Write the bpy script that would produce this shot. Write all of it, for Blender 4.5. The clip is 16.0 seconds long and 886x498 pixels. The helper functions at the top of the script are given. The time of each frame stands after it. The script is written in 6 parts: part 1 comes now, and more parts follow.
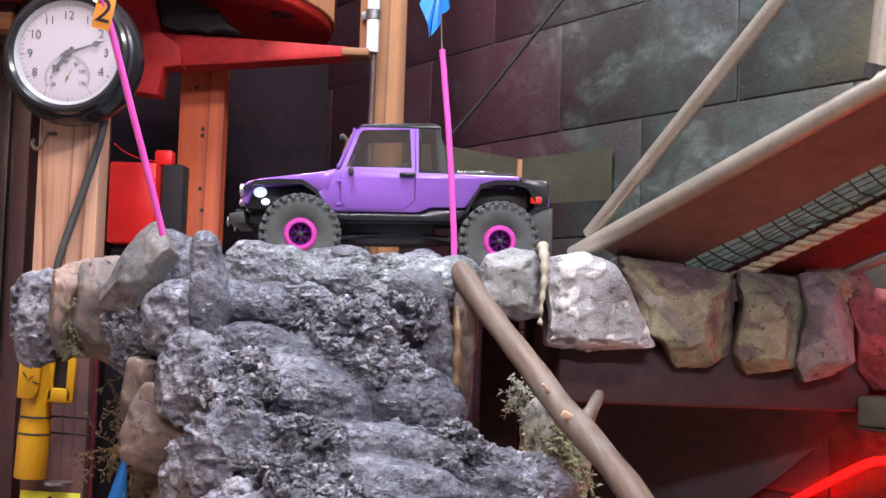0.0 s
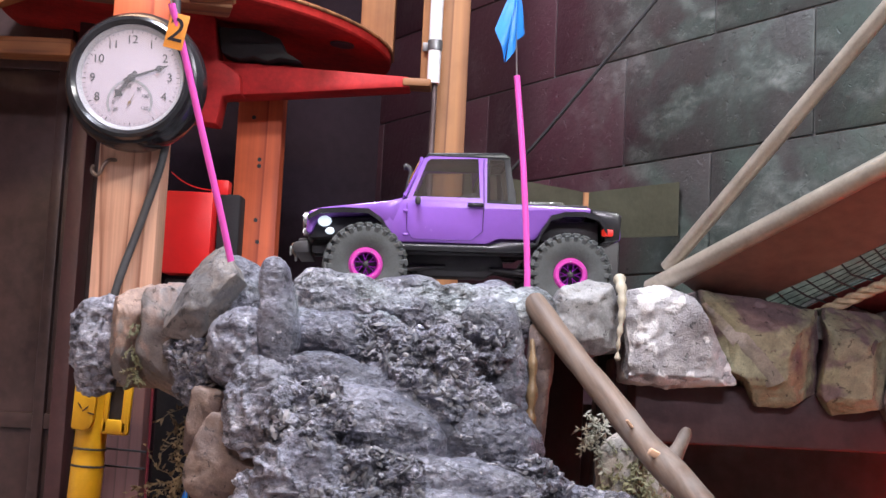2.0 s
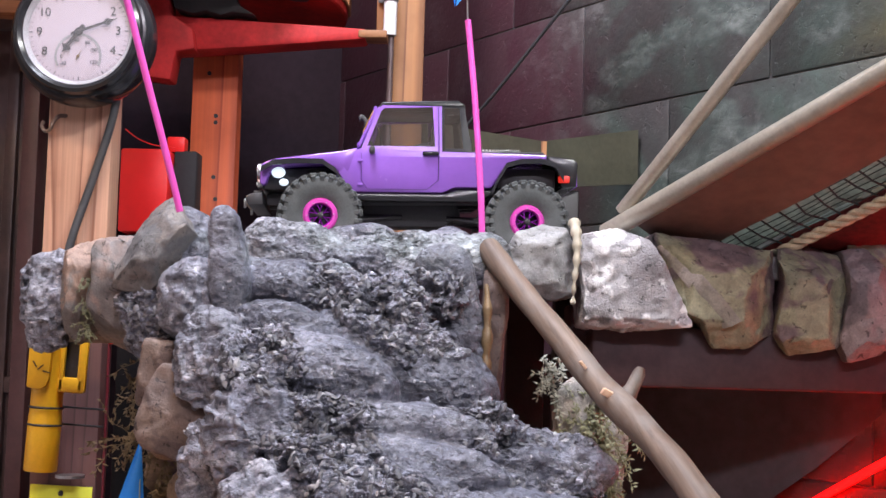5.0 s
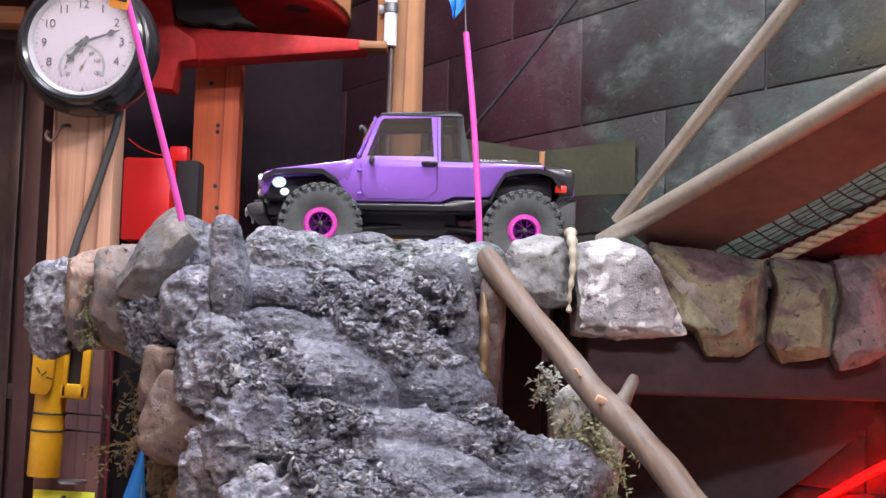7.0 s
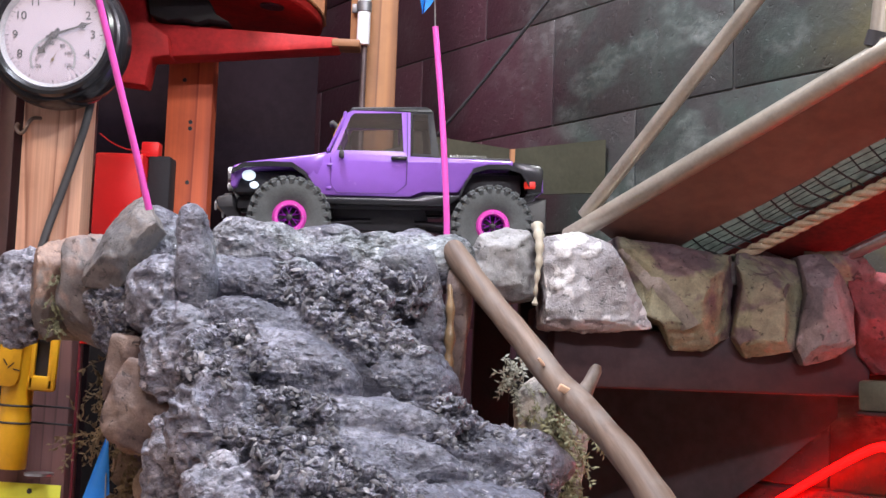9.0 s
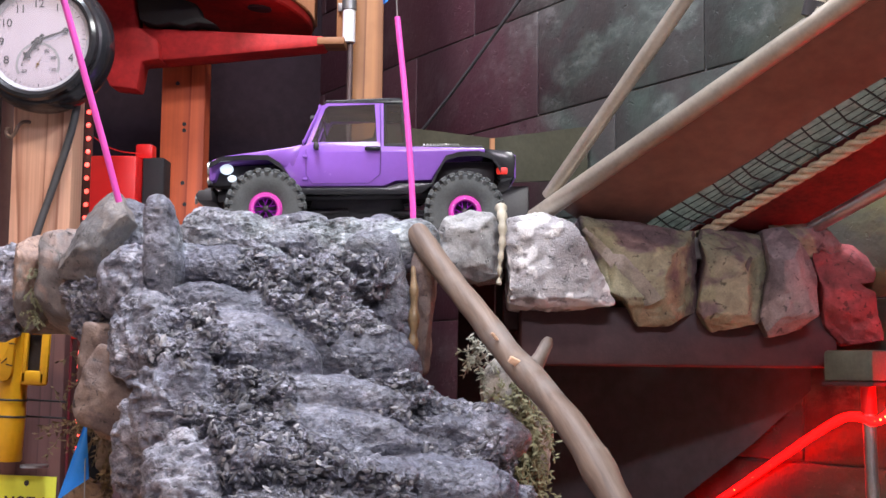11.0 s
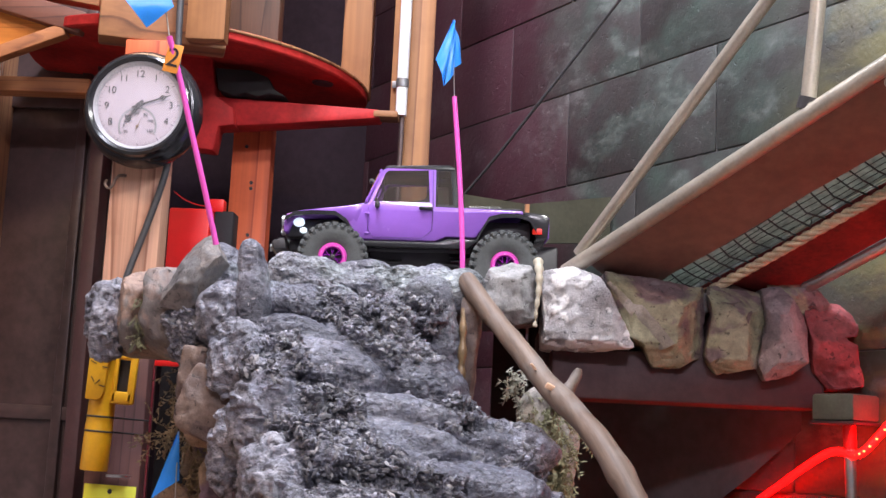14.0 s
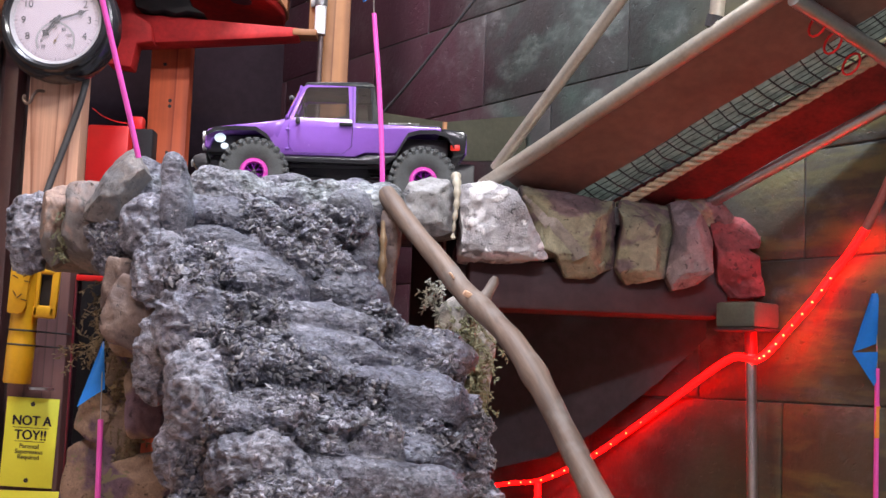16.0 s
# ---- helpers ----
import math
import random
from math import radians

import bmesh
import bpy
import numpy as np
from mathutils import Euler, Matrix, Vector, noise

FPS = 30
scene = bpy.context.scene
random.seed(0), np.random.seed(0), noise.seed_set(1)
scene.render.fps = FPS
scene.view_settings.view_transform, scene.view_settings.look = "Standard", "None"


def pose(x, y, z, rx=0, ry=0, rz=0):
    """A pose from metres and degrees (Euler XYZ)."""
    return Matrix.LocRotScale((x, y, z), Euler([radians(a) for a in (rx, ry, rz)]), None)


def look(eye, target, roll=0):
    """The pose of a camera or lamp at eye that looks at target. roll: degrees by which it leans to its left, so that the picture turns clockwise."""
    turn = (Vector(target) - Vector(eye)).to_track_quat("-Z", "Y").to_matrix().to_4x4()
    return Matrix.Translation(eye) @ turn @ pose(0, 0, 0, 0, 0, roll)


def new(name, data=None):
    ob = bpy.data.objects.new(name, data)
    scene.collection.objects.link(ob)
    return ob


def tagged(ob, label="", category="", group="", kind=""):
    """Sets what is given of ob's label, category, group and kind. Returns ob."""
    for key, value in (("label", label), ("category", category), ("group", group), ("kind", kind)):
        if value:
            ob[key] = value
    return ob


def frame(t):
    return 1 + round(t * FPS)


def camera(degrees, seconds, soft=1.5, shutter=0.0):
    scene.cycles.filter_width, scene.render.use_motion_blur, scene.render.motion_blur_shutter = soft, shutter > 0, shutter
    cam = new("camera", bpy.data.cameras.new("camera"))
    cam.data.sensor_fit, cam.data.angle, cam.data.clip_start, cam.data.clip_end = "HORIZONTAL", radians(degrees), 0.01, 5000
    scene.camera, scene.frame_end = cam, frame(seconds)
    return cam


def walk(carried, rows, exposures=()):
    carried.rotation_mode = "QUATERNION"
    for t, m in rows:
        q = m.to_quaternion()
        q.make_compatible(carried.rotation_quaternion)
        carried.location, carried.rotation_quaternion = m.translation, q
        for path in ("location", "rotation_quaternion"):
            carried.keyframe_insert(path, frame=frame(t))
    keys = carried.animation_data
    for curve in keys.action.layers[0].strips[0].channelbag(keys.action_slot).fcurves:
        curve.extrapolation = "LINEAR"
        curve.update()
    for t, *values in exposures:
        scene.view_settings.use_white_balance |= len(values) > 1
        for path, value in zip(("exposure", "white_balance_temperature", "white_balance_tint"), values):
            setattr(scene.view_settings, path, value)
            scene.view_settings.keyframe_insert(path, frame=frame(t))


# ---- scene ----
from mathutils import kdtree

cam = camera(38.5, 16.0)
PATH = [
    (0, (0.013, -0.002, 1.317), (0.002, 1.994, 1.441), 1.9),
    (0.5, (-0.038, 0.026, 1.31), (-0.045, 2.021, 1.456), 2.3),
    (1, (-0.055, 0.037, 1.299), (-0.074, 2.03, 1.472), 2.7),
    (1.5, (-0.046, 0.04, 1.302), (-0.09, 2.03, 1.494), 2.9),
    (2, (-0.047, 0.051, 1.298), (-0.102, 2.041, 1.493), 2.8),
    (2.5, (-0.045, 0.061, 1.294), (-0.096, 2.052, 1.483), 2.3),
    (3, (-0.025, 0.069, 1.285), (-0.073, 2.06, 1.467), 1.8),
    (3.5, (-0.024, 0.063, 1.285), (-0.057, 2.056, 1.452), 1.6),
    (4, (-0.03, 0.062, 1.276), (-0.051, 2.056, 1.433), 1.5),
    (4.5, (-0.022, 0.069, 1.273), (-0.039, 2.063, 1.42), 1.6),
    (7, (-0.011, 0.044, 1.273), (-0.032, 2.038, 1.432), 1.7),
    (7.5, (-0.009, 0.037, 1.272), (-0.028, 2.029, 1.44), 1.9),
    (8, (0.014, 0.035, 1.275), (0.003, 2.027, 1.45), 2.2),
    (8.5, (0.015, 0.037, 1.258), (0.017, 2.028, 1.438), 2.3),
    (9, (0.007, 0.039, 1.248), (0.016, 2.031, 1.427), 2.1),
    (9.2, (0.005, 0.04, 1.245), (0.015, 2.033, 1.42), 1.9),
    (11.3, (0.126, -0.011, 1.206), (0.043, 1.977, 1.41), 0.8),
    (11.5, (0.115, -0.035, 1.202), (0.026, 1.952, 1.416), 1.0),
    (12, (0.06, -0.107, 1.193), (-0.035, 1.874, 1.452), 1.5),
    (12.5, (0.04, -0.16, 1.191), (-0.067, 1.817, 1.475), 1.9),
    (13, (0.083, -0.197, 1.188), (-0.046, 1.775, 1.496), 2.4),
    (13.5, (0.111, -0.222, 1.165), (-0.018, 1.749, 1.479), 2.7),
    (14, (0.074, -0.27, 1.143), (-0.014, 1.704, 1.448), 2.7),
    (14.5, (0.056, -0.312, 1.135), (0.005, 1.667, 1.417), 2.7),
    (15, (0.061, -0.329, 1.129), (0.055, 1.655, 1.383), 2.6),
    (15.5, (0.067, -0.327, 1.125), (0.096, 1.66, 1.35), 2.4),
    (16, (0.069, -0.318, 1.112), (0.119, 1.672, 1.312), 2.2),
]
walk(cam, [(t, look(eye, target, roll)) for t, eye, target, roll in PATH])

# ---------------------------------------------------------------- light
world = bpy.data.worlds.new("room_world")
scene.world = world
world.use_nodes = True
world.node_tree.nodes["Background"].inputs[0].default_value = (0.16, 0.15, 0.2, 1)
world.node_tree.nodes["Background"].inputs[1].default_value = 0.12


def area_lamp(name, eye, target, sx, sy, watts, colour):
    data = bpy.data.lights.new(name, "AREA")
    data.shape, data.size, data.size_y, data.energy, data.color = "RECTANGLE", sx, sy, watts, colour
    ob = new(name, data)
    ob.matrix_world = look(eye, target)
    return ob


# ceiling light panels of the hall, all out of view: cool white, one warm
area_lamp("unseen_ceiling_lamp", (-0.30, 1.42, 3.02), (-0.12, 1.58, 1.2), 0.7, 0.2, 56, (0.80, 0.85, 1.0))
area_lamp("unseen_ceiling_lamp", (1.1, 0.2, 3.02), (0.4, 1.7, 1.4), 0.6, 0.2, 60, (0.95, 0.96, 0.96))
# Warm fill, added to brighten the post, sign and timbers at left.
area_lamp("unseen_ceiling_lamp", (-0.95, 0.5, 3.02), (-0.62, 1.95, 0.95), 0.6, 0.3, 28, (1.0, 0.66, 0.43))
# Front fill, added to lift the dark parts.
area_lamp("unseen_ceiling_lamp", (0.5, -1.6, 3.02), (0.2, 1.6, 1.3), 1.2, 0.3, 78, (0.93, 0.87, 1.0))

# ---------------------------------------------------------------- mesh tools
def rgb(*c):
    return (*c, 1.0)


class Geo:
    """Collects vertices and faces of one part."""

    def __init__(self):
        self.v, self.f = [], []

    def add(self, verts, faces, m=None):
        n = len(self.v)
        for p in verts:
            p = Vector(p)
            self.v.append(m @ p if m is not None else p)
        self.f += [tuple(i + n for i in q) for q in faces]
        return self

    def bm(self, b, m=None):
        b.verts.index_update()
        self.add([v.co.copy() for v in b.verts], [[v.index for v in f.verts] for f in b.faces], m)
        b.free()
        return self

    def box(self, c, s, bevel=0.0, m=None, rot=(0, 0, 0), seg=2):
        b = bmesh.new()
        bmesh.ops.create_cube(b, size=1.0)
        bmesh.ops.scale(b, vec=s, verts=b.verts)
        if bevel > 0:
            bmesh.ops.bevel(b, geom=list(b.edges), offset=min(bevel, min(s) * 0.45), segments=seg, affect="EDGES", profile=0.5)
        w = pose(*c, *rot)
        return self.bm(b, m @ w if m is not None else w)

    def tube(self, pts, r, seg=12, m=None, caps=True):
        pts = [Vector(p) for p in pts]
        n = len(pts)
        rad = r if isinstance(r, (list, tuple)) else [r] * n
        t0 = (pts[1] - pts[0]).normalized()
        side = t0.orthogonal().normalized()
        verts, faces = [], []
        for i, p in enumerate(pts):
            t = (pts[min(i + 1, n - 1)] - pts[max(i - 1, 0)]).normalized()
            side = (side - t * side.dot(t)).normalized()
            up = t.cross(side)
            for k in range(seg):
                a = 2 * math.pi * k / seg
                verts.append(p + rad[i] * (side * math.cos(a) + up * math.sin(a)))
        for i in range(n - 1):
            for k in range(seg):
                k2 = (k + 1) % seg
                faces.append((i * seg + k, i * seg + k2, (i + 1) * seg + k2, (i + 1) * seg + k))
        if caps:
            faces.append(tuple(range(seg))[::-1])
            faces.append(tuple((n - 1) * seg + k for k in range(seg)))
        return self.add(verts, faces, m)

    def lathe(self, prof, seg=48, m=None):
        """prof: (radius, height) pairs, turned about z."""
        verts, faces, n = [], [], len(prof)
        for r, h in prof:
            for k in range(seg):
                a = 2 * math.pi * k / seg
                verts.append((r * math.cos(a), r * math.sin(a), h))
        for i in range(n - 1):
            for k in range(seg):
                k2 = (k + 1) % seg
                faces.append((i * seg + k, i * seg + k2, (i + 1) * seg + k2, (i + 1) * seg + k))
        return self.add(verts, faces, m)

    def prism(self, outline, d0, d1, m=None, bevel=0.0, taper=None):
        """A side outline (x, z) drawn out along y from d0 to d1; taper(x, z) scales the width at a point."""
        b = bmesh.new()
        k = (lambda x, z: 1.0) if taper is None else taper
        lo = [b.verts.new((x, d0 * k(x, z), z)) for x, z in outline]
        hi = [b.verts.new((x, d1 * k(x, z), z)) for x, z in outline]
        n = len(outline)
        b.faces.new(lo)
        b.faces.new(hi[::-1])
        for i in range(n):
            b.faces.new((lo[i], hi[i], hi[(i + 1) % n], lo[(i + 1) % n]))
        bmesh.ops.recalc_face_normals(b, faces=b.faces)
        if bevel > 0:
            bmesh.ops.bevel(b, geom=list(b.edges), offset=bevel, segments=2, affect="EDGES", profile=0.5, clamp_overlap=True)
        return self.bm(b, m)

    def mesh(self, name, material, smooth=40, origin=(0, 0, 0)):
        me = bpy.data.meshes.new(name)
        o = Vector(origin)
        me.from_pydata([tuple(p - o) for p in self.v], [], self.f)
        me.materials.append(material)
        if smooth:
            me.polygons.foreach_set("use_smooth", [True] * len(me.polygons))
            me.set_sharp_from_angle(angle=radians(smooth))
        me.update()
        return me


def thing(name, base, label, category, group="", kind="", m=None):
    """An Empty at a thing's base, to which its parts belong."""
    ob = new(name)
    ob.empty_display_size = 0.02
    ob.matrix_basis = m if m is not None else Matrix.Translation(base)
    return tagged(ob, label, category, group, kind)


def origin_of(ob):
    o = Vector((0, 0, 0))
    while ob is not None:
        o += ob.matrix_basis.translation
        ob = ob.parent
    return o


def part(name, geo, material, parent, label="", local=False, smooth=40, kind=""):
    """One mesh under a thing. The geometry is in the world's metres, or in the thing's own if local."""
    o = (0, 0, 0) if local else origin_of(parent)
    ob = new(name, geo.mesh(name, material, smooth, o))
    ob.parent = parent
    return tagged(ob, label, kind=kind)


def solo(name, geo, material, label, category="", group="", kind="", smooth=40, base=(0, 0, 0)):
    """A top-level thing or piece of the setting that is one mesh, drawn about its base."""
    ob = new(name, geo.mesh(name, material, smooth))
    ob.location = base
    return tagged(ob, label, category, group, kind)


def letters(name, text, size, m, material, parent, label="", thick=0.0006, space=1.0):
    """Raised writing in Blender's own font, as a mesh; it lies in the xy plane of m, centred."""
    cu = bpy.data.curves.new(name, "FONT")
    cu.body, cu.size, cu.align_x, cu.align_y, cu.extrude, cu.space_character = text, size, "CENTER", "CENTER", thick, space
    tmp = bpy.data.objects.new(name, cu)
    me = bpy.data.meshes.new_from_object(tmp)
    bpy.data.objects.remove(tmp)
    o = origin_of(parent)
    me.transform(Matrix.Translation(-o) @ m)
    me.materials.clear()
    me.materials.append(material)
    ob = new(name, me)
    ob.parent = parent
    return tagged(ob, label)


# ---------------------------------------------------------------- noise for shapes
def hash3(i, j, k, s):
    h = (i * 374761393 + j * 668265263 + k * 1274126177 + s * 974634777) & 0xFFFFFFFF
    h = ((h ^ (h >> 13)) * 1103515245) & 0xFFFFFFFF
    h = ((h ^ (h >> 16)) * 2654435769) & 0xFFFFFFFF
    return ((h ^ (h >> 15)) & 0xFFFF) / 32767.5 - 1.0


def vnoise(p, s=0):
    q = np.floor(p).astype(np.int64)
    f = p - q
    f = f * f * (3 - 2 * f)
    out = 0
    for a in (0, 1):
        for b in (0, 1):
            for c in (0, 1):
                w = (f[:, 0] if a else 1 - f[:, 0]) * (f[:, 1] if b else 1 - f[:, 1]) * (f[:, 2] if c else 1 - f[:, 2])
                out = out + w * hash3(q[:, 0] + a, q[:, 1] + b, q[:, 2] + c, s)
    return out


def fbm(p, freq, octaves=3, s=0):
    out, amp = 0, 1.0
    for o in range(octaves):
        out = out + amp * vnoise(p * freq * 2 ** o + 17.3 * o, s + o)
        amp *= 0.5
    return out

# ---------------------------------------------------------------- materials
def nodes_of(name):
    m = bpy.data.materials.new(name)
    m.use_nodes = True
    return m, m.node_tree, m.node_tree.nodes["Principled BSDF"]


def put(nt, kind, **sets):
    n = nt.nodes.new(kind)
    for k, v in sets.items():
        n.inputs[k.replace("_", " ")].default_value = v
    return n


def coords(nt, stretch=(1, 1, 1), turn=(0, 0, 0)):
    tc = nt.nodes.new("ShaderNodeTexCoord")
    mp = nt.nodes.new("ShaderNodeMapping")
    mp.inputs["Scale"].default_value = stretch
    mp.inputs["Rotation"].default_value = [radians(a) for a in turn]
    nt.links.new(tc.outputs["Object"], mp.inputs[0])
    return mp.outputs[0]


def ramp(nt, fac, stops):
    r = nt.nodes.new("ShaderNodeValToRGB")
    els = r.color_ramp.elements
    while len(els) < len(stops):
        els.new(0.5)
    for e, (p, c) in zip(els, stops):
        e.position, e.color = p, c
    nt.links.new(fac, r.inputs[0])
    return r.outputs[0]


def noise_tex(nt, vec, scale, detail=5.0, rough=0.6, distort=0.0):
    n = put(nt, "ShaderNodeTexNoise", Scale=scale, Detail=detail, Roughness=rough, Distortion=distort)
    nt.links.new(vec, n.inputs["Vector"])
    return n.outputs["Fac"]


def mixc(nt, fac, a, b, mode="MIX"):
    n = nt.nodes.new("ShaderNodeMix")
    n.data_type, n.blend_type = "RGBA", mode
    for sock, val in ((n.inputs[0], fac), (n.inputs[6], a), (n.inputs[7], b)):
        if isinstance(val, (float, int, tuple)):
            sock.default_value = val
        else:
            nt.links.new(val, sock)
    return n.outputs[2]


def bump(nt, bsdf, height, strength, dist, below=None):
    b = put(nt, "ShaderNodeBump", Strength=strength, Distance=dist)
    nt.links.new(height, b.inputs["Height"])
    if below is not None:
        nt.links.new(below, b.inputs["Normal"])
    nt.links.new(b.outputs[0], bsdf.inputs["Normal"])
    return b.outputs[0]


def rough_from(nt, bsdf, fac, lo, hi):
    mr = put(nt, "ShaderNodeMapRange")
    mr.inputs["To Min"].default_value, mr.inputs["To Max"].default_value = lo, hi
    nt.links.new(fac, mr.inputs["Value"])
    nt.links.new(mr.outputs[0], bsdf.inputs["Roughness"])


def scale_c(c, k):
    return rgb(*(min(1.0, x * k) for x in c))


def mat_plain(name, c, rough=0.5, metal=0.0, var=0.25, scale=25.0, bumps=0.15, fine=220.0, coat=0.0, spec=0.5):
    """Paint, plastic or metal with smudges at two scales and a fine grain."""
    m, nt, b = nodes_of(name)
    v = coords(nt)
    n1, n2 = noise_tex(nt, v, scale), noise_tex(nt, v, scale * 9, 3)
    c1 = ramp(nt, n1, [(0.3, scale_c(c, 1 - var)), (0.7, scale_c(c, 1 + var))])
    col = mixc(nt, 0.25, c1, ramp(nt, n2, [(0.35, scale_c(c, 1 - 1.4 * var)), (0.65, scale_c(c, 1 + var))]))
    nt.links.new(col, b.inputs["Base Color"])
    b.inputs["Metallic"].default_value = metal
    b.inputs["Coat Weight"].default_value = coat
    b.inputs["Specular IOR Level"].default_value = spec
    b.inputs["Coat Roughness"].default_value = 0.08
    rough_from(nt, b, n1, max(0.03, rough - 0.12), min(1, rough + 0.12))
    if bumps:
        bump(nt, b, noise_tex(nt, v, fine, 3), bumps, 0.002)
    return m


def mat_sheer(name, c):
    """Thin woven plastic that lets light through."""
    m, nt, b = nodes_of(name)
    v = coords(nt)
    col = ramp(nt, noise_tex(nt, v, 60, 4), [(0.3, scale_c(c, 0.6)), (0.7, scale_c(c, 1.3))])
    nt.links.new(col, b.inputs["Base Color"])
    b.inputs["Roughness"].default_value = 0.7
    thin = nt.nodes.new("ShaderNodeBsdfTranslucent")
    nt.links.new(col, thin.inputs["Color"])
    mix = nt.nodes.new("ShaderNodeMixShader")
    mix.inputs[0].default_value = 0.6
    nt.links.new(b.outputs[0], mix.inputs[1])
    nt.links.new(thin.outputs[0], mix.inputs[2])
    nt.links.new(mix.outputs[0], nt.nodes["Material Output"].inputs["Surface"])
    return m


def mat_glow(name, c, strength, base=(0.5, 0.5, 0.5)):
    m, nt, b = nodes_of(name)
    b.inputs["Base Color"].default_value = rgb(*base)
    b.inputs["Emission Color"].default_value = rgb(*c)
    b.inputs["Emission Strength"].default_value = strength
    return m


def mat_wood(name, dark, light, along="z", rings=26.0, rough=0.6):
    """Sawn softwood: broad figured grain along one axis, fine fibres, knots and stains."""
    m, nt, b = nodes_of(name)
    st = {"x": (0.07, 1, 1), "y": (1, 0.07, 1), "z": (1, 1, 0.07)}[along]
    v = coords(nt, st)
    slow = put(nt, "ShaderNodeTexNoise", Scale=rings * 0.42, Detail=2.0, Roughness=0.45, Distortion=0.3)
    nt.links.new(v, slow.inputs["Vector"])
    turns = nt.nodes.new("ShaderNodeMath")
    turns.operation = "MULTIPLY"
    turns.inputs[1].default_value = 10.0
    nt.links.new(slow.outputs["Fac"], turns.inputs[0])
    saw = nt.nodes.new("ShaderNodeMath")
    saw.operation = "FRACT"
    nt.links.new(turns.outputs[0], saw.inputs[0])
    g = noise_tex(nt, coords(nt, tuple(0.02 if k < 1 else 1 for k in st)), rings * 9, 4)
    mid = tuple(0.45 * p + 0.55 * q for p, q in zip(dark, light))
    c1 = ramp(nt, saw.outputs[0], [(0.0, rgb(*light)), (0.55, rgb(*(0.94 * x for x in light))), (0.80, rgb(*mid)), (0.93, rgb(*(0.8 * x for x in dark))), (1.0, rgb(*mid))])
    c3 = mixc(nt, 0.25, c1, ramp(nt, g, [(0.3, rgb(*(x * 0.7 for x in dark))), (0.6, rgb(*light))]))
    blot = noise_tex(nt, coords(nt), 9, 4)
    c4 = mixc(nt, ramp(nt, blot, [(0.48, rgb(0, 0, 0)), (0.78, rgb(0.45, 0.45, 0.45))]), c3, rgb(*(x * 0.8 for x in dark)))
    nt.links.new(c4, b.inputs["Base Color"])
    rough_from(nt, b, g, rough - 0.1, rough + 0.15)
    bump(nt, b, g, 0.25, 0.0015)
    return m


def specks(nt, v, scale, edge, deep=0.2):
    """Small sharp pits: dark where the noise falls below the edge."""
    return ramp(nt, noise_tex(nt, v, scale, 3, 0.6, 0.8), [(edge, rgb(deep, deep, deep)), (edge + 0.035, rgb(1, 1, 1))])


def mat_glass(name, c, rough=0.04, alpha=0.5):
    m, nt, b = nodes_of(name)
    b.inputs["Base Color"].default_value = rgb(*c)
    b.inputs["Roughness"].default_value = rough
    b.inputs["Alpha"].default_value = alpha
    b.inputs["Specular IOR Level"].default_value = 0.5
    return m


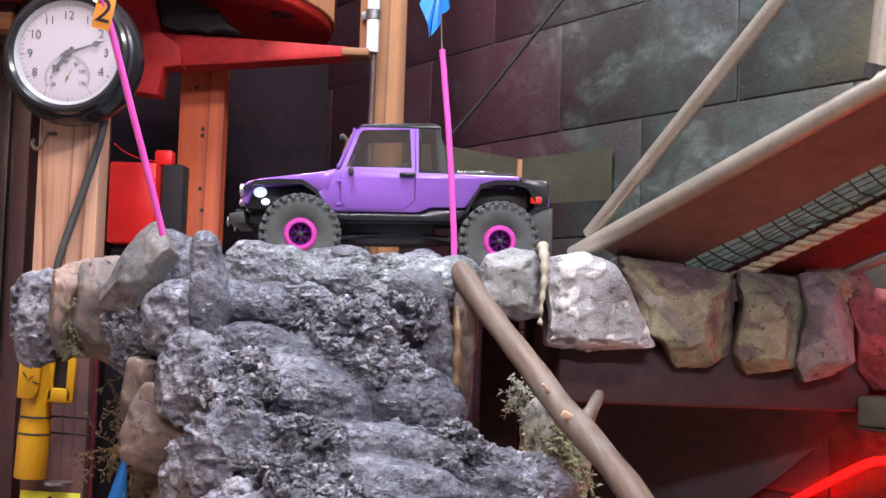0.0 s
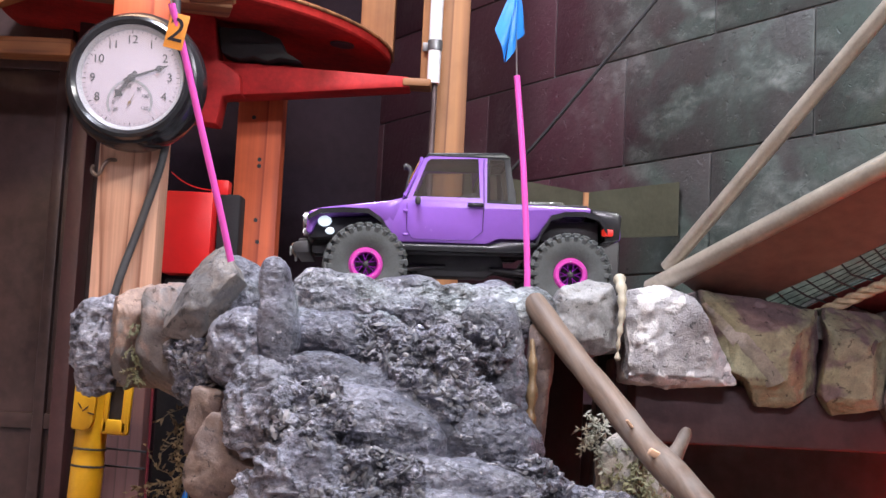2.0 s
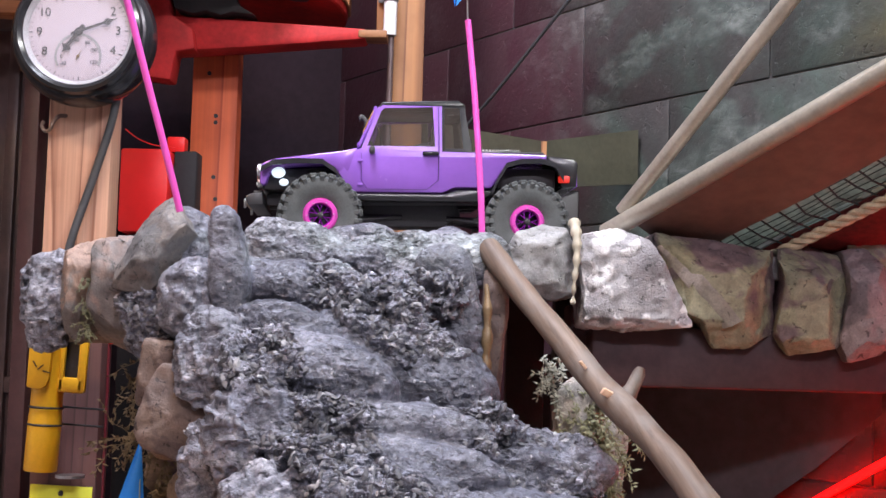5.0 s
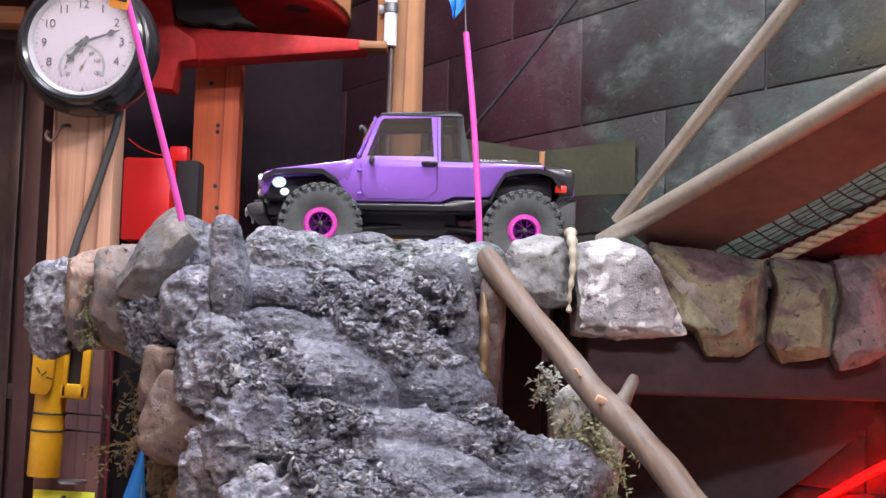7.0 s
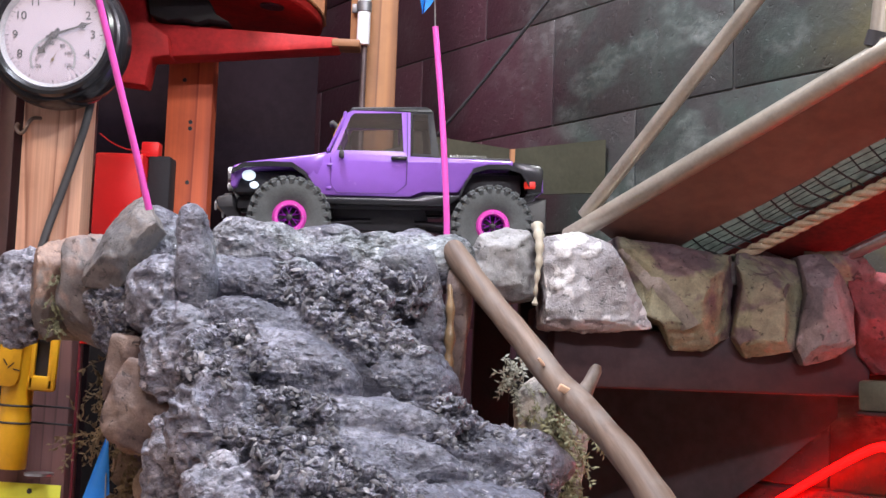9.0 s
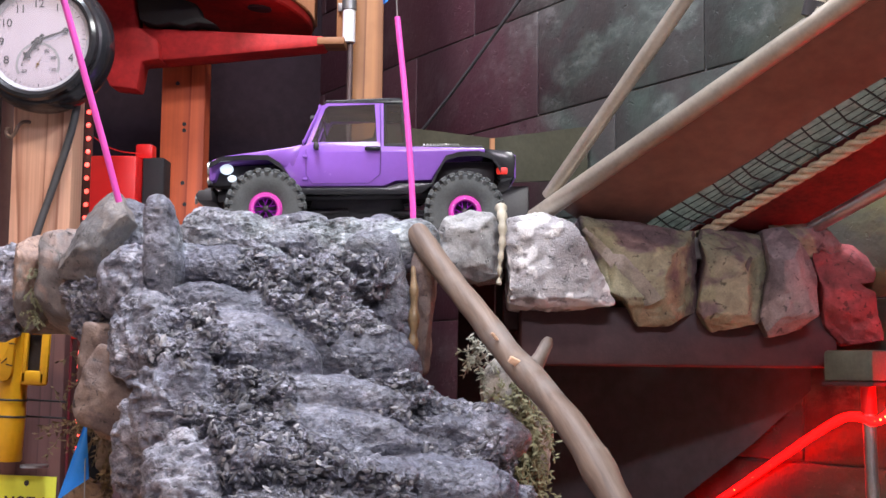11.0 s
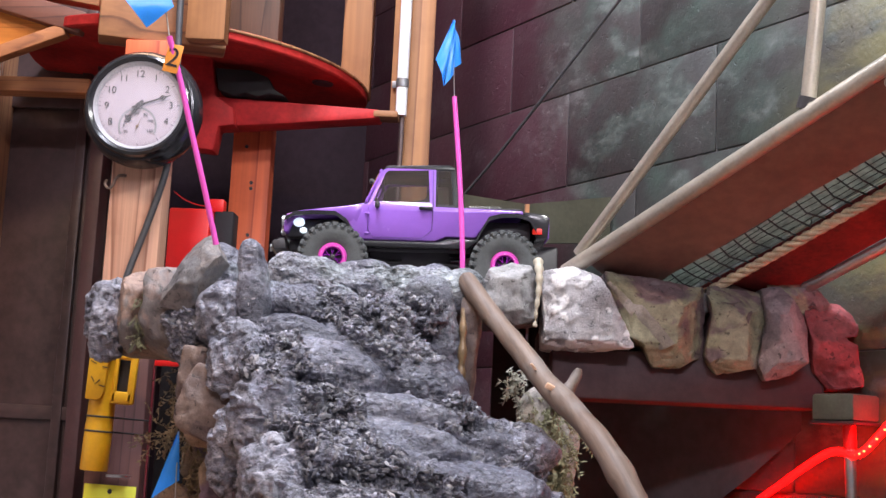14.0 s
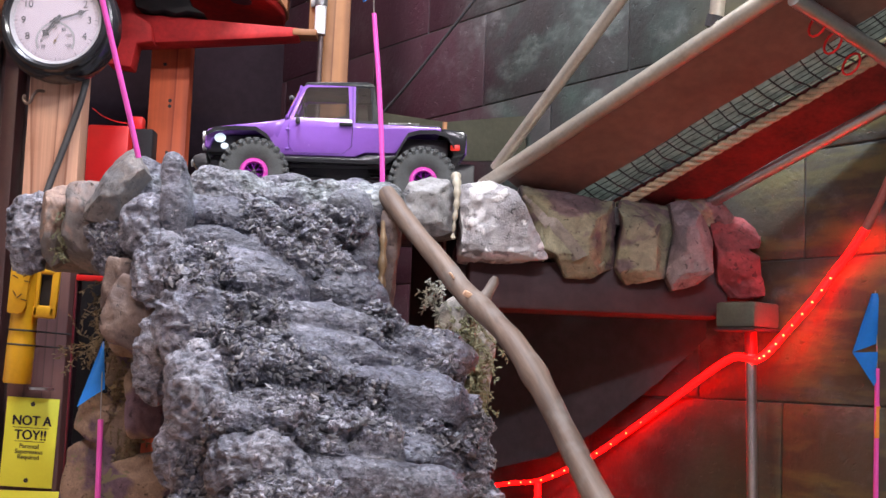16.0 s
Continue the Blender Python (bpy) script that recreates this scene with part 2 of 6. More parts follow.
def mat_stone(name, main, patch, edge=0.5, size=9.0, speck=None, sand=1.0, gloss=0.62, crackle=0.0):
    """Painted cast stone: broad soft patches of two colours, sandy grain, small pits, and flecks of another colour."""
    m, nt, b = nodes_of(name)
    v = coords(nt)
    n1, n2, n3 = noise_tex(nt, v, size, 4, 0.55, 0.6), noise_tex(nt, v, 55, 5, 0.6, 0.5), noise_tex(nt, v, 420, 3, 0.6)
    col = mixc(nt, ramp(nt, n1, [(edge - 0.03, rgb(0, 0, 0)), (edge + 0.03, rgb(1, 1, 1))]), rgb(*main), rgb(*patch))
    col = mixc(nt, 0.75, col, ramp(nt, n2, [(0.32, rgb(0.62, 0.62, 0.64)), (0.5, rgb(1, 1, 1)), (0.68, rgb(1.38, 1.36, 1.35))]), "MULTIPLY")
    col = mixc(nt, 0.4, col, ramp(nt, n3, [(0.35, rgb(0.7, 0.7, 0.7)), (0.65, rgb(1.25, 1.25, 1.25))]), "MULTIPLY")
    if speck:
        col = mixc(nt, ramp(nt, noise_tex(nt, v, speck[0], 4, 0.65, 0.9), [(speck[1], rgb(0, 0, 0)), (speck[1] + 0.025, rgb(1, 1, 1))]), col, rgb(*speck[2]))
    pits = specks(nt, v, 95, 0.335, 0.25)
    col = mixc(nt, 0.8, col, pits, "MULTIPLY")
    nt.links.new(col, b.inputs["Base Color"])
    rough_from(nt, b, n2, gloss + 0.14, gloss - 0.12)
    base = bump(nt, b, n2, 0.35, 0.004)
    base = bump(nt, b, pits, 0.6, 0.003, base)
    base = bump(nt, b, n3, 0.5 * sand, 0.0016, base)
    if crackle:
        cells = put(nt, "ShaderNodeTexVoronoi", Scale=150.0)
        cells.feature = "DISTANCE_TO_EDGE"
        warp = put(nt, "ShaderNodeTexNoise", Scale=60.0, Detail=2.0)
        nt.links.new(v, warp.inputs["Vector"])
        move = nt.nodes.new("ShaderNodeVectorMath")
        move.operation = "MULTIPLY_ADD"
        nt.links.new(warp.outputs["Color"], move.inputs[0])
        move.inputs[1].default_value = (0.016, 0.016, 0.016)
        nt.links.new(v, move.inputs[2])
        nt.links.new(move.outputs[0], cells.inputs["Vector"])
        crack = ramp(nt, cells.outputs["Distance"], [(0.0, rgb(0, 0, 0)), (0.10, rgb(1, 1, 1))])
        part_of = mixc(nt, ramp(nt, n1, [(0.42, rgb(0, 0, 0)), (0.5, rgb(1, 1, 1))]), rgb(1, 1, 1), crack)
        bump(nt, b, part_of, crackle, 0.003, base)
        col = mixc(nt, 0.18, col, part_of, "MULTIPLY")
        wear = nt.nodes.new("ShaderNodeAttribute")
        wear.attribute_name = "wear"
        nt.links.new(mixc(nt, wear.outputs["Fac"], col, rgb(0.60, 0.585, 0.595)), b.inputs["Base Color"])
    return m


ROCKS = {
    "slab": mat_stone("pinkish_grey_concrete", (0.235, 0.175, 0.155), (0.165, 0.15, 0.147), 0.5, 16, (38, 0.63, (0.10, 0.09, 0.085))),
    "peak": mat_stone("pitted_grey_concrete", (0.17, 0.148, 0.138), (0.13, 0.127, 0.132), 0.52, 22, (48, 0.60, (0.08, 0.074, 0.073))),
    "clay": mat_stone("pinkish_tan_concrete", (0.31, 0.21, 0.165), (0.19, 0.172, 0.165), 0.55, 13, (40, 0.66, (0.11, 0.10, 0.085))),
    "smooth": mat_stone("smooth_grey_concrete", (0.2, 0.195, 0.2), (0.26, 0.25, 0.255), 0.5, 12),
    "tan": mat_stone("tan_concrete", (0.36, 0.32, 0.28), (0.26, 0.235, 0.21), 0.52, 14),
    "grey": mat_stone("pale_grey_stone", (0.27, 0.268, 0.27), (0.21, 0.207, 0.213), 0.55, 18, (46, 0.67, (0.5, 0.49, 0.485))),
    "flake": mat_stone("flaking_pale_painted_stone", (0.31, 0.297, 0.31), (0.26, 0.243, 0.255), 0.52, 14, (22, 0.63, (0.56, 0.545, 0.555)), 1.3, 0.6, 0.45),
    "rust": mat_stone("rust_brown_concrete", (0.125, 0.088, 0.078), (0.19, 0.135, 0.112), 0.5, 20),
    "camo": mat_stone("camouflage_painted_stone", (0.165, 0.118, 0.124), (0.27, 0.262, 0.175), 0.515, 12, (17, 0.61, (0.10, 0.072, 0.068)), 1.2, 0.5),
    "pink": mat_stone("pinkish_grey_painted_stone", (0.27, 0.215, 0.22), (0.17, 0.135, 0.142), 0.52, 15, (22, 0.65, (0.13, 0.095, 0.09)), 1.3, 0.55),
    "ridge": mat_stone("pale_pinkish_plaster", (0.33, 0.30, 0.28), (0.24, 0.215, 0.18), 0.5, 14),
    "red": mat_stone("brick_red_stone", (0.26, 0.06, 0.065), (0.19, 0.04, 0.045), 0.5, 12),
    "brown": mat_stone("brown_purple_stone", (0.27, 0.195, 0.14), (0.15, 0.10, 0.135), 0.5, 11, (30, 0.62, (0.20, 0.19, 0.11))),
}


def mat_crag():
    """Trowelled grey concrete: smoother dusty parts and rough, wet-looking parts full of mulch."""
    m, nt, b = nodes_of("grey_crag_concrete")
    v = coords(nt)
    at = nt.nodes.new("ShaderNodeAttribute")
    at.attribute_name = "texture"
    chan = nt.nodes.new("ShaderNodeSeparateColor")
    nt.links.new(at.outputs["Color"], chan.inputs[0])
    rough, whiter, tone = chan.outputs
    big, mid = noise_tex(nt, v, 8, 4, 0.6, 0.5), noise_tex(nt, v, 46, 5, 0.65, 0.9)
    fine = noise_tex(nt, v, 230, 4, 0.65)
    # Crevice shade put into the colour: low chips dark, raised chips pale.
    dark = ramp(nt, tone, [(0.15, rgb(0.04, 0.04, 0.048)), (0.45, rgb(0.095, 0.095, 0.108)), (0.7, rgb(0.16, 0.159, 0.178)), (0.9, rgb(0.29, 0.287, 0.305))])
    pale = ramp(nt, big, [(0.35, rgb(0.075, 0.076, 0.09)), (0.5, rgb(0.108, 0.11, 0.13)), (0.65, rgb(0.17, 0.173, 0.20))])
    col = mixc(nt, rough, pale, dark)
    col = mixc(nt, whiter, col, ramp(nt, mid, [(0.36, rgb(0.16, 0.157, 0.17)), (0.5, rgb(0.25, 0.245, 0.26)), (0.64, rgb(0.43, 0.42, 0.43))]))
    col = mixc(nt, 0.35, col, ramp(nt, fine, [(0.36, rgb(0.75, 0.75, 0.75)), (0.64, rgb(1.15, 1.15, 1.15))]), "MULTIPLY")
    col = mixc(nt, ramp(nt, big, [(0.56, rgb(0, 0, 0)), (0.75, rgb(0.3, 0.3, 0.3))]), col, rgb(0.27, 0.225, 0.19))
    col = mixc(nt, mixc(nt, 1.0, at.outputs["Alpha"], rgb(0.7, 0.7, 0.7), "MULTIPLY"), col, ramp(nt, mid, [(0.36, rgb(0.12, 0.14, 0.125)), (0.5, rgb(0.2, 0.225, 0.21)), (0.64, rgb(0.34, 0.36, 0.34))]))
    # The torn relief also tints its lows dark and its tops pale, like shading.
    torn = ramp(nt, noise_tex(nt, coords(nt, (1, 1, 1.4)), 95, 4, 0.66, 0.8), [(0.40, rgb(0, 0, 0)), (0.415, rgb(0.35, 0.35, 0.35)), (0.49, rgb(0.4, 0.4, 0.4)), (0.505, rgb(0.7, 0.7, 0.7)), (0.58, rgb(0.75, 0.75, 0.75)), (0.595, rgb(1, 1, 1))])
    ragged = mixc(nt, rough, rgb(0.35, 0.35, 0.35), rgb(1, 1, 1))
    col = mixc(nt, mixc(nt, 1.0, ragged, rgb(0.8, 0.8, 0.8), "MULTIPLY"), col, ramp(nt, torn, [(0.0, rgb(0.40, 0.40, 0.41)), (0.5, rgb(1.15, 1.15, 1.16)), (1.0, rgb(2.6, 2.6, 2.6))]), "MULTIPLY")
    # Pits coloured dark, for the shade inside them.
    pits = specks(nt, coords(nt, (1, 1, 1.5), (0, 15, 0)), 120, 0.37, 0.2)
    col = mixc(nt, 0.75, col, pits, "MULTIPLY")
    col = mixc(nt, 1.0, col, rgb(1.17, 1.19, 1.27), "MULTIPLY")
    # White specks: small glints put into the colour.
    col = mixc(nt, ramp(nt, noise_tex(nt, v, 150, 2, 0.5, 0.5), [(0.70, rgb(0, 0, 0)), (0.73, rgb(0.7, 0.7, 0.7))]), col, rgb(0.62, 0.61, 0.63))
    col = mixc(nt, 1.0, col, ramp(nt, noise_tex(nt, v, 11, 3, 0.5, 0.4), [(0.38, rgb(0.68, 0.68, 0.70)), (0.62, rgb(1.06, 1.06, 1.08))]), "MULTIPLY")
    nt.links.new(col, b.inputs["Base Color"])
    rough_from(nt, b, mid, 0.52, 0.22)
    base = bump(nt, b, pits, 0.6, 0.003)
    base = bump(nt, b, mixc(nt, ragged, rgb(0.5, 0.5, 0.5), torn), 0.9, 0.007, base)
    base = bump(nt, b, noise_tex(nt, coords(nt, (1, 1, 1.5)), 250, 2, 0.5), 0.4, 0.003, base)
    bump(nt, b, fine, 0.5, 0.0016, base)
    return m


def mat_mulch():
    """Flakes coated in the same grey, each a little different."""
    m, nt, b = nodes_of("grey_coated_mulch")
    v = coords(nt)
    geo = nt.nodes.new("ShaderNodeNewGeometry")
    col = ramp(nt, geo.outputs["Random Per Island"], [(0.0, rgb(0.05, 0.05, 0.058)), (0.5, rgb(0.115, 0.114, 0.128)), (0.85, rgb(0.19, 0.188, 0.207)), (1.0, rgb(0.36, 0.355, 0.37))])
    col = mixc(nt, 0.5, col, ramp(nt, noise_tex(nt, v, 180, 4), [(0.35, rgb(0.6, 0.6, 0.6)), (0.65, rgb(1.3, 1.3, 1.3))]), "MULTIPLY")
    nt.links.new(col, b.inputs["Base Color"])
    b.inputs["Roughness"].default_value = 0.6
    return m


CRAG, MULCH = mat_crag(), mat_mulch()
WOOD = mat_wood("pine_timber", (0.30, 0.105, 0.06), (0.74, 0.43, 0.30), rings=21.0)
# Darker pine: shade of the upper timbers put into the colour, plus patina.
AGED_SHADED = mat_wood("shaded_aged_pine", (0.13, 0.042, 0.016), (0.38, 0.17, 0.066), rings=12.0)
AGED_SHADED_X = mat_wood("shaded_aged_pine_lying", (0.11, 0.038, 0.017), (0.33, 0.145, 0.06), "x", 14.0)
BROWN_STUD = mat_wood("brown_stained_timber", (0.05, 0.026, 0.018), (0.12, 0.062, 0.038))
ORANGE_BEAM = mat_wood("orange_stained_timber_lying", (0.2, 0.06, 0.02), (0.4, 0.15, 0.05), "x")
ORANGE_BEAM_Z = mat_wood("orange_stained_timber", (0.30, 0.04, 0.016), (0.66, 0.13, 0.045), rings=14.0)
RUST = mat_wood("rusty_brown_timber", (0.07, 0.022, 0.014), (0.17, 0.06, 0.035), "x")
MAROON = mat_wood("darker_maroon_timber", (0.09, 0.038, 0.036), (0.165, 0.075, 0.068))
WOOD_DARK = mat_wood("red_stained_timber", (0.16, 0.06, 0.03), (0.4, 0.19, 0.09))
PLY = mat_plain("brown_plywood", (0.185, 0.105, 0.082), 0.55, var=0.35, scale=6)
RED_PAINT = mat_plain("red_painted_plywood", (0.36, 0.020, 0.017), 0.7, var=0.5, scale=9, spec=0.15)
RED_BEAM = mat_plain("bright_red_painted_timber", (0.39, 0.020, 0.021), 0.6, var=0.45, scale=11, spec=0.25)
RED_PLASTIC = mat_plain("bright_red_plastic", (0.8, 0.015, 0.015), 0.4, var=0.08, scale=6)
BLACK_METAL = mat_plain("black_metal", (0.036, 0.033, 0.036), 0.45, var=0.4)
BLACK_GLOSS = mat_plain("glossy_black_plastic", (0.02, 0.02, 0.023), 0.18, var=0.2, bumps=0.0)
DARK_DOOR = mat_plain("dark_brown_panel", (0.074, 0.043, 0.041), 0.4, var=0.5, scale=5)
ALU = mat_plain("dull_aluminium_tube", (0.43, 0.39, 0.325), 0.36, 0.55, var=0.2, scale=22)
STEEL = mat_plain("galvanised_steel", (0.5, 0.5, 0.5), 0.35, 0.9, var=0.2)
WHITE_PVC = mat_plain("white_plastic_pipe", (0.75, 0.74, 0.76), 0.4, var=0.07)
WHITE = mat_plain("white_enamel", (0.82, 0.8, 0.82), 0.35, var=0.04, bumps=0.0)
INK = mat_plain("black_ink", (0.015, 0.013, 0.02), 0.5, var=0.1, bumps=0.0)
YELLOW = mat_plain("yellow_plastic", (0.75, 0.4, 0.015), 0.4, var=0.12, scale=14)
SIGN_Y = mat_plain("lemon_yellow_card", (0.90, 0.90, 0.07), 0.45, var=0.05, bumps=0.0)
PINK = mat_plain("pink_plastic_straw", (0.85, 0.11, 0.55), 0.35, var=0.06, bumps=0.0)
ORANGE = mat_plain("orange_tape", (0.85, 0.33, 0.05), 0.5, var=0.12, scale=60)
BLUE = mat_plain("blue_plastic_film", (0.02, 0.24, 0.8), 0.35, var=0.12, scale=30, bumps=0.0)
TEAL_DECK = mat_plain("grey_green_board", (0.11, 0.12, 0.095), 0.6, var=0.3)
ROPE_M = mat_plain("manila_rope", (0.56, 0.45, 0.31), 0.85, var=0.35, scale=90, bumps=0.6)
OLIVE = mat_plain("olive_painted_board", (0.055, 0.053, 0.034), 0.5, var=0.35, scale=12)
RUBBER = mat_plain("dusty_grey_rubber", (0.075, 0.08, 0.08), 0.75, var=0.35, scale=40)
PURPLE = mat_plain("purple_body_paint", (0.265, 0.11, 0.52), 0.24, var=0.07, scale=12, bumps=0.0, coat=0.6)
RIM_PINK = mat_plain("anodised_pink_metal", (0.75, 0.08, 0.5), 0.3, 0.35, var=0.06, bumps=0.0)
RIM_PURPLE = mat_plain("anodised_purple_metal", (0.25, 0.02, 0.36), 0.25, 0.8, var=0.15, bumps=0.0)
BLACK_SATIN = mat_plain("satin_black_plastic", (0.012, 0.012, 0.014), 0.3, var=0.2, bumps=0.0, spec=0.25)
BLACK = mat_plain("matt_black_plastic", (0.034, 0.032, 0.035), 0.5, var=0.3)
GLASS = mat_glass("smoky_window", (0.07, 0.058, 0.05), 0.04, 0.46)
CLEAR = mat_glass("clear_lens", (0.8, 0.8, 0.82), 0.03, 0.12)
LAMP_WHITE = mat_glow("white_led", (0.9, 0.95, 1.0), 1.6, (0.8, 0.8, 0.8))
LAMP_SIDE = mat_glow("frosted_side_lamp", (0.75, 0.88, 1.0), 0.9, (0.6, 0.65, 0.7))
LAMP_RED = mat_glow("red_tail_lamp", (1.0, 0.04, 0.02), 0.5, (0.5, 0.02, 0.02))
LED_TUBE = mat_glow("red_led_tube", (1.0, 0.0004, 0.0004), 27.0, (0.6, 0.03, 0.03))
LED_DOT = mat_glow("amber_led_dot", (1.0, 0.26, 0.04), 5.0)
LED_POINT = mat_glow("red_led_point", (1.0, 0.05, 0.035), 4.5)
LED_STRIP = mat_plain("dark_red_led_tape", (0.06, 0.012, 0.014), 0.5)
MOSS = mat_plain("dry_moss", (0.19, 0.18, 0.10), 0.8, var=0.4, scale=120)
LEAF_DRY = mat_plain("dry_brown_leaves", (0.22, 0.17, 0.1), 0.75, var=0.45, scale=140)


def mat_branch():
    """Peeled wood with the grain running down the branch."""
    m, nt, b = nodes_of("peeled_branch_wood")
    v = coords(nt, (11, 1, 1), (0, 36.8, -66.3))
    v.node.vector_type = "TEXTURE"
    n1, n2, n3 = noise_tex(nt, v, 30, 5, 0.6, 0.4), noise_tex(nt, v, 150, 4, 0.6), noise_tex(nt, coords(nt), 13, 4)
    col = ramp(nt, n1, [(0.32, rgb(0.045, 0.028, 0.021)), (0.5, rgb(0.125, 0.084, 0.062)), (0.68, rgb(0.215, 0.155, 0.118))])
    col = mixc(nt, 0.5, col, ramp(nt, n2, [(0.35, rgb(0.6, 0.6, 0.6)), (0.65, rgb(1.3, 1.3, 1.3))]), "MULTIPLY")
    col = mixc(nt, ramp(nt, n3, [(0.5, rgb(0, 0, 0)), (0.68, rgb(0.5, 0.5, 0.5))]), col, rgb(0.22, 0.2, 0.185))
    nt.links.new(col, b.inputs["Base Color"])
    rough_from(nt, b, n3, 0.5, 0.72)
    base = bump(nt, b, n1, 0.3, 0.003)
    bump(nt, b, n2, 0.35, 0.0012, base)
    return m


BARK = mat_branch()
CHIP = mat_plain("fresh_broken_wood", (0.7, 0.45, 0.3), 0.6, var=0.2, scale=90)
PLASTER = mat_plain("pale_plaster", (0.8, 0.78, 0.8), 0.8, var=0.2, scale=4)
CEIL = mat_plain("grey_ceiling_paint", (0.7, 0.7, 0.71), 0.8, var=0.2, scale=4)
CONCRETE = mat_stone("concrete_floor", (0.40, 0.39, 0.38), (0.5, 0.49, 0.48), 0.5, 3)
DIAL = mat_plain("warm_white_dial", (0.40, 0.345, 0.40), 0.4, var=0.03, bumps=0.0)
BRASS = mat_plain("dark_brass", (0.2, 0.13, 0.06), 0.4, 0.7)
BLUE_GLASS = mat_plain("violet_black_panel", (0.028, 0.017, 0.024), 0.75, var=0.3, scale=6, spec=0.12)


def mat_block():
    """Dark painted block wall, sponged with pale and green-grey patches, olive to one end, maroon light coloured in at
    the other.
    """
    m, nt, b = nodes_of("sponged_dark_wall_paint")
    v = coords(nt)
    n1 = noise_tex(nt, v, 3.2, 4, 0.6, 0.6)
    n2 = noise_tex(nt, v, 10, 7, 0.68, 0.12)
    n3 = noise_tex(nt, coords(nt, (1.0, 1.0, 0.6), (0, 25, 0)), 30, 5, 0.65, 0.25)
    c = ramp(nt, n1, [(0.38, rgb(0.055, 0.046, 0.047)), (0.48, rgb(0.05, 0.049, 0.048)), (0.60, rgb(0.062, 0.086, 0.074)), (0.7, rgb(0.085, 0.11, 0.093))])
    sep = nt.nodes.new("ShaderNodeSeparateXYZ")
    nt.links.new(v, sep.inputs[0])

    def blend(sock, lo, hi, wob):
        mr = put(nt, "ShaderNodeMapRange")
        mr.inputs["From Min"].default_value, mr.inputs["From Max"].default_value = lo, hi
        add = nt.nodes.new("ShaderNodeMath")
        add.operation = "MULTIPLY_ADD"
        nt.links.new(n1, add.inputs[0])
        add.inputs[1].default_value = wob
        nt.links.new(sock, add.inputs[2])
        nt.links.new(add.outputs[0], mr.inputs["Value"])
        return mr.outputs[0]

    c = mixc(nt, blend(sep.outputs[0], 0.62, 0.80, 0.5), c, rgb(0.082, 0.075, 0.052))
    cloud = noise_tex(nt, coords(nt, (0.62, 0.62, 1.0)), 9.5, 3, 0.5, 0.15)
    dab = noise_tex(nt, coords(nt, (0.62, 0.62, 1.0)), 34, 6, 0.74, 0.3)
    c = mixc(nt, ramp(nt, cloud, [(0.50, rgb(0, 0, 0)), (0.57, rgb(0.85, 0.85, 0.85))]), c, rgb(0.066, 0.085, 0.076))
    spot = mixc(nt, 1.0, ramp(nt, cloud, [(0.52, rgb(0, 0, 0)), (0.67, rgb(1, 1, 1))]), ramp(nt, dab, [(0.44, rgb(0, 0, 0)), (0.62, rgb(0.9, 0.9, 0.9))]), "MULTIPLY")
    c = mixc(nt, spot, c, rgb(0.25, 0.265, 0.255))
    c = mixc(nt, ramp(nt, n2, [(0.52, rgb(0, 0, 0)), (0.72, rgb(0.6, 0.6, 0.6))]), c, rgb(0.10, 0.104, 0.097))
    c = mixc(nt, ramp(nt, n3, [(0.60, rgb(0, 0, 0)), (0.8, rgb(0.4, 0.4, 0.4))]), c, rgb(0.21, 0.205, 0.2))
    c = mixc(nt, ramp(nt, n2, [(0.34, rgb(0.6, 0.6, 0.6)), (0.46, rgb(0, 0, 0))]), c, rgb(0.04, 0.037, 0.038))
    # Maroon light on the left end, put into the wall's colour.
    stained = mixc(nt, 0.22, rgb(0.08, 0.016, 0.032), c)
    c = mixc(nt, blend(sep.outputs[0], 0.04, -0.18, 0.3), c, stained)
    low = put(nt, "ShaderNodeMapRange")
    low.inputs["From Min"].default_value, low.inputs["From Max"].default_value = 1.66, 1.54
    nt.links.new(sep.outputs[2], low.inputs["Value"])
    # yellow diagonal bands, low down at the olive end
    yellow_bands = ramp(nt, noise_tex(nt, coords(nt, (0.5, 0.5, 2.2), (0, 32, 0)), 8, 4, 0.6, 0.2), [(0.44, rgb(0, 0, 0)), (0.56, rgb(0.85, 0.85, 0.85))])
    yellow_bands = mixc(nt, 1.0, mixc(nt, 1.0, yellow_bands, low.outputs[0], "MULTIPLY"), blend(sep.outputs[0], 0.66, 0.84, 0.4), "MULTIPLY")
    c = mixc(nt, yellow_bands, c, rgb(0.20, 0.18, 0.07))
    c = mixc(nt, 1.0, c, rgb(0.81, 0.82, 0.81), "MULTIPLY")
    nt.links.new(c, b.inputs["Base Color"])
    rough_from(nt, b, n2, 0.42, 0.6)
    base = bump(nt, b, n3, 0.3, 0.003)
    base = bump(nt, b, noise_tex(nt, v, 95, 4, 0.6), 0.45, 0.003, base)
    bump(nt, b, specks(nt, v, 60, 0.33, 0.0), 0.6, 0.002, base)
    return m


BLOCK = mat_block()
MORTAR = mat_plain("dark_mortar", (0.085, 0.08, 0.078), 0.85, var=0.3)

# ---------------------------------------------------------------- the room
def slab(name, c, s, material, label, rot=(0, 0, 0)):
    return solo(name, Geo().box((0, 0, 0), s, 0.0, None, rot), material, label, "room", kind="structure", base=c)


# Unseen hall shell, pale except the back wall, to bounce fill light.
floor = slab("floor", (0, 0.6, -0.05), (6.4, 8.4, 0.1), CONCRETE, "unseen grey concrete floor of the hall, lightened to bounce light")
ceiling = slab("ceiling", (0, 0.6, 3.15), (6.4, 8.4, 0.1), CEIL, "unseen pale ceiling of the hall that bounces light")
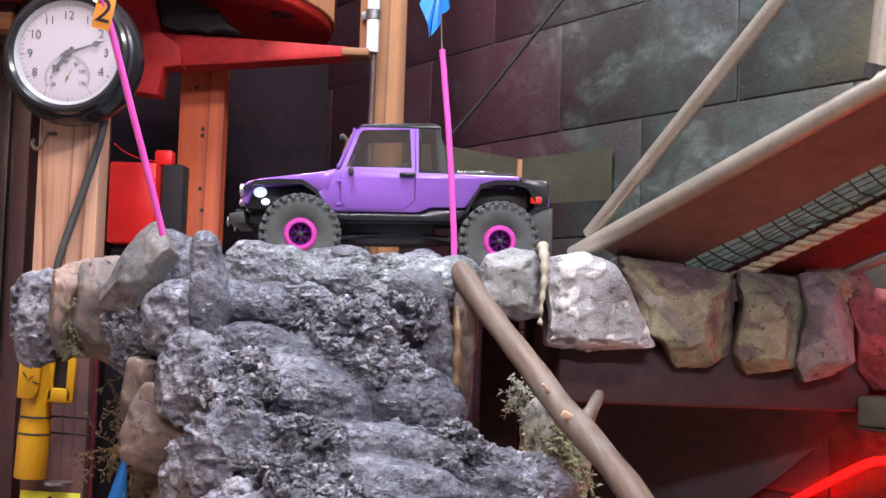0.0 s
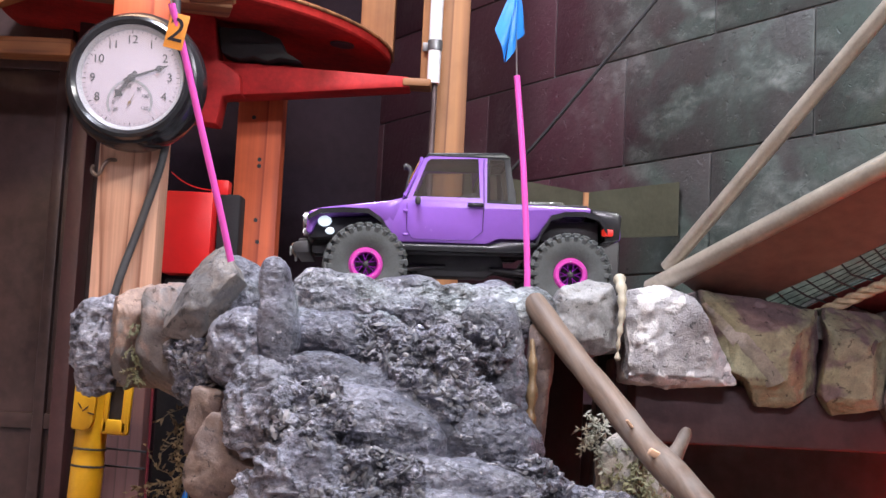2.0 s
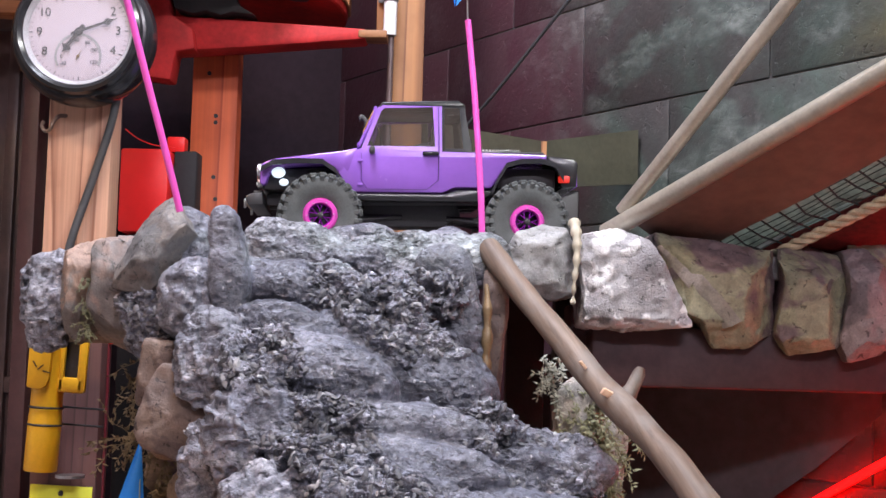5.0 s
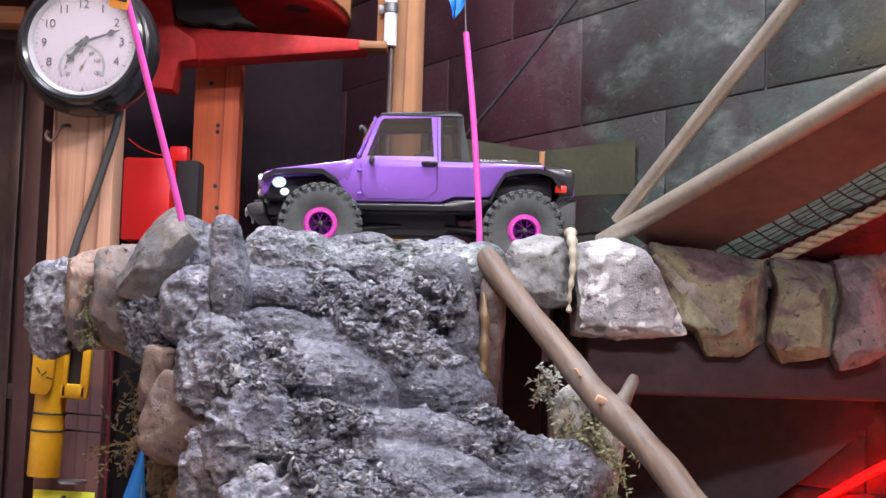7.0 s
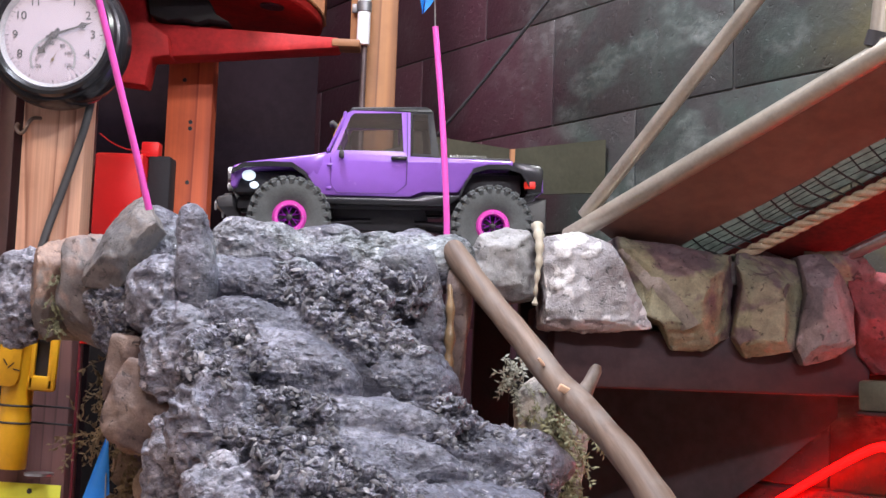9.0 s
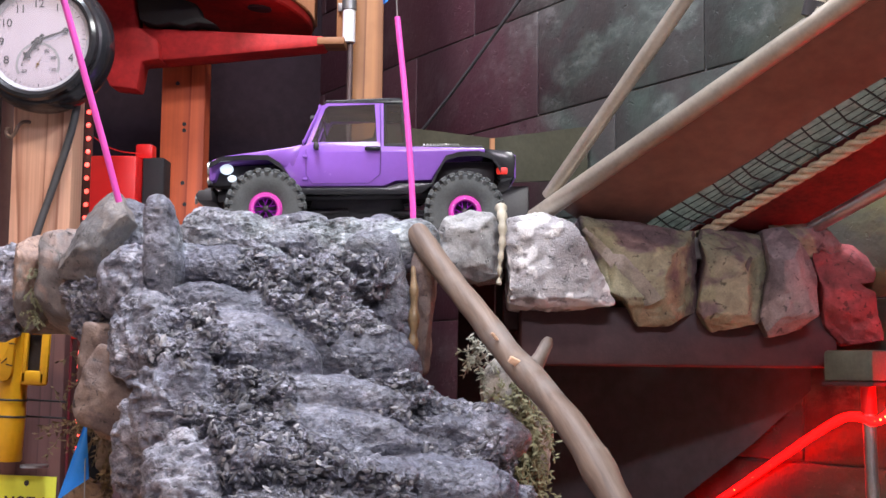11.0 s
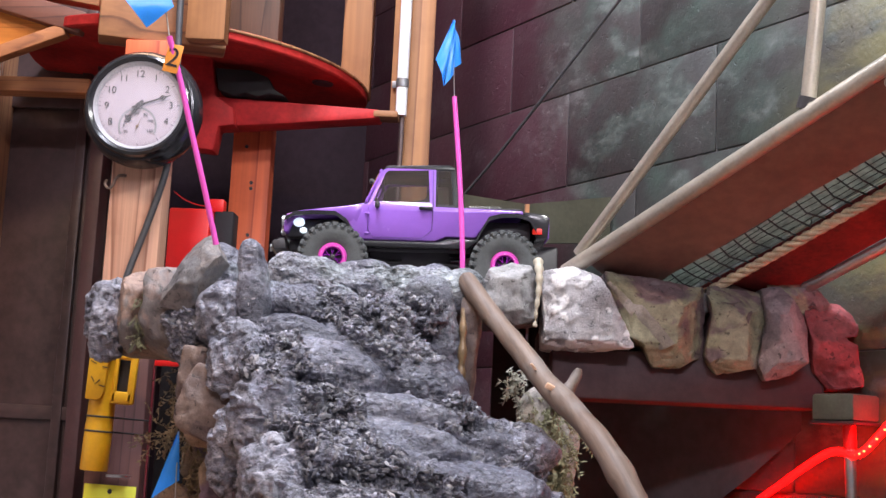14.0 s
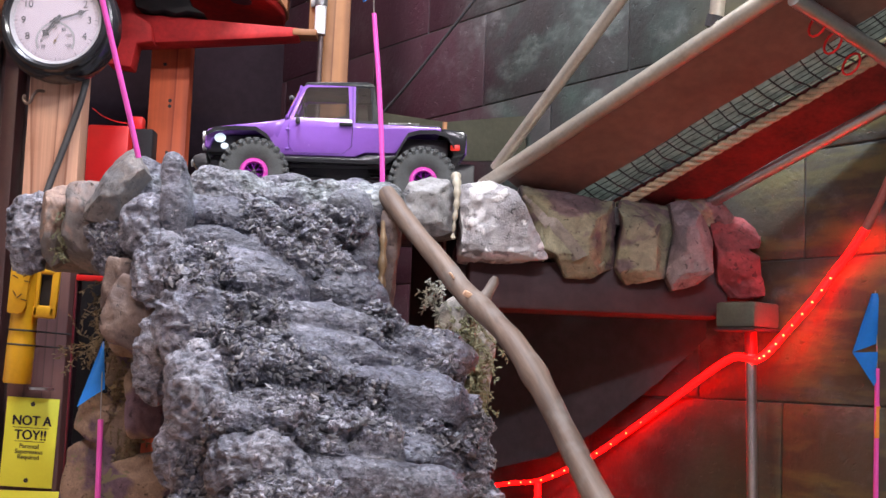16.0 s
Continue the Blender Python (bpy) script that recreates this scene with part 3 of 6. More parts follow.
slab("wall_back", (0, 4.75, 1.55), (6.4, 0.1, 3.3), mat_plain("maroon_black_wall", (0.035, 0.02, 0.026), 0.6, var=0.3, scale=3), "dark maroon painted back wall")
slab("wall_front", (0, -3.55, 1.55), (6.4, 0.1, 3.3), PLASTER, "unseen pale plaster wall that bounces light")
slab("wall_left", (-3.15, 0.6, 1.55), (0.1, 8.4, 3.3), PLASTER, "unseen pale plaster wall that bounces light")
slab("wall_east", (3.15, 0.6, 1.55), (0.1, 8.4, 3.3), PLASTER, "unseen pale plaster wall that bounces light")

# Unseen fittings for the four lamps, two of which are added fill.
for lx, ly, w, d in ((-0.30, 1.42, 0.74, 0.24), (1.1, 0.2, 0.64, 0.24), (-0.95, 0.5, 0.64, 0.34), (0.5, -1.6, 1.24, 0.34)):
    lamp = thing("ceiling_light", (lx, ly, 3.1), "unseen flat white ceiling light panel", "ceiling light", "ceiling lights")
    part("frame", Geo().box((lx, ly, 3.07), (w, d, 0.062), 0.004), WHITE, lamp)

# block wall that runs obliquely back behind the course
WN = Vector((0.8246, 0.5657, 0)).normalized()
WD = Vector((WN.y, -WN.x, 0))
WTURN = math.degrees(math.atan2(WD.y, WD.x))


def wall_point(s, z, out=0.0):
    p = WN * (1.51 - out) + WD * s
    return Vector((p.x, p.y, z))


wall_right = solo("wall_blocks", Geo().box((0, 0.0035, 0), (4.6, 0.141, 3.1), 0), MORTAR, "dark sponge-painted concrete block wall", "wall", kind="structure", base=wall_point(-1.6, 1.55, -0.051))
wall_right.rotation_euler = (0, 0, radians(WTURN))


COURSES = (2.70, 2.496, 2.293, 2.089, 1.888, 1.687, 1.488, 1.317, 1.092, 0.86, 0.65, 0.44, 0.23, 0.02)
for row in range(len(COURSES) - 1):
    z1, z0 = COURSES[row], COURSES[row + 1]
    shift = (-1.805, -1.583)[row % 2] if z0 > 1.4 else (-0.966, -1.18, -1.005)[row % 3]
    for k in range(-6, 8):
        s0 = shift + 0.437 * k
        if not -3.7 < s0 < 0.5:
            continue
        # along the wall, out of it, and up, from the wall's own middle
        g = Geo().box((s0 + 0.2185 + 1.6, -0.062 - 0.0006 * ((row * 7 + k * 3) % 3), (z0 + z1) / 2 - 1.55), (0.4345, 0.016, z1 - z0 - 0.0022), 0.0034)
        ob = new("block", g.mesh("block", BLOCK, 40))
        ob.parent = wall_right

# dark door and frame behind the clock's post
door = thing("door_1", (-0.93, 2.47, 0), "dark brown panelled metal door with a mid rail", "door", kind="structure")
part("panel", Geo().box((-0.93, 2.47, 1.05), (0.44, 0.03, 2.1), 0.003), DARK_DOOR, door)
for zz in (1.172, 0.62, 1.86):
    part("rail", Geo().box((-0.93, 2.452, zz), (0.44, 0.02, 0.03), 0.003), DARK_DOOR, door)
part("stile", Geo().box((-0.86, 2.45, 1.05), (0.022, 0.022, 2.1), 0.003), DARK_DOOR, door)
part("stile", Geo().box((-0.80, 2.40, 1.0), (0.03, 0.06, 2.0), 0.003), mat_plain("maroon_frame", (0.07, 0.028, 0.03), 0.5), door)
part("jamb", Geo().box((-1.05, 2.42, 1.1), (0.05, 0.09, 2.2), 0.004), WOOD_DARK, door)
partition = slab("wall_partition", (-0.62, 3.1, 1.55), (1.24, 0.06, 3.3), BLUE_GLASS, "dark blue-black partition behind the posts")
slab("wall_side", (-1.9, 2.6, 1.55), (1.6, 0.08, 3.3), DARK_DOOR, "dark brown panelled wall beside the door")

# ---------------------------------------------------------------- the sculpted rock course
def ball(level):
    b = bmesh.new()
    bmesh.ops.create_icosphere(b, subdivisions=level, radius=1.0)
    b.verts.index_update()
    v = np.array([p.co[:] for p in b.verts])
    f = [[p.index for p in q.verts] for q in b.faces]
    b.free()
    return v, np.array(f)


BALL = {n: ball(n) for n in (4, 5, 6)}
chip_spots, lumps = [], []
crag = thing("rock_formation", (-0.1, 1.6, 0.0), "sculpted grey concrete rock face with mulch-like rough texture", "rock formation")
ledge = thing("rock_ledge", (0.35, 1.72, 0.0), "row of camouflage-painted stones on a dark red board", "rock ledge")
rubble = thing("rock_column", (-0.38, 1.72, 0.0), "column of brown and purple stones with dried plants", "rock column")
ROCK_OWNER = {"slab": crag, "tan": crag, "rust": crag, "camo": ledge, "flake": ledge, "grey": ledge, "red": ledge, "brown": rubble, "peak": crag, "clay": crag}
rock_count = 0


def rock(kind, x, y, z, a, b, c, turn=0, box=2.2, cuts=()):
    """One boulder: a squared ball, swollen, cut to facets and pitted by noise. turn: degrees, counter-clockwise as seen
    from the front; cuts: (degrees, share of the half size) of flat sides in the front view."""
    global rock_count
    rock_count += 1
    fused = kind in ("rough", "smooth", "moss", "pale", "ledge", "bubble")
    level = 4 if fused else 6 if kind == "flake" else 5
    v, f = BALL[level]
    if fused:
        a, c, b, y = a * 1.14 + 0.003, c * 1.10 + 0.002, b * 0.92, y + 0.006
    r = (np.abs(v) ** box).sum(1) ** (-1 / box)
    p = v * r[:, None] * (a, b, c)
    w = p + (x, y, z)
    small = min(a, b, c)
    crag_like = kind in ("rough", "moss", "pale")
    nrm = v / (np.array((a, b, c)) ** 0.5)
    nrm /= np.linalg.norm(nrm, axis=1)[:, None]
    d = fbm(w * (1, 1, 1.3), 20, 2, rock_count) * small * (0.30 if crag_like else 0.14 if box < 6 else 0.05)
    p = p + nrm * d[:, None]
    rs = np.random.RandomState(int(abs(x) * 7000 + z * 1300) % 99991)
    flat = list(cuts)
    planes = [((math.cos(radians(g)), 0.0, math.sin(radians(g))), k) for g, k in flat]
    if kind in ("camo", "flake", "grey", "red", "brown", "slab", "peak", "clay", "tan", "rust"):
        for i in range(3 if kind == "flake" else 7):
            q = rs.normal(0, 1, 3) * ((0.8, 1.0, 0.7) if box < 6 else (0.55, 1.0, 0.45))
            q[1] = -abs(q[1])
            planes.append((q / np.linalg.norm(q), rs.uniform(0.66, 0.86) if box < 6 else rs.uniform(0.70, 0.90)))
    elif crag_like:
        for i in range(5):
            q = rs.normal(0, 1, 3)
            planes.append((q / np.linalg.norm(q), rs.uniform(0.68, 0.86)))
    for q, k in planes:
        q = np.array(q)
        h = p @ q
        reach = np.abs(q * (a, b, c)).sum() if box >= 6 else np.linalg.norm(q * (a, b, c)) * 1.05
        over = h - k * reach
        p = p - np.where(over > 0, over * 0.97, 0)[:, None] * q
    if not fused:
        w = p + (x, y, z)
        d = fbm(w, 45, 2, 5) * 0.0022 + (np.abs(fbm(w, 120, 2, 11)) - 0.3) * (0.0026 if box < 6 else 0.0013)
        d -= np.clip(fbm(w, 110, 2, 31) - 0.5, 0, 1) * 0.006
        p = p + nrm * d[:, None]
    t = radians(turn)
    px, pz = p[:, 0] * math.cos(t) - p[:, 2] * math.sin(t), p[:, 0] * math.sin(t) + p[:, 2] * math.cos(t)
    p = np.stack([px, p[:, 1], pz], 1) + (x, y, z)
    if fused:
        lumps.append((p, f, kind))
        return None
    owner = ROCK_OWNER[kind]
    me = bpy.data.meshes.new("stone")
    me.from_pydata((p - np.array(origin_of(owner))).tolist(), [], f.tolist())
    me.materials.append(ROCKS[kind])
    me.polygons.foreach_set("use_smooth", [True] * len(me.polygons))
    ob = new("stone", me)
    ob.parent = owner
    return ob


def skinned(verts, faces, voxel, rounds):
    """Verts and faces of a closed shape, made into one even skin and smoothed."""
    tmp = bpy.data.meshes.new("tmp")
    tmp.from_pydata(verts, [], faces)
    ob = new("tmp", tmp)
    rm = ob.modifiers.new("skin", "REMESH")
    rm.mode, rm.voxel_size = "VOXEL", voxel
    sm = ob.modifiers.new("trowel", "SMOOTH")
    sm.factor, sm.iterations = 0.5, rounds
    me = bpy.data.meshes.new_from_object(ob.evaluated_get(bpy.context.evaluated_depsgraph_get()))
    bpy.data.objects.remove(ob)
    bpy.data.meshes.remove(tmp)
    count = len(me.vertices)
    w, nrm = np.empty(count * 3), np.empty(count * 3)
    me.vertices.foreach_get("co", w)
    me.vertex_normals.foreach_get("vector", nrm)
    me.materials.clear()
    me.polygons.foreach_set("use_smooth", [True] * len(me.polygons))
    return me, w.reshape(-1, 3), nrm.reshape(-1, 3)


def hewn(kind, outline, front, depth, planes, seed):
    """A cut stone: a front outline (x, z) drawn back, split along planes (point, outward normal), then weathered."""
    g = Geo().prism(outline, front, front + depth)
    me, p, nrm = skinned([tuple(v) for v in g.v], g.f, 0.0026, 2)
    for q, n in planes:
        n = np.array(n) / np.linalg.norm(n)
        over = (p - np.array(q)) @ n + 0.002 * fbm(p, 60, 2, seed + 40)
        p = p - np.where(over > 0, over * 0.96, 0)[:, None] * n
    d = fbm(p, 26, 2, seed) * 0.0024 + fbm(p, 85, 2, seed + 9) * 0.0009
    d -= np.clip(fbm(p, 70, 2, seed + 20) - 0.5, 0, 1) * 0.006
    if kind in ("flake", "grey"):
        d += (np.abs(fbm(p, 150, 2, seed + 30)) - 0.3) * 0.0013
    p = p + nrm * d[:, None]
    if kind == "flake":
        # white paint shows where the top coat has peeled off, along the lower edge, at the upper corner and in chips
        low = np.clip((1.3045 + 0.0055 * fbm(p, 75, 3, 4) - p[:, 2]) / 0.0012, 0, 1) * np.clip((p[:, 2] - 1.2955 - 0.003 * fbm(p, 90, 2, 8)) / 0.001, 0, 1)
        top = np.clip((0.50 * fbm(p, 48, 3, 14) - 0.12 - 7.0 * np.abs(p[:, 0] - 0.165) - 9.0 * np.abs(p[:, 2] - 1.408) + 0.10) / 0.03, 0, 1)
        chips = np.clip((fbm(p, 62, 2, 91) - 0.50) / 0.03, 0, 1)
        wear = np.maximum(np.maximum(low, top), chips)
        at = me.color_attributes.new("wear", "FLOAT_COLOR", "POINT")
        at.data.foreach_set("color", np.repeat(wear, 4).astype(float))
        p = p + nrm * (wear * 0.0012)[:, None]
    me.vertices.foreach_set("co", (p - np.array(origin_of(ledge))).ravel())
    me.materials.append(ROCKS[kind])
    me.update()
    ob = new("stone", me)
    ob.name = "stone"
    me.name = "stone"
    ob.parent = ledge
    return ob


rock('bubble', -0.554, 1.703, 1.342, 0.018, 0.022, 0.020, 0, 2.2)
rock('bubble', -0.533, 1.689, 1.313, 0.028, 0.030, 0.059, -5, 2.2)
rock('clay', -0.489, 1.672, 1.326, 0.026, 0.034, 0.074, 2, 5, ((120, 0.72), (300, 0.8)))
rock('slab', -0.434, 1.655, 1.332, 0.033, 0.042, 0.081, -2, 5, ((120, 0.78), (45, 0.85)))
rock('peak', -0.378, 1.612, 1.374, 0.034, 0.040, 0.070, -26, 3.4, ((60, 0.78), (280, 0.8)))
rock('ledge', -0.334, 1.622, 1.366, 0.030, 0.033, 0.034, -20, 2.4)
rock('ledge', -0.343, 1.634, 1.400, 0.030, 0.031, 0.026, -25, 2.4)
rock('rough', -0.375, 1.614, 1.289, 0.039, 0.043, 0.041, 10, 2.2)
rock('bubble', -0.323, 1.556, 1.316, 0.034, 0.044, 0.044, 0, 2.2)
rock('ledge', -0.276, 1.532, 1.338, 0.0165, 0.026, 0.078, 7, 3.0)
rock('bubble', -0.281, 1.493, 1.246, 0.036, 0.040, 0.050, 0, 2.2)
rock('rust', -0.360, 1.559, 1.228, 0.020, 0.022, 0.040, -5, 8)
rock('rust', -0.326, 1.533, 1.185, 0.040, 0.043, 0.050, -20, 8, ((225, 0.75),))
rock('bubble', -0.233, 1.420, 1.165, 0.038, 0.038, 0.046, 5, 2.2)
rock('pale', -0.203, 1.629, 1.377, 0.103, 0.037, 0.030, -9, 2.2)
rock('rough', -0.180, 1.556, 1.328, 0.105, 0.033, 0.031, -8, 2.2)
rock('smooth', -0.199, 1.504, 1.284, 0.056, 0.024, 0.025, -14, 2.2)
rock('rough', -0.114, 1.542, 1.300, 0.072, 0.041, 0.043, 5, 2.2)
rock('smooth', -0.157, 1.466, 1.229, 0.078, 0.039, 0.041, -20, 2.2)
rock('rough', -0.224, 1.449, 1.228, 0.042, 0.040, 0.044, 0, 2.2)
rock('rough', -0.104, 1.497, 1.255, 0.056, 0.029, 0.035, -15, 2.2)
rock('pale', -0.046, 1.514, 1.263, 0.085, 0.025, 0.026, -58, 2.2)
rock('ledge', -0.135, 1.660, 1.394, 0.043, 0.025, 0.023, 0, 2.6)
rock('pale', -0.083, 1.647, 1.370, 0.058, 0.035, 0.033, 0, 2.6)
rock('moss', -0.019, 1.667, 1.383, 0.037, 0.040, 0.037, 5, 2.6)
rock('rough', -0.049, 1.567, 1.330, 0.048, 0.025, 0.026, -10, 2.2)
rock('ledge', -0.024, 1.606, 1.300, 0.034, 0.034, 0.080, 4, 3.4)
rock('ledge', 0.004, 1.612, 1.275, 0.016, 0.026, 0.070, 8, 3.0)
rock('smooth', 0.020, 1.653, 1.377, 0.027, 0.029, 0.031, 0, 2.2)
rock('ledge', -0.082, 1.437, 1.181, 0.103, 0.028, 0.023, -3, 2.2)
rock('rough', -0.163, 1.415, 1.180, 0.062, 0.035, 0.036, -12, 2.2)
rock('rough', -0.008, 1.453, 1.167, 0.070, 0.035, 0.037, -8, 2.2)
rock('pale', 0.071, 1.509, 1.148, 0.042, 0.030, 0.028, -5, 2.2)
rock('ledge', -0.062, 1.409, 1.139, 0.094, 0.030, 0.028, -6, 2.2)
rock('rough', -0.143, 1.381, 1.139, 0.054, 0.031, 0.032, -6, 2.2)
rock('rough', -0.208, 1.403, 1.188, 0.026, 0.022, 0.052, 25, 2.2)
rock('bubble', -0.281, 1.464, 1.120, 0.026, 0.028, 0.052, 0, 2.2)
rock('bubble', -0.196, 1.368, 1.075, 0.046, 0.046, 0.062, 5, 2.2)
rock('bubble', -0.222, 1.376, 1.010, 0.026, 0.026, 0.056, -10, 2.2)
rock('rough', -0.185, 1.347, 0.975, 0.031, 0.030, 0.051, 0, 2.2)
rock('bubble', -0.110, 1.262, 0.988, 0.052, 0.039, 0.041, -5, 2.2)
rock('smooth', -0.054, 1.394, 1.116, 0.065, 0.031, 0.032, -30, 2.2)
rock('rough', -0.107, 1.372, 1.107, 0.080, 0.044, 0.052, -15, 2.2)
rock('rough', 0.015, 1.432, 1.130, 0.091, 0.031, 0.037, -10, 2.2)
rock('pale', 0.089, 1.464, 1.121, 0.063, 0.053, 0.055, -10, 2.2)
rock('smooth', 0.049, 1.409, 1.068, 0.089, 0.047, 0.049, 0, 2.2)
rock('rough', -0.045, 1.366, 1.066, 0.083, 0.050, 0.051, 10, 2.2)
rock('pale', -0.111, 1.311, 1.041, 0.065, 0.044, 0.046, 0, 2.2)
rock('pale', -0.026, 1.330, 1.014, 0.089, 0.041, 0.043, 5, 2.2)
rock('rough', 0.074, 1.379, 1.011, 0.096, 0.038, 0.040, -5, 2.2)
rock('pale', 0.149, 1.424, 1.021, 0.037, 0.036, 0.058, 0, 2.2)
rock('ledge', 0.005, 1.308, 0.967, 0.130, 0.033, 0.034, 0, 2.2)
rock('pale', 0.135, 1.384, 0.964, 0.064, 0.035, 0.036, 0, 2.2)
rock('pale', -0.072, 1.249, 0.950, 0.073, 0.035, 0.037, 0, 2.2)
rock('rough', -0.164, 1.327, 0.925, 0.057, 0.044, 0.046, 0, 2.2)
rock('smooth', -0.050, 1.525, 1.215, 0.08, 0.055, 0.055, -20, 2.4)
rock('tan', 0.140, 1.633, 1.153, 0.035, 0.025, 0.088, -4, 2.6)
rock('tan', 0.181, 1.666, 1.137, 0.028, 0.021, 0.080, -4, 2.6)
rock('rust', 0.034, 1.628, 1.288, 0.016, 0.02, 0.078, -3, 7)
# stones of the ledge
hewn("grey", [(0.046, 1.385), (0.062, 1.416), (0.093, 1.426), (0.124, 1.421), (0.136, 1.396), (0.137, 1.336), (0.105, 1.329), (0.06, 1.345)], 1.648, 0.10, [((0.09, 1.650, 1.40), (0.0, -0.75, 0.66)), ((0.12, 1.655, 1.37), (0.6, -0.8, 0.1)), ((0.06, 1.655, 1.37), (-0.6, -0.8, 0.1)), ((0.09, 1.652, 1.345), (0.1, -0.75, -0.66))], 4)
hewn("flake", [(0.142, 1.413), (0.19, 1.422), (0.228, 1.411), (0.254, 1.364), (0.284, 1.303), (0.247, 1.299), (0.195, 1.293), (0.146, 1.300)], 1.642, 0.12, [((0.20, 1.646, 1.40), (0.0, -0.8, 0.6)), ((0.20, 1.646, 1.306), (0.0, -0.62, -0.78)), ((0.255, 1.646, 1.345), (0.55, -0.82, 0.12)), ((0.205, 1.6445, 1.38), (-0.10, -0.99, 0.13))], 1)
hewn("camo", [(0.237, 1.422), (0.307, 1.415), (0.393, 1.401), (0.398, 1.296), (0.356, 1.274), (0.316, 1.276), (0.297, 1.309), (0.276, 1.318), (0.260, 1.361)], 1.655, 0.12, [((0.32, 1.657, 1.375), (0.12, -0.72, 0.68)), ((0.275, 1.662, 1.35), (-0.62, -0.78, 0.0)), ((0.33, 1.657, 1.308), (0.0, -0.8, -0.6)), ((0.352, 1.656, 1.33), (0.66, -0.74, -0.1)), ((0.378, 1.672, 1.33), (0.85, -0.52, 0.0))], 2)
hewn("camo", [(0.400, 1.405), (0.443, 1.413), (0.484, 1.401), (0.490, 1.336), (0.473, 1.280), (0.413, 1.267), (0.394, 1.295), (0.403, 1.360)], 1.665, 0.10, [((0.44, 1.667, 1.365), (0.15, -0.66, 0.74)), ((0.46, 1.668, 1.33), (0.66, -0.74, 0.0)), ((0.41, 1.668, 1.33), (-0.6, -0.8, 0.0)), ((0.43, 1.667, 1.29), (-0.1, -0.75, -0.65))], 3)
hewn("pink", [(0.482, 1.405), (0.511, 1.408), (0.546, 1.360), (0.546, 1.293), (0.525, 1.273), (0.485, 1.262), (0.475, 1.290), (0.487, 1.353)], 1.655, 0.09, [((0.505, 1.657, 1.365), (-0.2, -0.72, 0.66)), ((0.53, 1.658, 1.33), (0.62, -0.76, 0.2)), ((0.495, 1.66, 1.33), (-0.7, -0.7, 0.0)), ((0.51, 1.657, 1.288), (0.1, -0.7, -0.7))], 5)
hewn("red", [(0.554, 1.391), (0.610, 1.390), (0.636, 1.362), (0.629, 1.344), (0.604, 1.337), (0.625, 1.321), (0.637, 1.258), (0.585, 1.252), (0.562, 1.278), (0.557, 1.323)], 1.682, 0.08, [((0.60, 1.685, 1.37), (0.2, -0.8, 0.55)), ((0.60, 1.684, 1.325), (0.1, -0.8, 0.58)), ((0.60, 1.685, 1.28), (-0.3, -0.86, -0.4))], 6)
rock('camo', 0.536, 1.735, 1.404, 0.058, 0.033, 0.030, -20, 3.0)
streak = Geo()
for k in range(14):
    u = k / 13
    x, z, w = 0.246 + 0.088 * u, 1.404 - 0.100 * u, 0.004 + 0.006 * u + 0.004 * math.sin(u * 3.0)
    y = max(1.656, 1.662 + (0.275 - x) * 0.79, 1.657 + ((x - 0.32) * 0.12 + (z - 1.375) * 0.68) / 0.72) - 0.0032
    streak.v += [Vector((x - w, y + 0.003 + 0.5 * w, z - 0.4 * w)), Vector((x, y, z)), Vector((x + w, y + 0.003, z + 0.6 * w)), Vector((x, y + 0.02, z))]
streak.f = [(4 * k + a, 4 * k + (a + 1) % 4, 4 * k + 4 + (a + 1) % 4, 4 * k + 4 + a) for k in range(13) for a in range(4)] + [(0, 3, 2, 1), (52, 53, 54, 55)]
part("pale_ridge", streak, ROCKS["ridge"], ledge, "pale plaster ridge across the stone", smooth=80)
# stones of the column behind the flag
rock('brown', -0.346, 1.630, 1.247, 0.014, 0.02, 0.033, 0, 8)
rock('brown', -0.342, 1.630, 1.170, 0.034, 0.034, 0.048, -8, 8, ((230, 0.8), (70, 0.85)))
rock('brown', -0.322, 1.620, 1.058, 0.026, 0.03, 0.056, 6, 8, ((140, 0.8),))
rock('brown', -0.407, 1.680, 1.030, 0.028, 0.03, 0.036, -18, 8, ((60, 0.8),))
rock('brown', -0.424, 1.699, 0.940, 0.030, 0.03, 0.056, -8, 8, ((120, 0.8),))
rock('brown', -0.370, 1.689, 0.985, 0.027, 0.03, 0.090, 3, 8, ((60, 0.85), (200, 0.9)))
rock('brown', -0.326, 1.650, 0.935, 0.058, 0.04, 0.042, 12, 8, ((100, 0.8), (40, 0.8)))
rock('brown', -0.368, 1.729, 1.120, 0.034, 0.033, 0.08, 0, 4)


def plates(w, size, seed):
    """Splits a skin into overlapping chips: for each vertex its chip's number, height and tilted lift."""
    rs = np.random.RandomState(seed)
    stretch = np.array((0.75, 0.75, 1.2))
    q = w * stretch + size * 0.55 * np.stack([vnoise(w / size * 0.8, seed + k) for k in range(3)], 1)
    key = np.floor(q / (size * 0.8)).astype(np.int64)
    pick = np.unique(key, axis=0, return_index=True)[1]
    tree = kdtree.KDTree(len(pick))
    for k, i in enumerate(pick):
        tree.insert(q[i], k)
    tree.balance()
    near = np.array([tree.find(p)[1] for p in q.tolist()])
    height, tilt = rs.uniform(-1, 1, len(pick)), rs.normal(0, 0.34, (len(pick), 3))
    lift = height[near] * size * 0.30 + ((w - w[pick][near]) * tilt[near]).sum(1)
    return height[near] * 0.5 + 0.5, np.clip(lift, -0.6 * size, 0.6 * size)


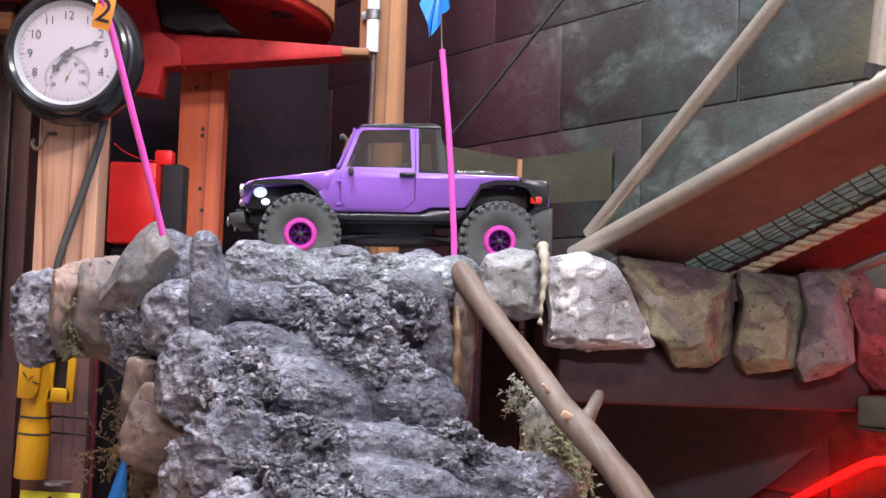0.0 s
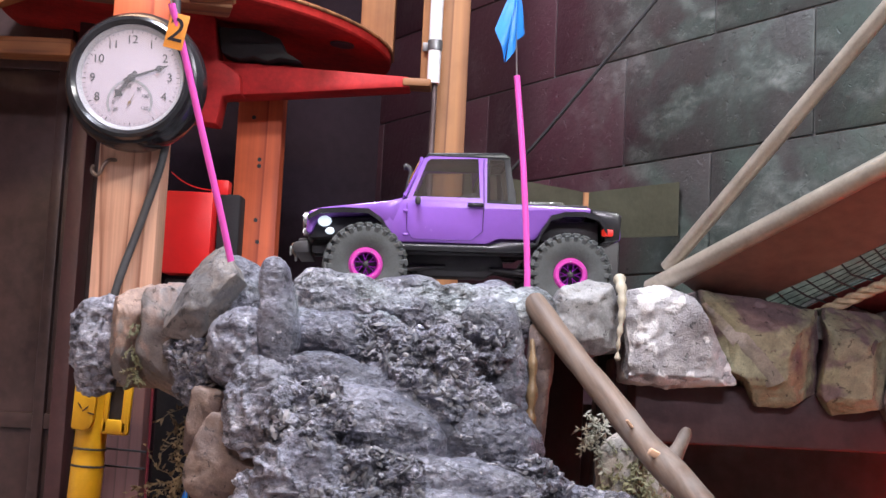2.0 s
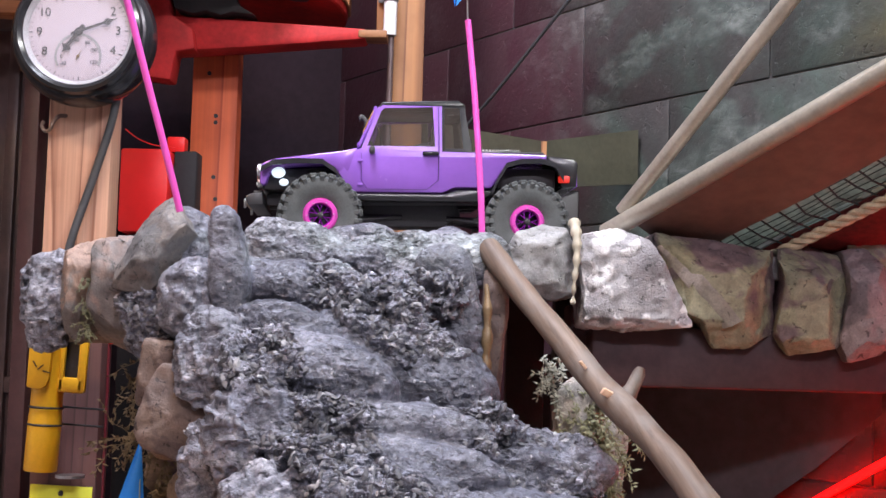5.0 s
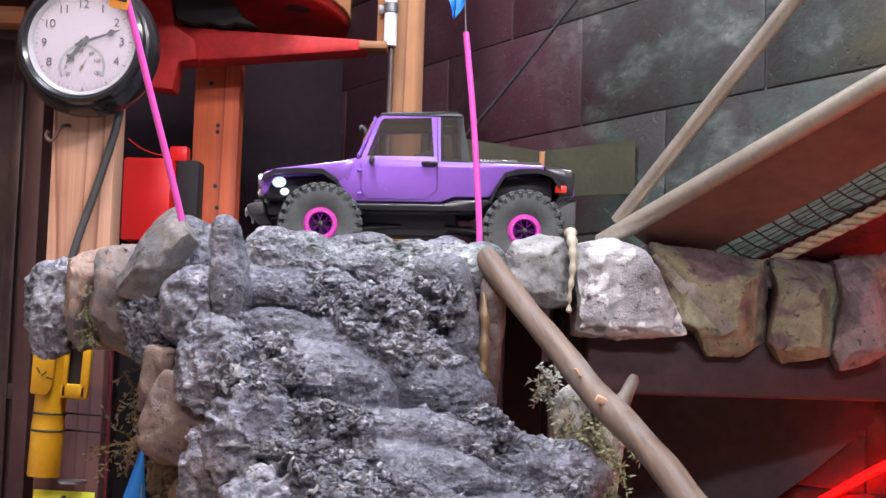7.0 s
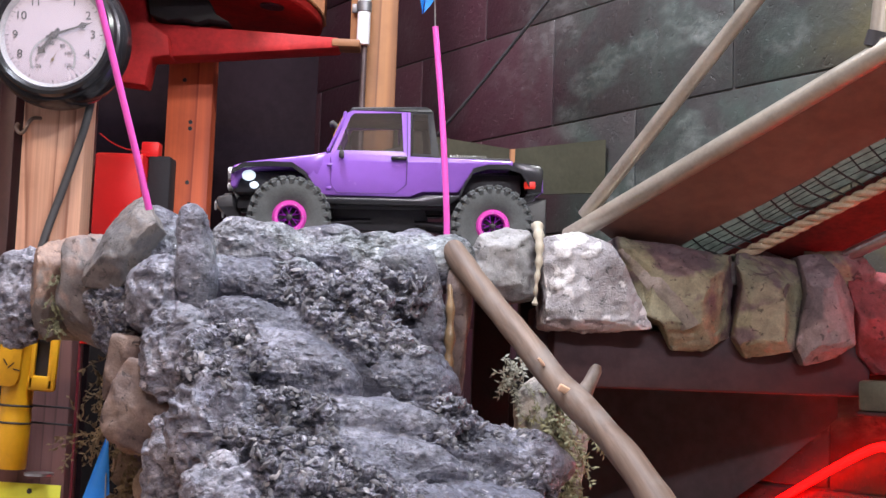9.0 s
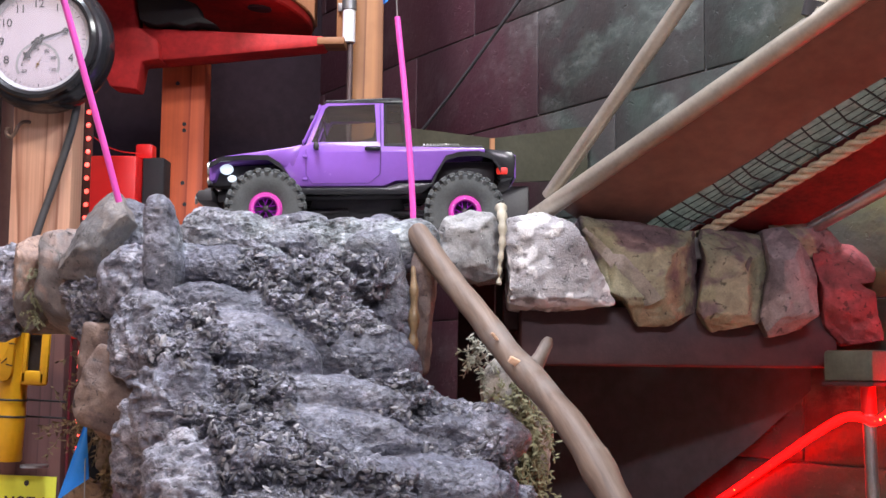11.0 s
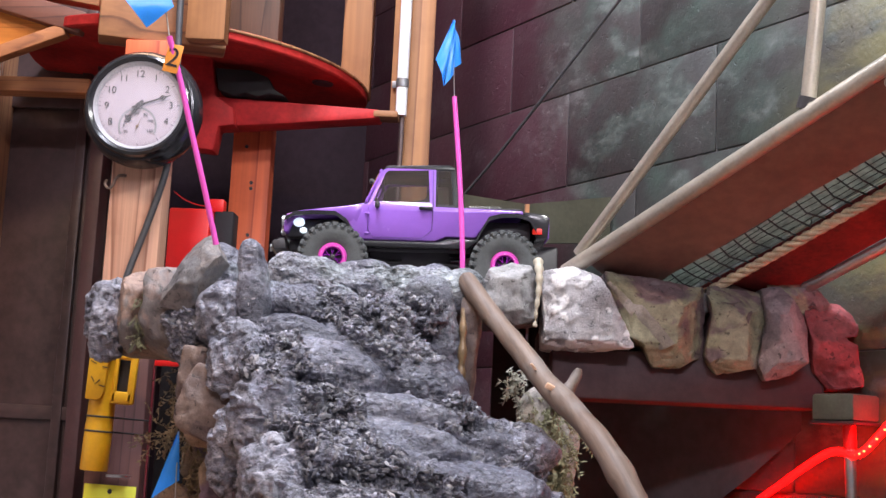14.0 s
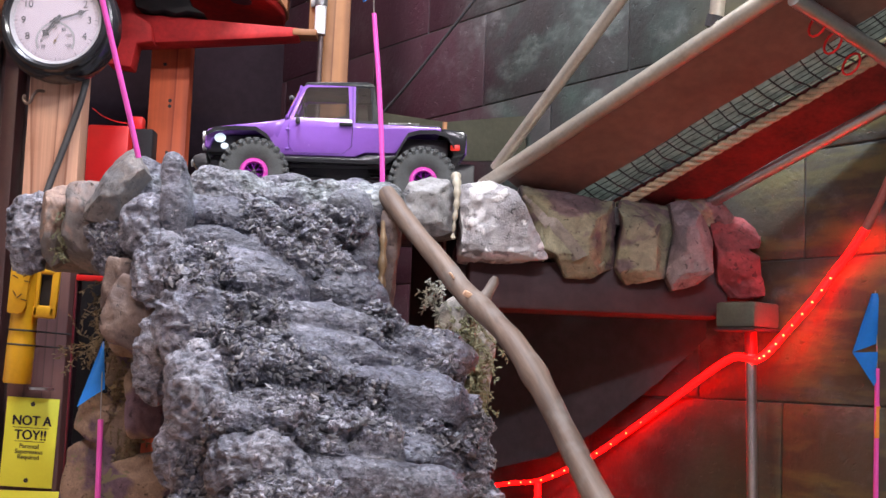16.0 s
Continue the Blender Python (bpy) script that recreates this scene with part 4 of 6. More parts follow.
def fuse():
    """All lumps of the crag, plastered over into one skin, then roughened like trowelled concrete full of mulch."""
    vs, fs, n = [], [], 0
    for p, f, kind in lumps:
        vs.append(p)
        fs.append(f + n)
        n += len(p)
    me, w, nrm = skinned(np.concatenate(vs).tolist(), np.concatenate(fs).tolist(), 0.0016, 10)
    count = len(w)
    # how rough each spot is: from the nearest lump's kind
    near, rough, pale, bubbly = np.full(count, 9.0), np.zeros(count), np.zeros(count), np.zeros(count)
    for p, f, kind in lumps:
        c, r = p.mean(0), p.max(0) - p.min(0)
        d = np.linalg.norm((w - c) / r, axis=1) + 0.08 * vnoise(w * 45, 2)
        hit = d < near
        near[hit], rough[hit], pale[hit] = d[hit], {"rough": 1.0, "moss": 0.5, "smooth": 0.22, "pale": 0.9, "ledge": 0.2, "bubble": 0.3}[kind], {"rough": 0.0, "moss": 0.4, "smooth": 0.0, "pale": 0.6, "ledge": 0.3, "bubble": 0.75}[kind]
        bubbly[hit] = 1.0 if kind == "bubble" else 0.0
    patch = np.clip(1.05 + 1.7 * fbm(w, 15, 2, 50), 0.15, 1)
    rough = np.clip(rough * patch * (0.9 + 0.4 * fbm(w, 40, 2, 52)), 0.0, 1.0)
    top = np.clip((w[:, 2] - 1.352 - 0.012 * fbm(w, 22, 2, 71)) / 0.02, 0, 1)
    rough = rough * (1 - 0.62 * top)
    green = np.clip(top * (0.35 + 2.2 * (w[:, 0] + 0.10) + 0.9 * fbm(w, 28, 2, 73)), 0, 1)
    pale = np.clip(pale * (0.6 + 0.7 * fbm(w, 30, 2, 90)), 0, 1)
    tone, big = plates(w, 0.012, 5)
    tone2, small = plates(w, 0.0062, 6)
    d = fbm(w, 24, 2, 7) * (0.003 + 0.004 * rough)
    # a torn skin: ragged steps between smooth plateaus
    torn = fbm(w * (0.9, 0.9, 1.25), 42, 3, 77)
    torn = (torn - torn.mean()) / torn.std()
    step = sum(np.clip((torn - k) / 0.06 + 0.5, 0, 1) for k in (-0.9, -0.25, 0.35, 1.0)) / 4
    d += rough * (0.70 * big + 0.75 * small + (step - 0.5) * 0.014)
    bubbles = np.sqrt(np.clip(1 - (np.abs(fbm(w, 75, 1, 41)) * 2.2) ** 2, 0, 1))
    d += bubbly * (bubbles - 0.5) * 0.0060
    d -= rough * np.clip(fbm(w, 80, 2, 21) - 0.45, 0, 1) * 0.020
    d += (1 - rough) * (fbm(w, 80, 2, 33) * 0.0012 + (np.abs(fbm(w, 170, 2, 11)) - 0.3) * 0.0011)
    d -= (1 - rough) * np.clip(fbm(w, 95, 1, 35) - 0.55, 0, 1) * 0.010
    d -= np.clip(rough * 1.6 - 0.2, 0, 1) * np.clip(fbm(w, 33, 2, 61) - 0.6, 0, 1) * 0.040
    q = w + nrm * d[:, None]
    me.vertices.foreach_set("co", (q - np.array(origin_of(crag))).ravel())
    at = me.color_attributes.new("texture", "FLOAT_COLOR", "POINT")
    # third channel is relief height, which the material turns into painted shade
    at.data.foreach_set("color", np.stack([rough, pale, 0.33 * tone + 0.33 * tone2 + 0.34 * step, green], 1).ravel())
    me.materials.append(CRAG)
    me.set_sharp_from_angle(angle=radians(30))
    me.update()
    face = new("rock_face", me)
    face.parent = crag
    tagged(face, "fused grey concrete lumps, rough as wet mulch")
    rng = np.random.RandomState(3)
    ok = np.where((nrm[:, 1] < 0.2) & (rough > 0.45))[0]
    for i in rng.choice(ok, size=min(2400, len(ok)), replace=False):
        chip_spots.append((q[i], nrm[i]))


fuse()

# mulch-like flakes pressed into the rough concrete
def flakes():
    rng = np.random.RandomState(4)
    base = origin_of(crag)
    verts, faces = [], []
    # a flake: a bent leaf-shaped splinter, thick in the middle
    cube = np.array([(-1, 0.1, -0.6), (-0.45, -0.9, -0.8), (0.4, -0.75, -0.8), (1, -0.1, -0.5), (0.5, 0.85, -0.8), (-0.4, 0.7, -0.8), (-0.35, -0.3, 1), (0.45, -0.1, 0.8), (0.0, 0.4, 0.9)], float)
    quads = ((0, 1, 6), (1, 2, 7, 6), (2, 3, 7), (3, 4, 7), (4, 5, 8), (4, 8, 7), (5, 0, 6, 8), (6, 7, 8))
    for p, n in chip_spots:
        size = np.array((rng.uniform(0.0035, 0.0095), rng.uniform(0.0022, 0.0048), rng.uniform(0.0007, 0.0014)))
        n = n + rng.normal(0, 0.26, 3)
        n /= np.linalg.norm(n)
        u = np.cross(n, rng.normal(0, 1, 3))
        u /= np.linalg.norm(u)
        w = np.cross(n, u)
        q = (cube * size) @ np.stack([u, w, n]) + p + n * 0.0002
        k = len(verts)
        verts += [tuple(r) for r in q - np.array(base)]
        faces += [tuple(k + i for i in f) for f in quads]
    me = bpy.data.meshes.new("mulch")
    me.from_pydata(verts, [], faces)
    me.materials.append(MULCH)
    ob = new("mulch", me)
    ob.parent = crag
    tagged(ob, "grey mulch flakes set in the concrete", kind="stuff")


flakes()

# body of the crag behind the boulders, and the platform that the truck drives on
part("core", Geo().box((-0.16, 1.79, 0.69), (0.30, 0.20, 1.30), 0.03).box((-0.07, 1.60, 0.50), (0.22, 0.28, 0.98), 0.03).box((-0.42, 1.76, 1.32), (0.26, 0.14, 0.12), 0.03), ROCKS["slab"], crag)

# ---------------------------------------------------------------- the course's table and boards
table = thing("course_table", (0.1, 1.75, 0), "dark timber table that carries the rock course", "table")
part("tabletop", Geo().box((0.15, 1.56, 0.815), (1.75, 1.24, 0.03), 0.004), WOOD_DARK, table)
for lx, ly in ((-0.65, 1.0), (0.95, 1.0), (-0.65, 2.1), (0.25, 2.1)):
    part("leg", Geo().box((lx, ly, 0.4), (0.07, 0.07, 0.8), 0.004), WOOD_DARK, table)
platform = thing("platform", (0.0, 1.9, 0.83), "dark board platform behind the rocks", "platform")
part("deck", Geo().box((0.0, 1.95, 1.38), (0.86, 0.50, 0.03), 0.004), ROCKS["smooth"], platform)
for lx, ly in ((-0.30, 1.86), (-0.30, 2.1), (0.16, 1.9), (0.10, 2.1)):
    part("leg", Geo().box((lx, ly, 1.1), (0.06, 0.06, 0.54), 0.003), BLACK_METAL, platform)

MATT_BLACK = mat_plain("matt_black_board", (0.095, 0.08, 0.085), 0.85, var=0.3, scale=6, spec=0.2)
DARK_RED = mat_plain("dark_red_board", (0.058, 0.027, 0.031), 0.6, var=0.4, scale=9)
part("board", Geo().box((0.37, 1.765, 1.262), (0.42, 0.13, 0.078), 0.006, None, (0, 0, 2)), DARK_RED, ledge, "dark red board under the stones")
part("board", Geo().box((0.36, 1.80, 1.30), (0.44, 0.10, 0.06), 0.006), DARK_RED, ledge)
# black sheet below the ledge; its slanting edge runs just above the rope light
part("black_sheet", Geo().add([(x, 2.02 - 0.8 * (x - 0.3) + d, z) for d in (0, 0.012) for x, z in ((0.10, 1.26), (0.57, 1.25), (0.572, 1.195), (0.50, 1.115), (0.40, 1.02), (0.33, 0.975), (0.10, 0.90))], [tuple(range(6, -1, -1)), tuple(range(7, 14))] + [(k, (k + 1) % 7, 7 + (k + 1) % 7, 7 + k) for k in range(7)]), MATT_BLACK, ledge, "matt black sheet with a slanting edge behind the ledge")

def smooth_path(pts, per=6):
    out = []
    pts = [Vector(p) for p in pts]
    for i in range(len(pts) - 1):
        p0, p1, p2, p3 = pts[max(i - 1, 0)], pts[i], pts[i + 1], pts[min(i + 2, len(pts) - 1)]
        for k in range(per):
            t = k / per
            out.append(0.5 * ((2 * p1) + (p2 - p0) * t + (2 * p0 - 5 * p1 + 4 * p2 - p3) * t * t + (3 * p1 - p0 - 3 * p2 + p3) * t ** 3))
    out.append(pts[-1])
    return out


# ---------------------------------------------------------------- rope bridge on the ledge
BO, BH, BB, BS = Vector((0.191, 1.704, 1.431)), Vector((0.667, -0.745, 0)), Vector((0.745, 0.667, 0)), 0.391


def deck(s, w, dz=0.0):
    """A point of the bridge: s along, w across, dz above its sloping floor."""
    return BO + BH * s + BB * w + Vector((0, 0, BS * s - 0.39 * w + dz))


bridge = thing("foot_bridge", BO, "sloping model bridge of metal tube, plywood, net and rope", "bridge")


def deck_board(name, w0, w1, material, label, dz=0.0, s0=0.02, s1=1.3):
    g, n = Geo(), 16
    vs, fs = [], []
    for i in range(n + 1):
        s = s0 + (s1 - s0) * i / n
        sag = 0.0015 * math.sin(i * 1.9)
        vs += [deck(s, w0, dz + sag), deck(s, w1, dz + sag), deck(s, w1, dz + 0.009 + sag), deck(s, w0, dz + 0.009 + sag)]
    for i in range(n):
        a, b = 4 * i, 4 * i + 4
        for k in range(4):
            fs.append((a + k, a + (k + 1) % 4, b + (k + 1) % 4, b + k))
    fs += [(0, 3, 2, 1), tuple(4 * n + k for k in range(4))]
    g.add(vs, fs)
    part(name, g, material, bridge, label)


part("rail", Geo().tube([deck(-0.015, 0.0, -0.004), deck(0.5, 0), deck(1.35, 0)], 0.0125, 20), ALU, bridge, "dull aluminium tube rail")
part("rail", Geo().tube([deck(0.16, 0.28), deck(0.6, 0.28), deck(1.35, 0.262)], 0.0105, 16), STEEL, bridge, "steel tube rail")
part("brace", Geo().tube([deck(0.012, 0.0, 0.012), deck(0.48, 0.0, 0.265)], 0.0098, 16), ALU, bridge)
part("upright", Geo().tube([deck(0.428, 0.0, 0.012), deck(0.462, 0.0, 0.30)], 0.0105, 16), ALU, bridge)
part("collar", Geo().tube([deck(0.424, 0.0, 0.010), deck(0.429, 0.0, 0.024)], 0.0122, 12), BLACK, bridge, "black tape round the foot")
part("cross_tube", Geo().tube([deck(0.55, 0.0, -0.022), deck(0.58, 0.15, -0.016), deck(0.60, 0.28, -0.01)], 0.011, 14), STEEL, bridge)
for w in (0.06, 0.1, 0.15):
    part("tie", Geo().tube([deck(0.55 + 0.0135 * math.cos(a), w, -0.022 + 0.0135 * math.sin(a)) for a in [k * math.pi / 6 for k in range(13)]], 0.0018, 6), RED_PLASTIC, bridge)
deck_board("deck_panel", 0.012, 0.120, PLY, "brown plywood deck panel")
deck_board("mesh_strip", 0.119, 0.182, mat_sheer("grey_green_mesh", (0.36, 0.40, 0.365)), "grey-green mesh strip above the netting", 0.016)
deck_board("deck_panel", 0.182, 0.268, mat_plain("dark_red_plywood", (0.17, 0.014, 0.014), 0.7, var=0.6, scale=16), "dark red painted plywood deck panel", 0.0, 0.06)
net = Geo()
for k in range(6):
    w = 0.124 + 0.0098 * k
    net.tube([deck(i * 0.05, w + 0.0012 * math.sin(i * 1.7 + k), 0.004 + 0.0015 * math.sin(i + k)) for i in range(0, 27)], 0.0007, 5)
for k in range(56):
    q = 0.03 + 0.0228 * k
    net.tube([deck(q - 0.006 + 0.004 * math.sin(k), 0.116, 0.006), deck(q + 0.002 * math.sin(k * 3.3), 0.147, 0.0), deck(q + 0.007 + 0.003 * math.sin(k * 2.1), 0.179, 0.003)], 0.0013, 6)
part("net", net, BLACK, bridge, "black string netting")
for k in range(3):
    pts = []
    for i in range(261):
        s = 0.05 + i * 0.005
        a = i * 0.62 + k * 2 * math.pi / 3
        pts.append(deck(s, 0.178 + 0.0038 * math.cos(a), -0.009 + 0.0038 * math.sin(a)))
    part("rope_strand", Geo().tube(pts, 0.0042, 7), ROPE_M, bridge, "twisted manila rope")

# ---------------------------------------------------------------- branch
limb = thing("branch", (0.3, 1.1, 0.83), "peeled brown tree branch leaning on the rocks", "branch")
rng = random.Random(5)
spine = [(0.026, 1.648, 1.392), (0.041, 1.62, 1.37), (0.076, 1.563, 1.322), (0.111, 1.506, 1.277), (0.146, 1.45, 1.23), (0.178, 1.38, 1.194), (0.208, 1.31, 1.155), (0.234, 1.25, 1.108), (0.259, 1.19, 1.052), (0.287, 1.11, 0.985), (0.318, 1.03, 0.92), (0.35, 0.97, 0.83)]


path = smooth_path(spine)
radii = []
for i, p in enumerate(path):
    t = i / (len(path) - 1)
    knot = 0.0025 * math.exp(-((t - 0.42) / 0.03) ** 2) + 0.0022 * math.exp(-((t - 0.62) / 0.02) ** 2)
    radii.append(0.0150 + 0.0008 * t + knot + 0.0004 * math.sin(i * 1.3) + 0.0006 * math.sin(i * 0.37))
part("limb", Geo().tube(path, radii, 20), BARK, limb)
part("twig_stub", Geo().tube([(0.168, 1.425, 1.215), (0.178, 1.433, 1.230), (0.186, 1.438, 1.246), (0.188, 1.439, 1.252)], [0.012, 0.008, 0.0072, 0.004], 12), BARK, limb)
part("twig_stub", Geo().tube([(0.228, 1.29, 1.128), (0.240, 1.292, 1.136)], [0.010, 0.005], 10), BARK, limb)
part("broken_patch", Geo().box((0.150, 1.410, 1.224), (0.017, 0.006, 0.008), 0.002, None, (20, 25, 20)), CHIP, limb, "fresh pale broken wood")
part("broken_patch", Geo().box((0.127, 1.452, 1.253), (0.011, 0.005, 0.003), 0.001, None, (0, 50, 20)), CHIP, limb)

part("foam_drip", Geo().tube(smooth_path([(0.024, 1.606, 1.345), (0.026, 1.600, 1.315), (0.026, 1.598, 1.27), (0.025, 1.598, 1.235), (0.022, 1.598, 1.212), (0.021, 1.598, 1.196), (0.021, 1.598, 1.184)]), [0.0022 + 0.0052 * math.sin(min(1.0, i / 24) * 3.0) * (0.8 + 0.35 * math.sin(i * 1.3)) + (0.0016 if i > 33 else 0) for i in range(37)], 12), mat_plain("golden_foam", (0.19, 0.125, 0.065), 0.35, var=0.5, scale=60, bumps=0.4), crag, "hardened golden foam drip")
part("pale_drip", Geo().tube(smooth_path([(0.135, 1.672, 1.43), (0.137, 1.655, 1.41), (0.137, 1.648, 1.38), (0.134, 1.644, 1.35), (0.133, 1.646, 1.325)]), [0.0078 * (1 - i / 27) + 0.0012 * math.sin(i * 1.7) + (0.0018 if i > 21 else 0) for i in range(25)], 10), mat_plain("cream_foam", (0.4, 0.36, 0.28), 0.5, var=0.2, scale=70), ledge, "hardened cream foam drip")

# ---------------------------------------------------------------- posts
post = thing("timber_post", (-0.588, 2.0, 0), "light sawn pine post beside the rocks", "post", "timber posts")
part("stud", Geo().box((-0.588, 1.995, 1.555), (0.097, 0.055, 0.49), 0.003), WOOD, post)
part("packing_block", Geo().box((-0.588, 1.998, 1.83), (0.09, 0.05, 0.06), 0.003), ORANGE_BEAM_Z, post, "orange-stained packing block")
# the post is darker and maroon below z = 1.31
part("lower_stud", Geo().box((-0.588, 1.995, 0.655), (0.099, 0.057, 1.308), 0.003), MAROON, post, "darker maroon lower half")
hook = solo("screw_hook", Geo().tube(smooth_path([(0.004, 0.01, 0.012), (-0.005, -0.004, 0.010), (-0.011, -0.01, 0.001), (-0.014, -0.012, -0.009), (-0.019, -0.012, -0.015), (-0.025, -0.012, -0.013), (-0.028, -0.012, -0.006), (-0.025, -0.012, 0.0)]), 0.0030, 10), mat_plain("rusty_hook_steel", (0.26, 0.2, 0.17), 0.4, 0.7, var=0.4, scale=90), "bent steel screw hook in the post", "hook", base=(-0.612, 1.962, 1.588))
cord = solo("power_cord", Geo().tube(smooth_path([(-0.53, 1.955, 2.2), (-0.532, 1.955, 1.96), (-0.527, 1.957, 1.75), (-0.532, 1.957, 1.62), (-0.556, 1.955, 1.52), (-0.588, 1.945, 1.40), (-0.60, 1.94, 1.30)]), 0.0062, 10), mat_plain("grey_cable_sheath", (0.06, 0.06, 0.065), 0.5), "grey power cord hanging down the post", "cable")
strip = thing("led_strip", (-0.606, 2.3, 0.8), "red LED strip with bright dots hanging behind the post", "light strip")
part("tape", Geo().box((-0.6225, 2.304, 1.3), (0.016, 0.004, 1.0), 0.001), LED_STRIP, strip)
for k in range(38):
    part("led", Geo().lathe([(0.0003, 0.003), (0.0035, 0.0022), (0.0045, 0.0)], 10, Matrix.Translation((-0.6225 + 0.0006 * math.sin(k * 1.7), 2.3, 0.87 + 0.0247 * k)) @ pose(0, 0, 0, 90, 0, 0)), LED_POINT, strip, "lit red LED")

post2 = thing("timber_post", (-0.13, 2.34, 0), "sawn pine post with a plastic conduit", "post", "timber posts")
part("stud", Geo().box((-0.114, 2.345, 1.5), (0.060, 0.05, 3.0), 0.003, None, (0, 0, 10)), AGED_SHADED, post2)
solo("timber_batten", Geo().box((0, 0, 0), (0.016, 0.02, 1.28), 0.002), AGED_SHADED, "narrow brown batten beside the white conduit", "timber", "upper timbers", base=(-0.1585, 2.318, 2.46))
pipe = thing("conduit", (-0.146, 2.30, 1.2), "white plastic conduit over a threaded steel rod", "pipe")
part("pipe", Geo().tube([(-0.141, 2.29, 1.815), (-0.141, 2.29, 3.09)], 0.0118, 20), WHITE_PVC, pipe)
thread = []
for i in range(160):
    thread.append((0.0062 if i % 2 else 0.0052, 1.2 + i * 0.0039))
part("rod", Geo().lathe(thread, 12, Matrix.Translation((-0.139, 2.295, 0))), mat_plain("rusty_rod", (0.13, 0.09, 0.09), 0.5, 0.4), pipe, "dark threaded rod")
part("strap", Geo().lathe([(0.0125, 1.875), (0.0135, 1.876), (0.0135, 1.893), (0.0125, 1.894)], 20, Matrix.Translation((-0.141, 2.29, 0))).box((-0.157, 2.301, 1.8845), (0.014, 0.003, 0.016), 0.001), mat_plain("dull_strap_steel", (0.2, 0.2, 0.21), 0.4, 0.7), pipe, "steel pipe strap")

post3 = thing("timber_post", (-0.46, 2.36, 0), "orange-brown timber post with drilled holes", "post", "timber posts")
part("stud", Geo().box((-0.459, 2.37, 0.9), (0.083, 0.05, 1.8), 0.003), ORANGE_BEAM_Z, post3)
for hx, hz in ((-0.455, 1.66), (-0.455, 1.672), (-0.45, 1.52), (-0.455, 1.56), (-0.47, 1.75)):
    part("drill_hole", Geo().tube([(hx, 2.3435, hz), (hx, 2.346, hz)], 0.004, 8), BLACK, post3)

# ---------------------------------------------------------------- red disc shelf and timbers above
DISC_M = Matrix.Translation((-0.597, 2.41, 1.906)) @ pose(0, 0, 0, 0, 4.5, 0)
disc = thing("round_shelf", (-0.58, 2.41, 1.88), "round plywood shelf, red underneath, on a red beam", "shelf")
part("shelf_board", Geo().lathe([(0.001, 0), (0.365, 0), (0.368, 0.003), (0.368, 0.021), (0.365, 0.024), (0.001, 0.024)], 96, DISC_M), RED_PAINT, disc)
part("edge_band", Geo().tube([DISC_M @ Vector((0.369 * math.cos(a), 0.369 * math.sin(a), 0.019)) for a in [radians(-75 + 4 * k) for k in range(24)]], 0.0035, 8), AGED_SHADED, disc, "bare plywood edge")
part("beam", Geo().prism([(-0.58, 1.832), (-0.18, 1.814), (-0.18, 1.796), (-0.40, 1.775), (-0.56, 1.762)], 2.24, 2.30, None, 0.004), RED_BEAM, disc)
part("beam_end", Geo().box((-0.168, 2.262, 1.805), (0.05, 0.05, 0.014), 0.003), AGED_SHADED_X, disc, "bare wood end of the beam")
part("bracket", Geo().prism([(-0.60, 1.93), (-0.53, 1.925), (-0.516, 1.825), (-0.476, 1.80), (-0.472, 1.765), (-0.505, 1.76), (-0.512, 1.71), (-0.56, 1.715), (-0.60, 1.80)], 2.215, 2.27, None, 0.004), RED_BEAM, disc)
part("socket", Geo().prism([(-0.520, 1.885), (-0.45, 1.882), (-0.41, 1.868), (-0.40, 1.845), (-0.37, 1.828), (-0.41, 1.833), (-0.43, 1.826), (-0.455, 1.834), (-0.48, 1.828), (-0.512, 1.838)], 2.22, 2.27, None, 0.003), mat_plain("charred_black", (0.014, 0.012, 0.012), 0.9, var=0.4), disc, "charred black socket under the shelf")
part("socket", Geo().lathe([(0.001, 0), (0.022, 0), (0.022, 0.006), (0.001, 0.006)], 24, Matrix.Translation((-0.31, 2.30, 1.880)) @ pose(0, 0, 0, 0, 4.5, 0)), DARK_RED, disc)
bucket = thing("red_box", (-0.55, 2.28, 1.0), "bright red plastic box on a stand behind the post", "box")
part("body", Geo().box((-0.553, 2.26, 1.52), (0.084, 0.06, 0.145), 0.005), RED_PLASTIC, bucket)
part("lid_tab", Geo().box((-0.508, 2.28, 1.606), (0.032, 0.03, 0.028), 0.004), RED_PLASTIC, bucket)
# Black slab that stands for the shade right of the box.
part("side", Geo().box((-0.49, 2.29, 1.51), (0.04, 0.05, 0.17), 0.004), mat_plain("black_shade_fill", (0.016, 0.013, 0.015), 0.8), bucket)
part("stand", Geo().box((-0.535, 2.28, 0.72), (0.11, 0.07, 1.44), 0.004), mat_plain("flat_black_board", (0.016, 0.014, 0.015), 0.85, var=0.3, spec=0.1), bucket, "flat black stand")

solo("red_wire", Geo().tube(smooth_path([(0, 0, 0), (0.022, 0, -0.016), (0.05, 0, -0.026), (0.085, 0, -0.030)]), 0.0011, 6), RED_PLASTIC, "thin red wire between post and red box", "cable", base=(-0.58, 2.2, 1.62))
solo("white_conduit", Geo().tube([(0, 0, 0), (-0.004, 0, 0.10)], 0.0065, 12), WHITE_PVC, "short white pipe standing on the orange beam", "pipe", base=(-0.989, 2.26, 1.854))
solo("timber_block", Geo().box((0, 0, 0), (0.235, 0.062, 0.17), 0.004, None, (0, 0, 16)), AGED_SHADED_X, "aged pine block, coloured darker for shade, lying on top of the post", "timber", "upper timbers", base=(-0.578, 2.022, 1.947))
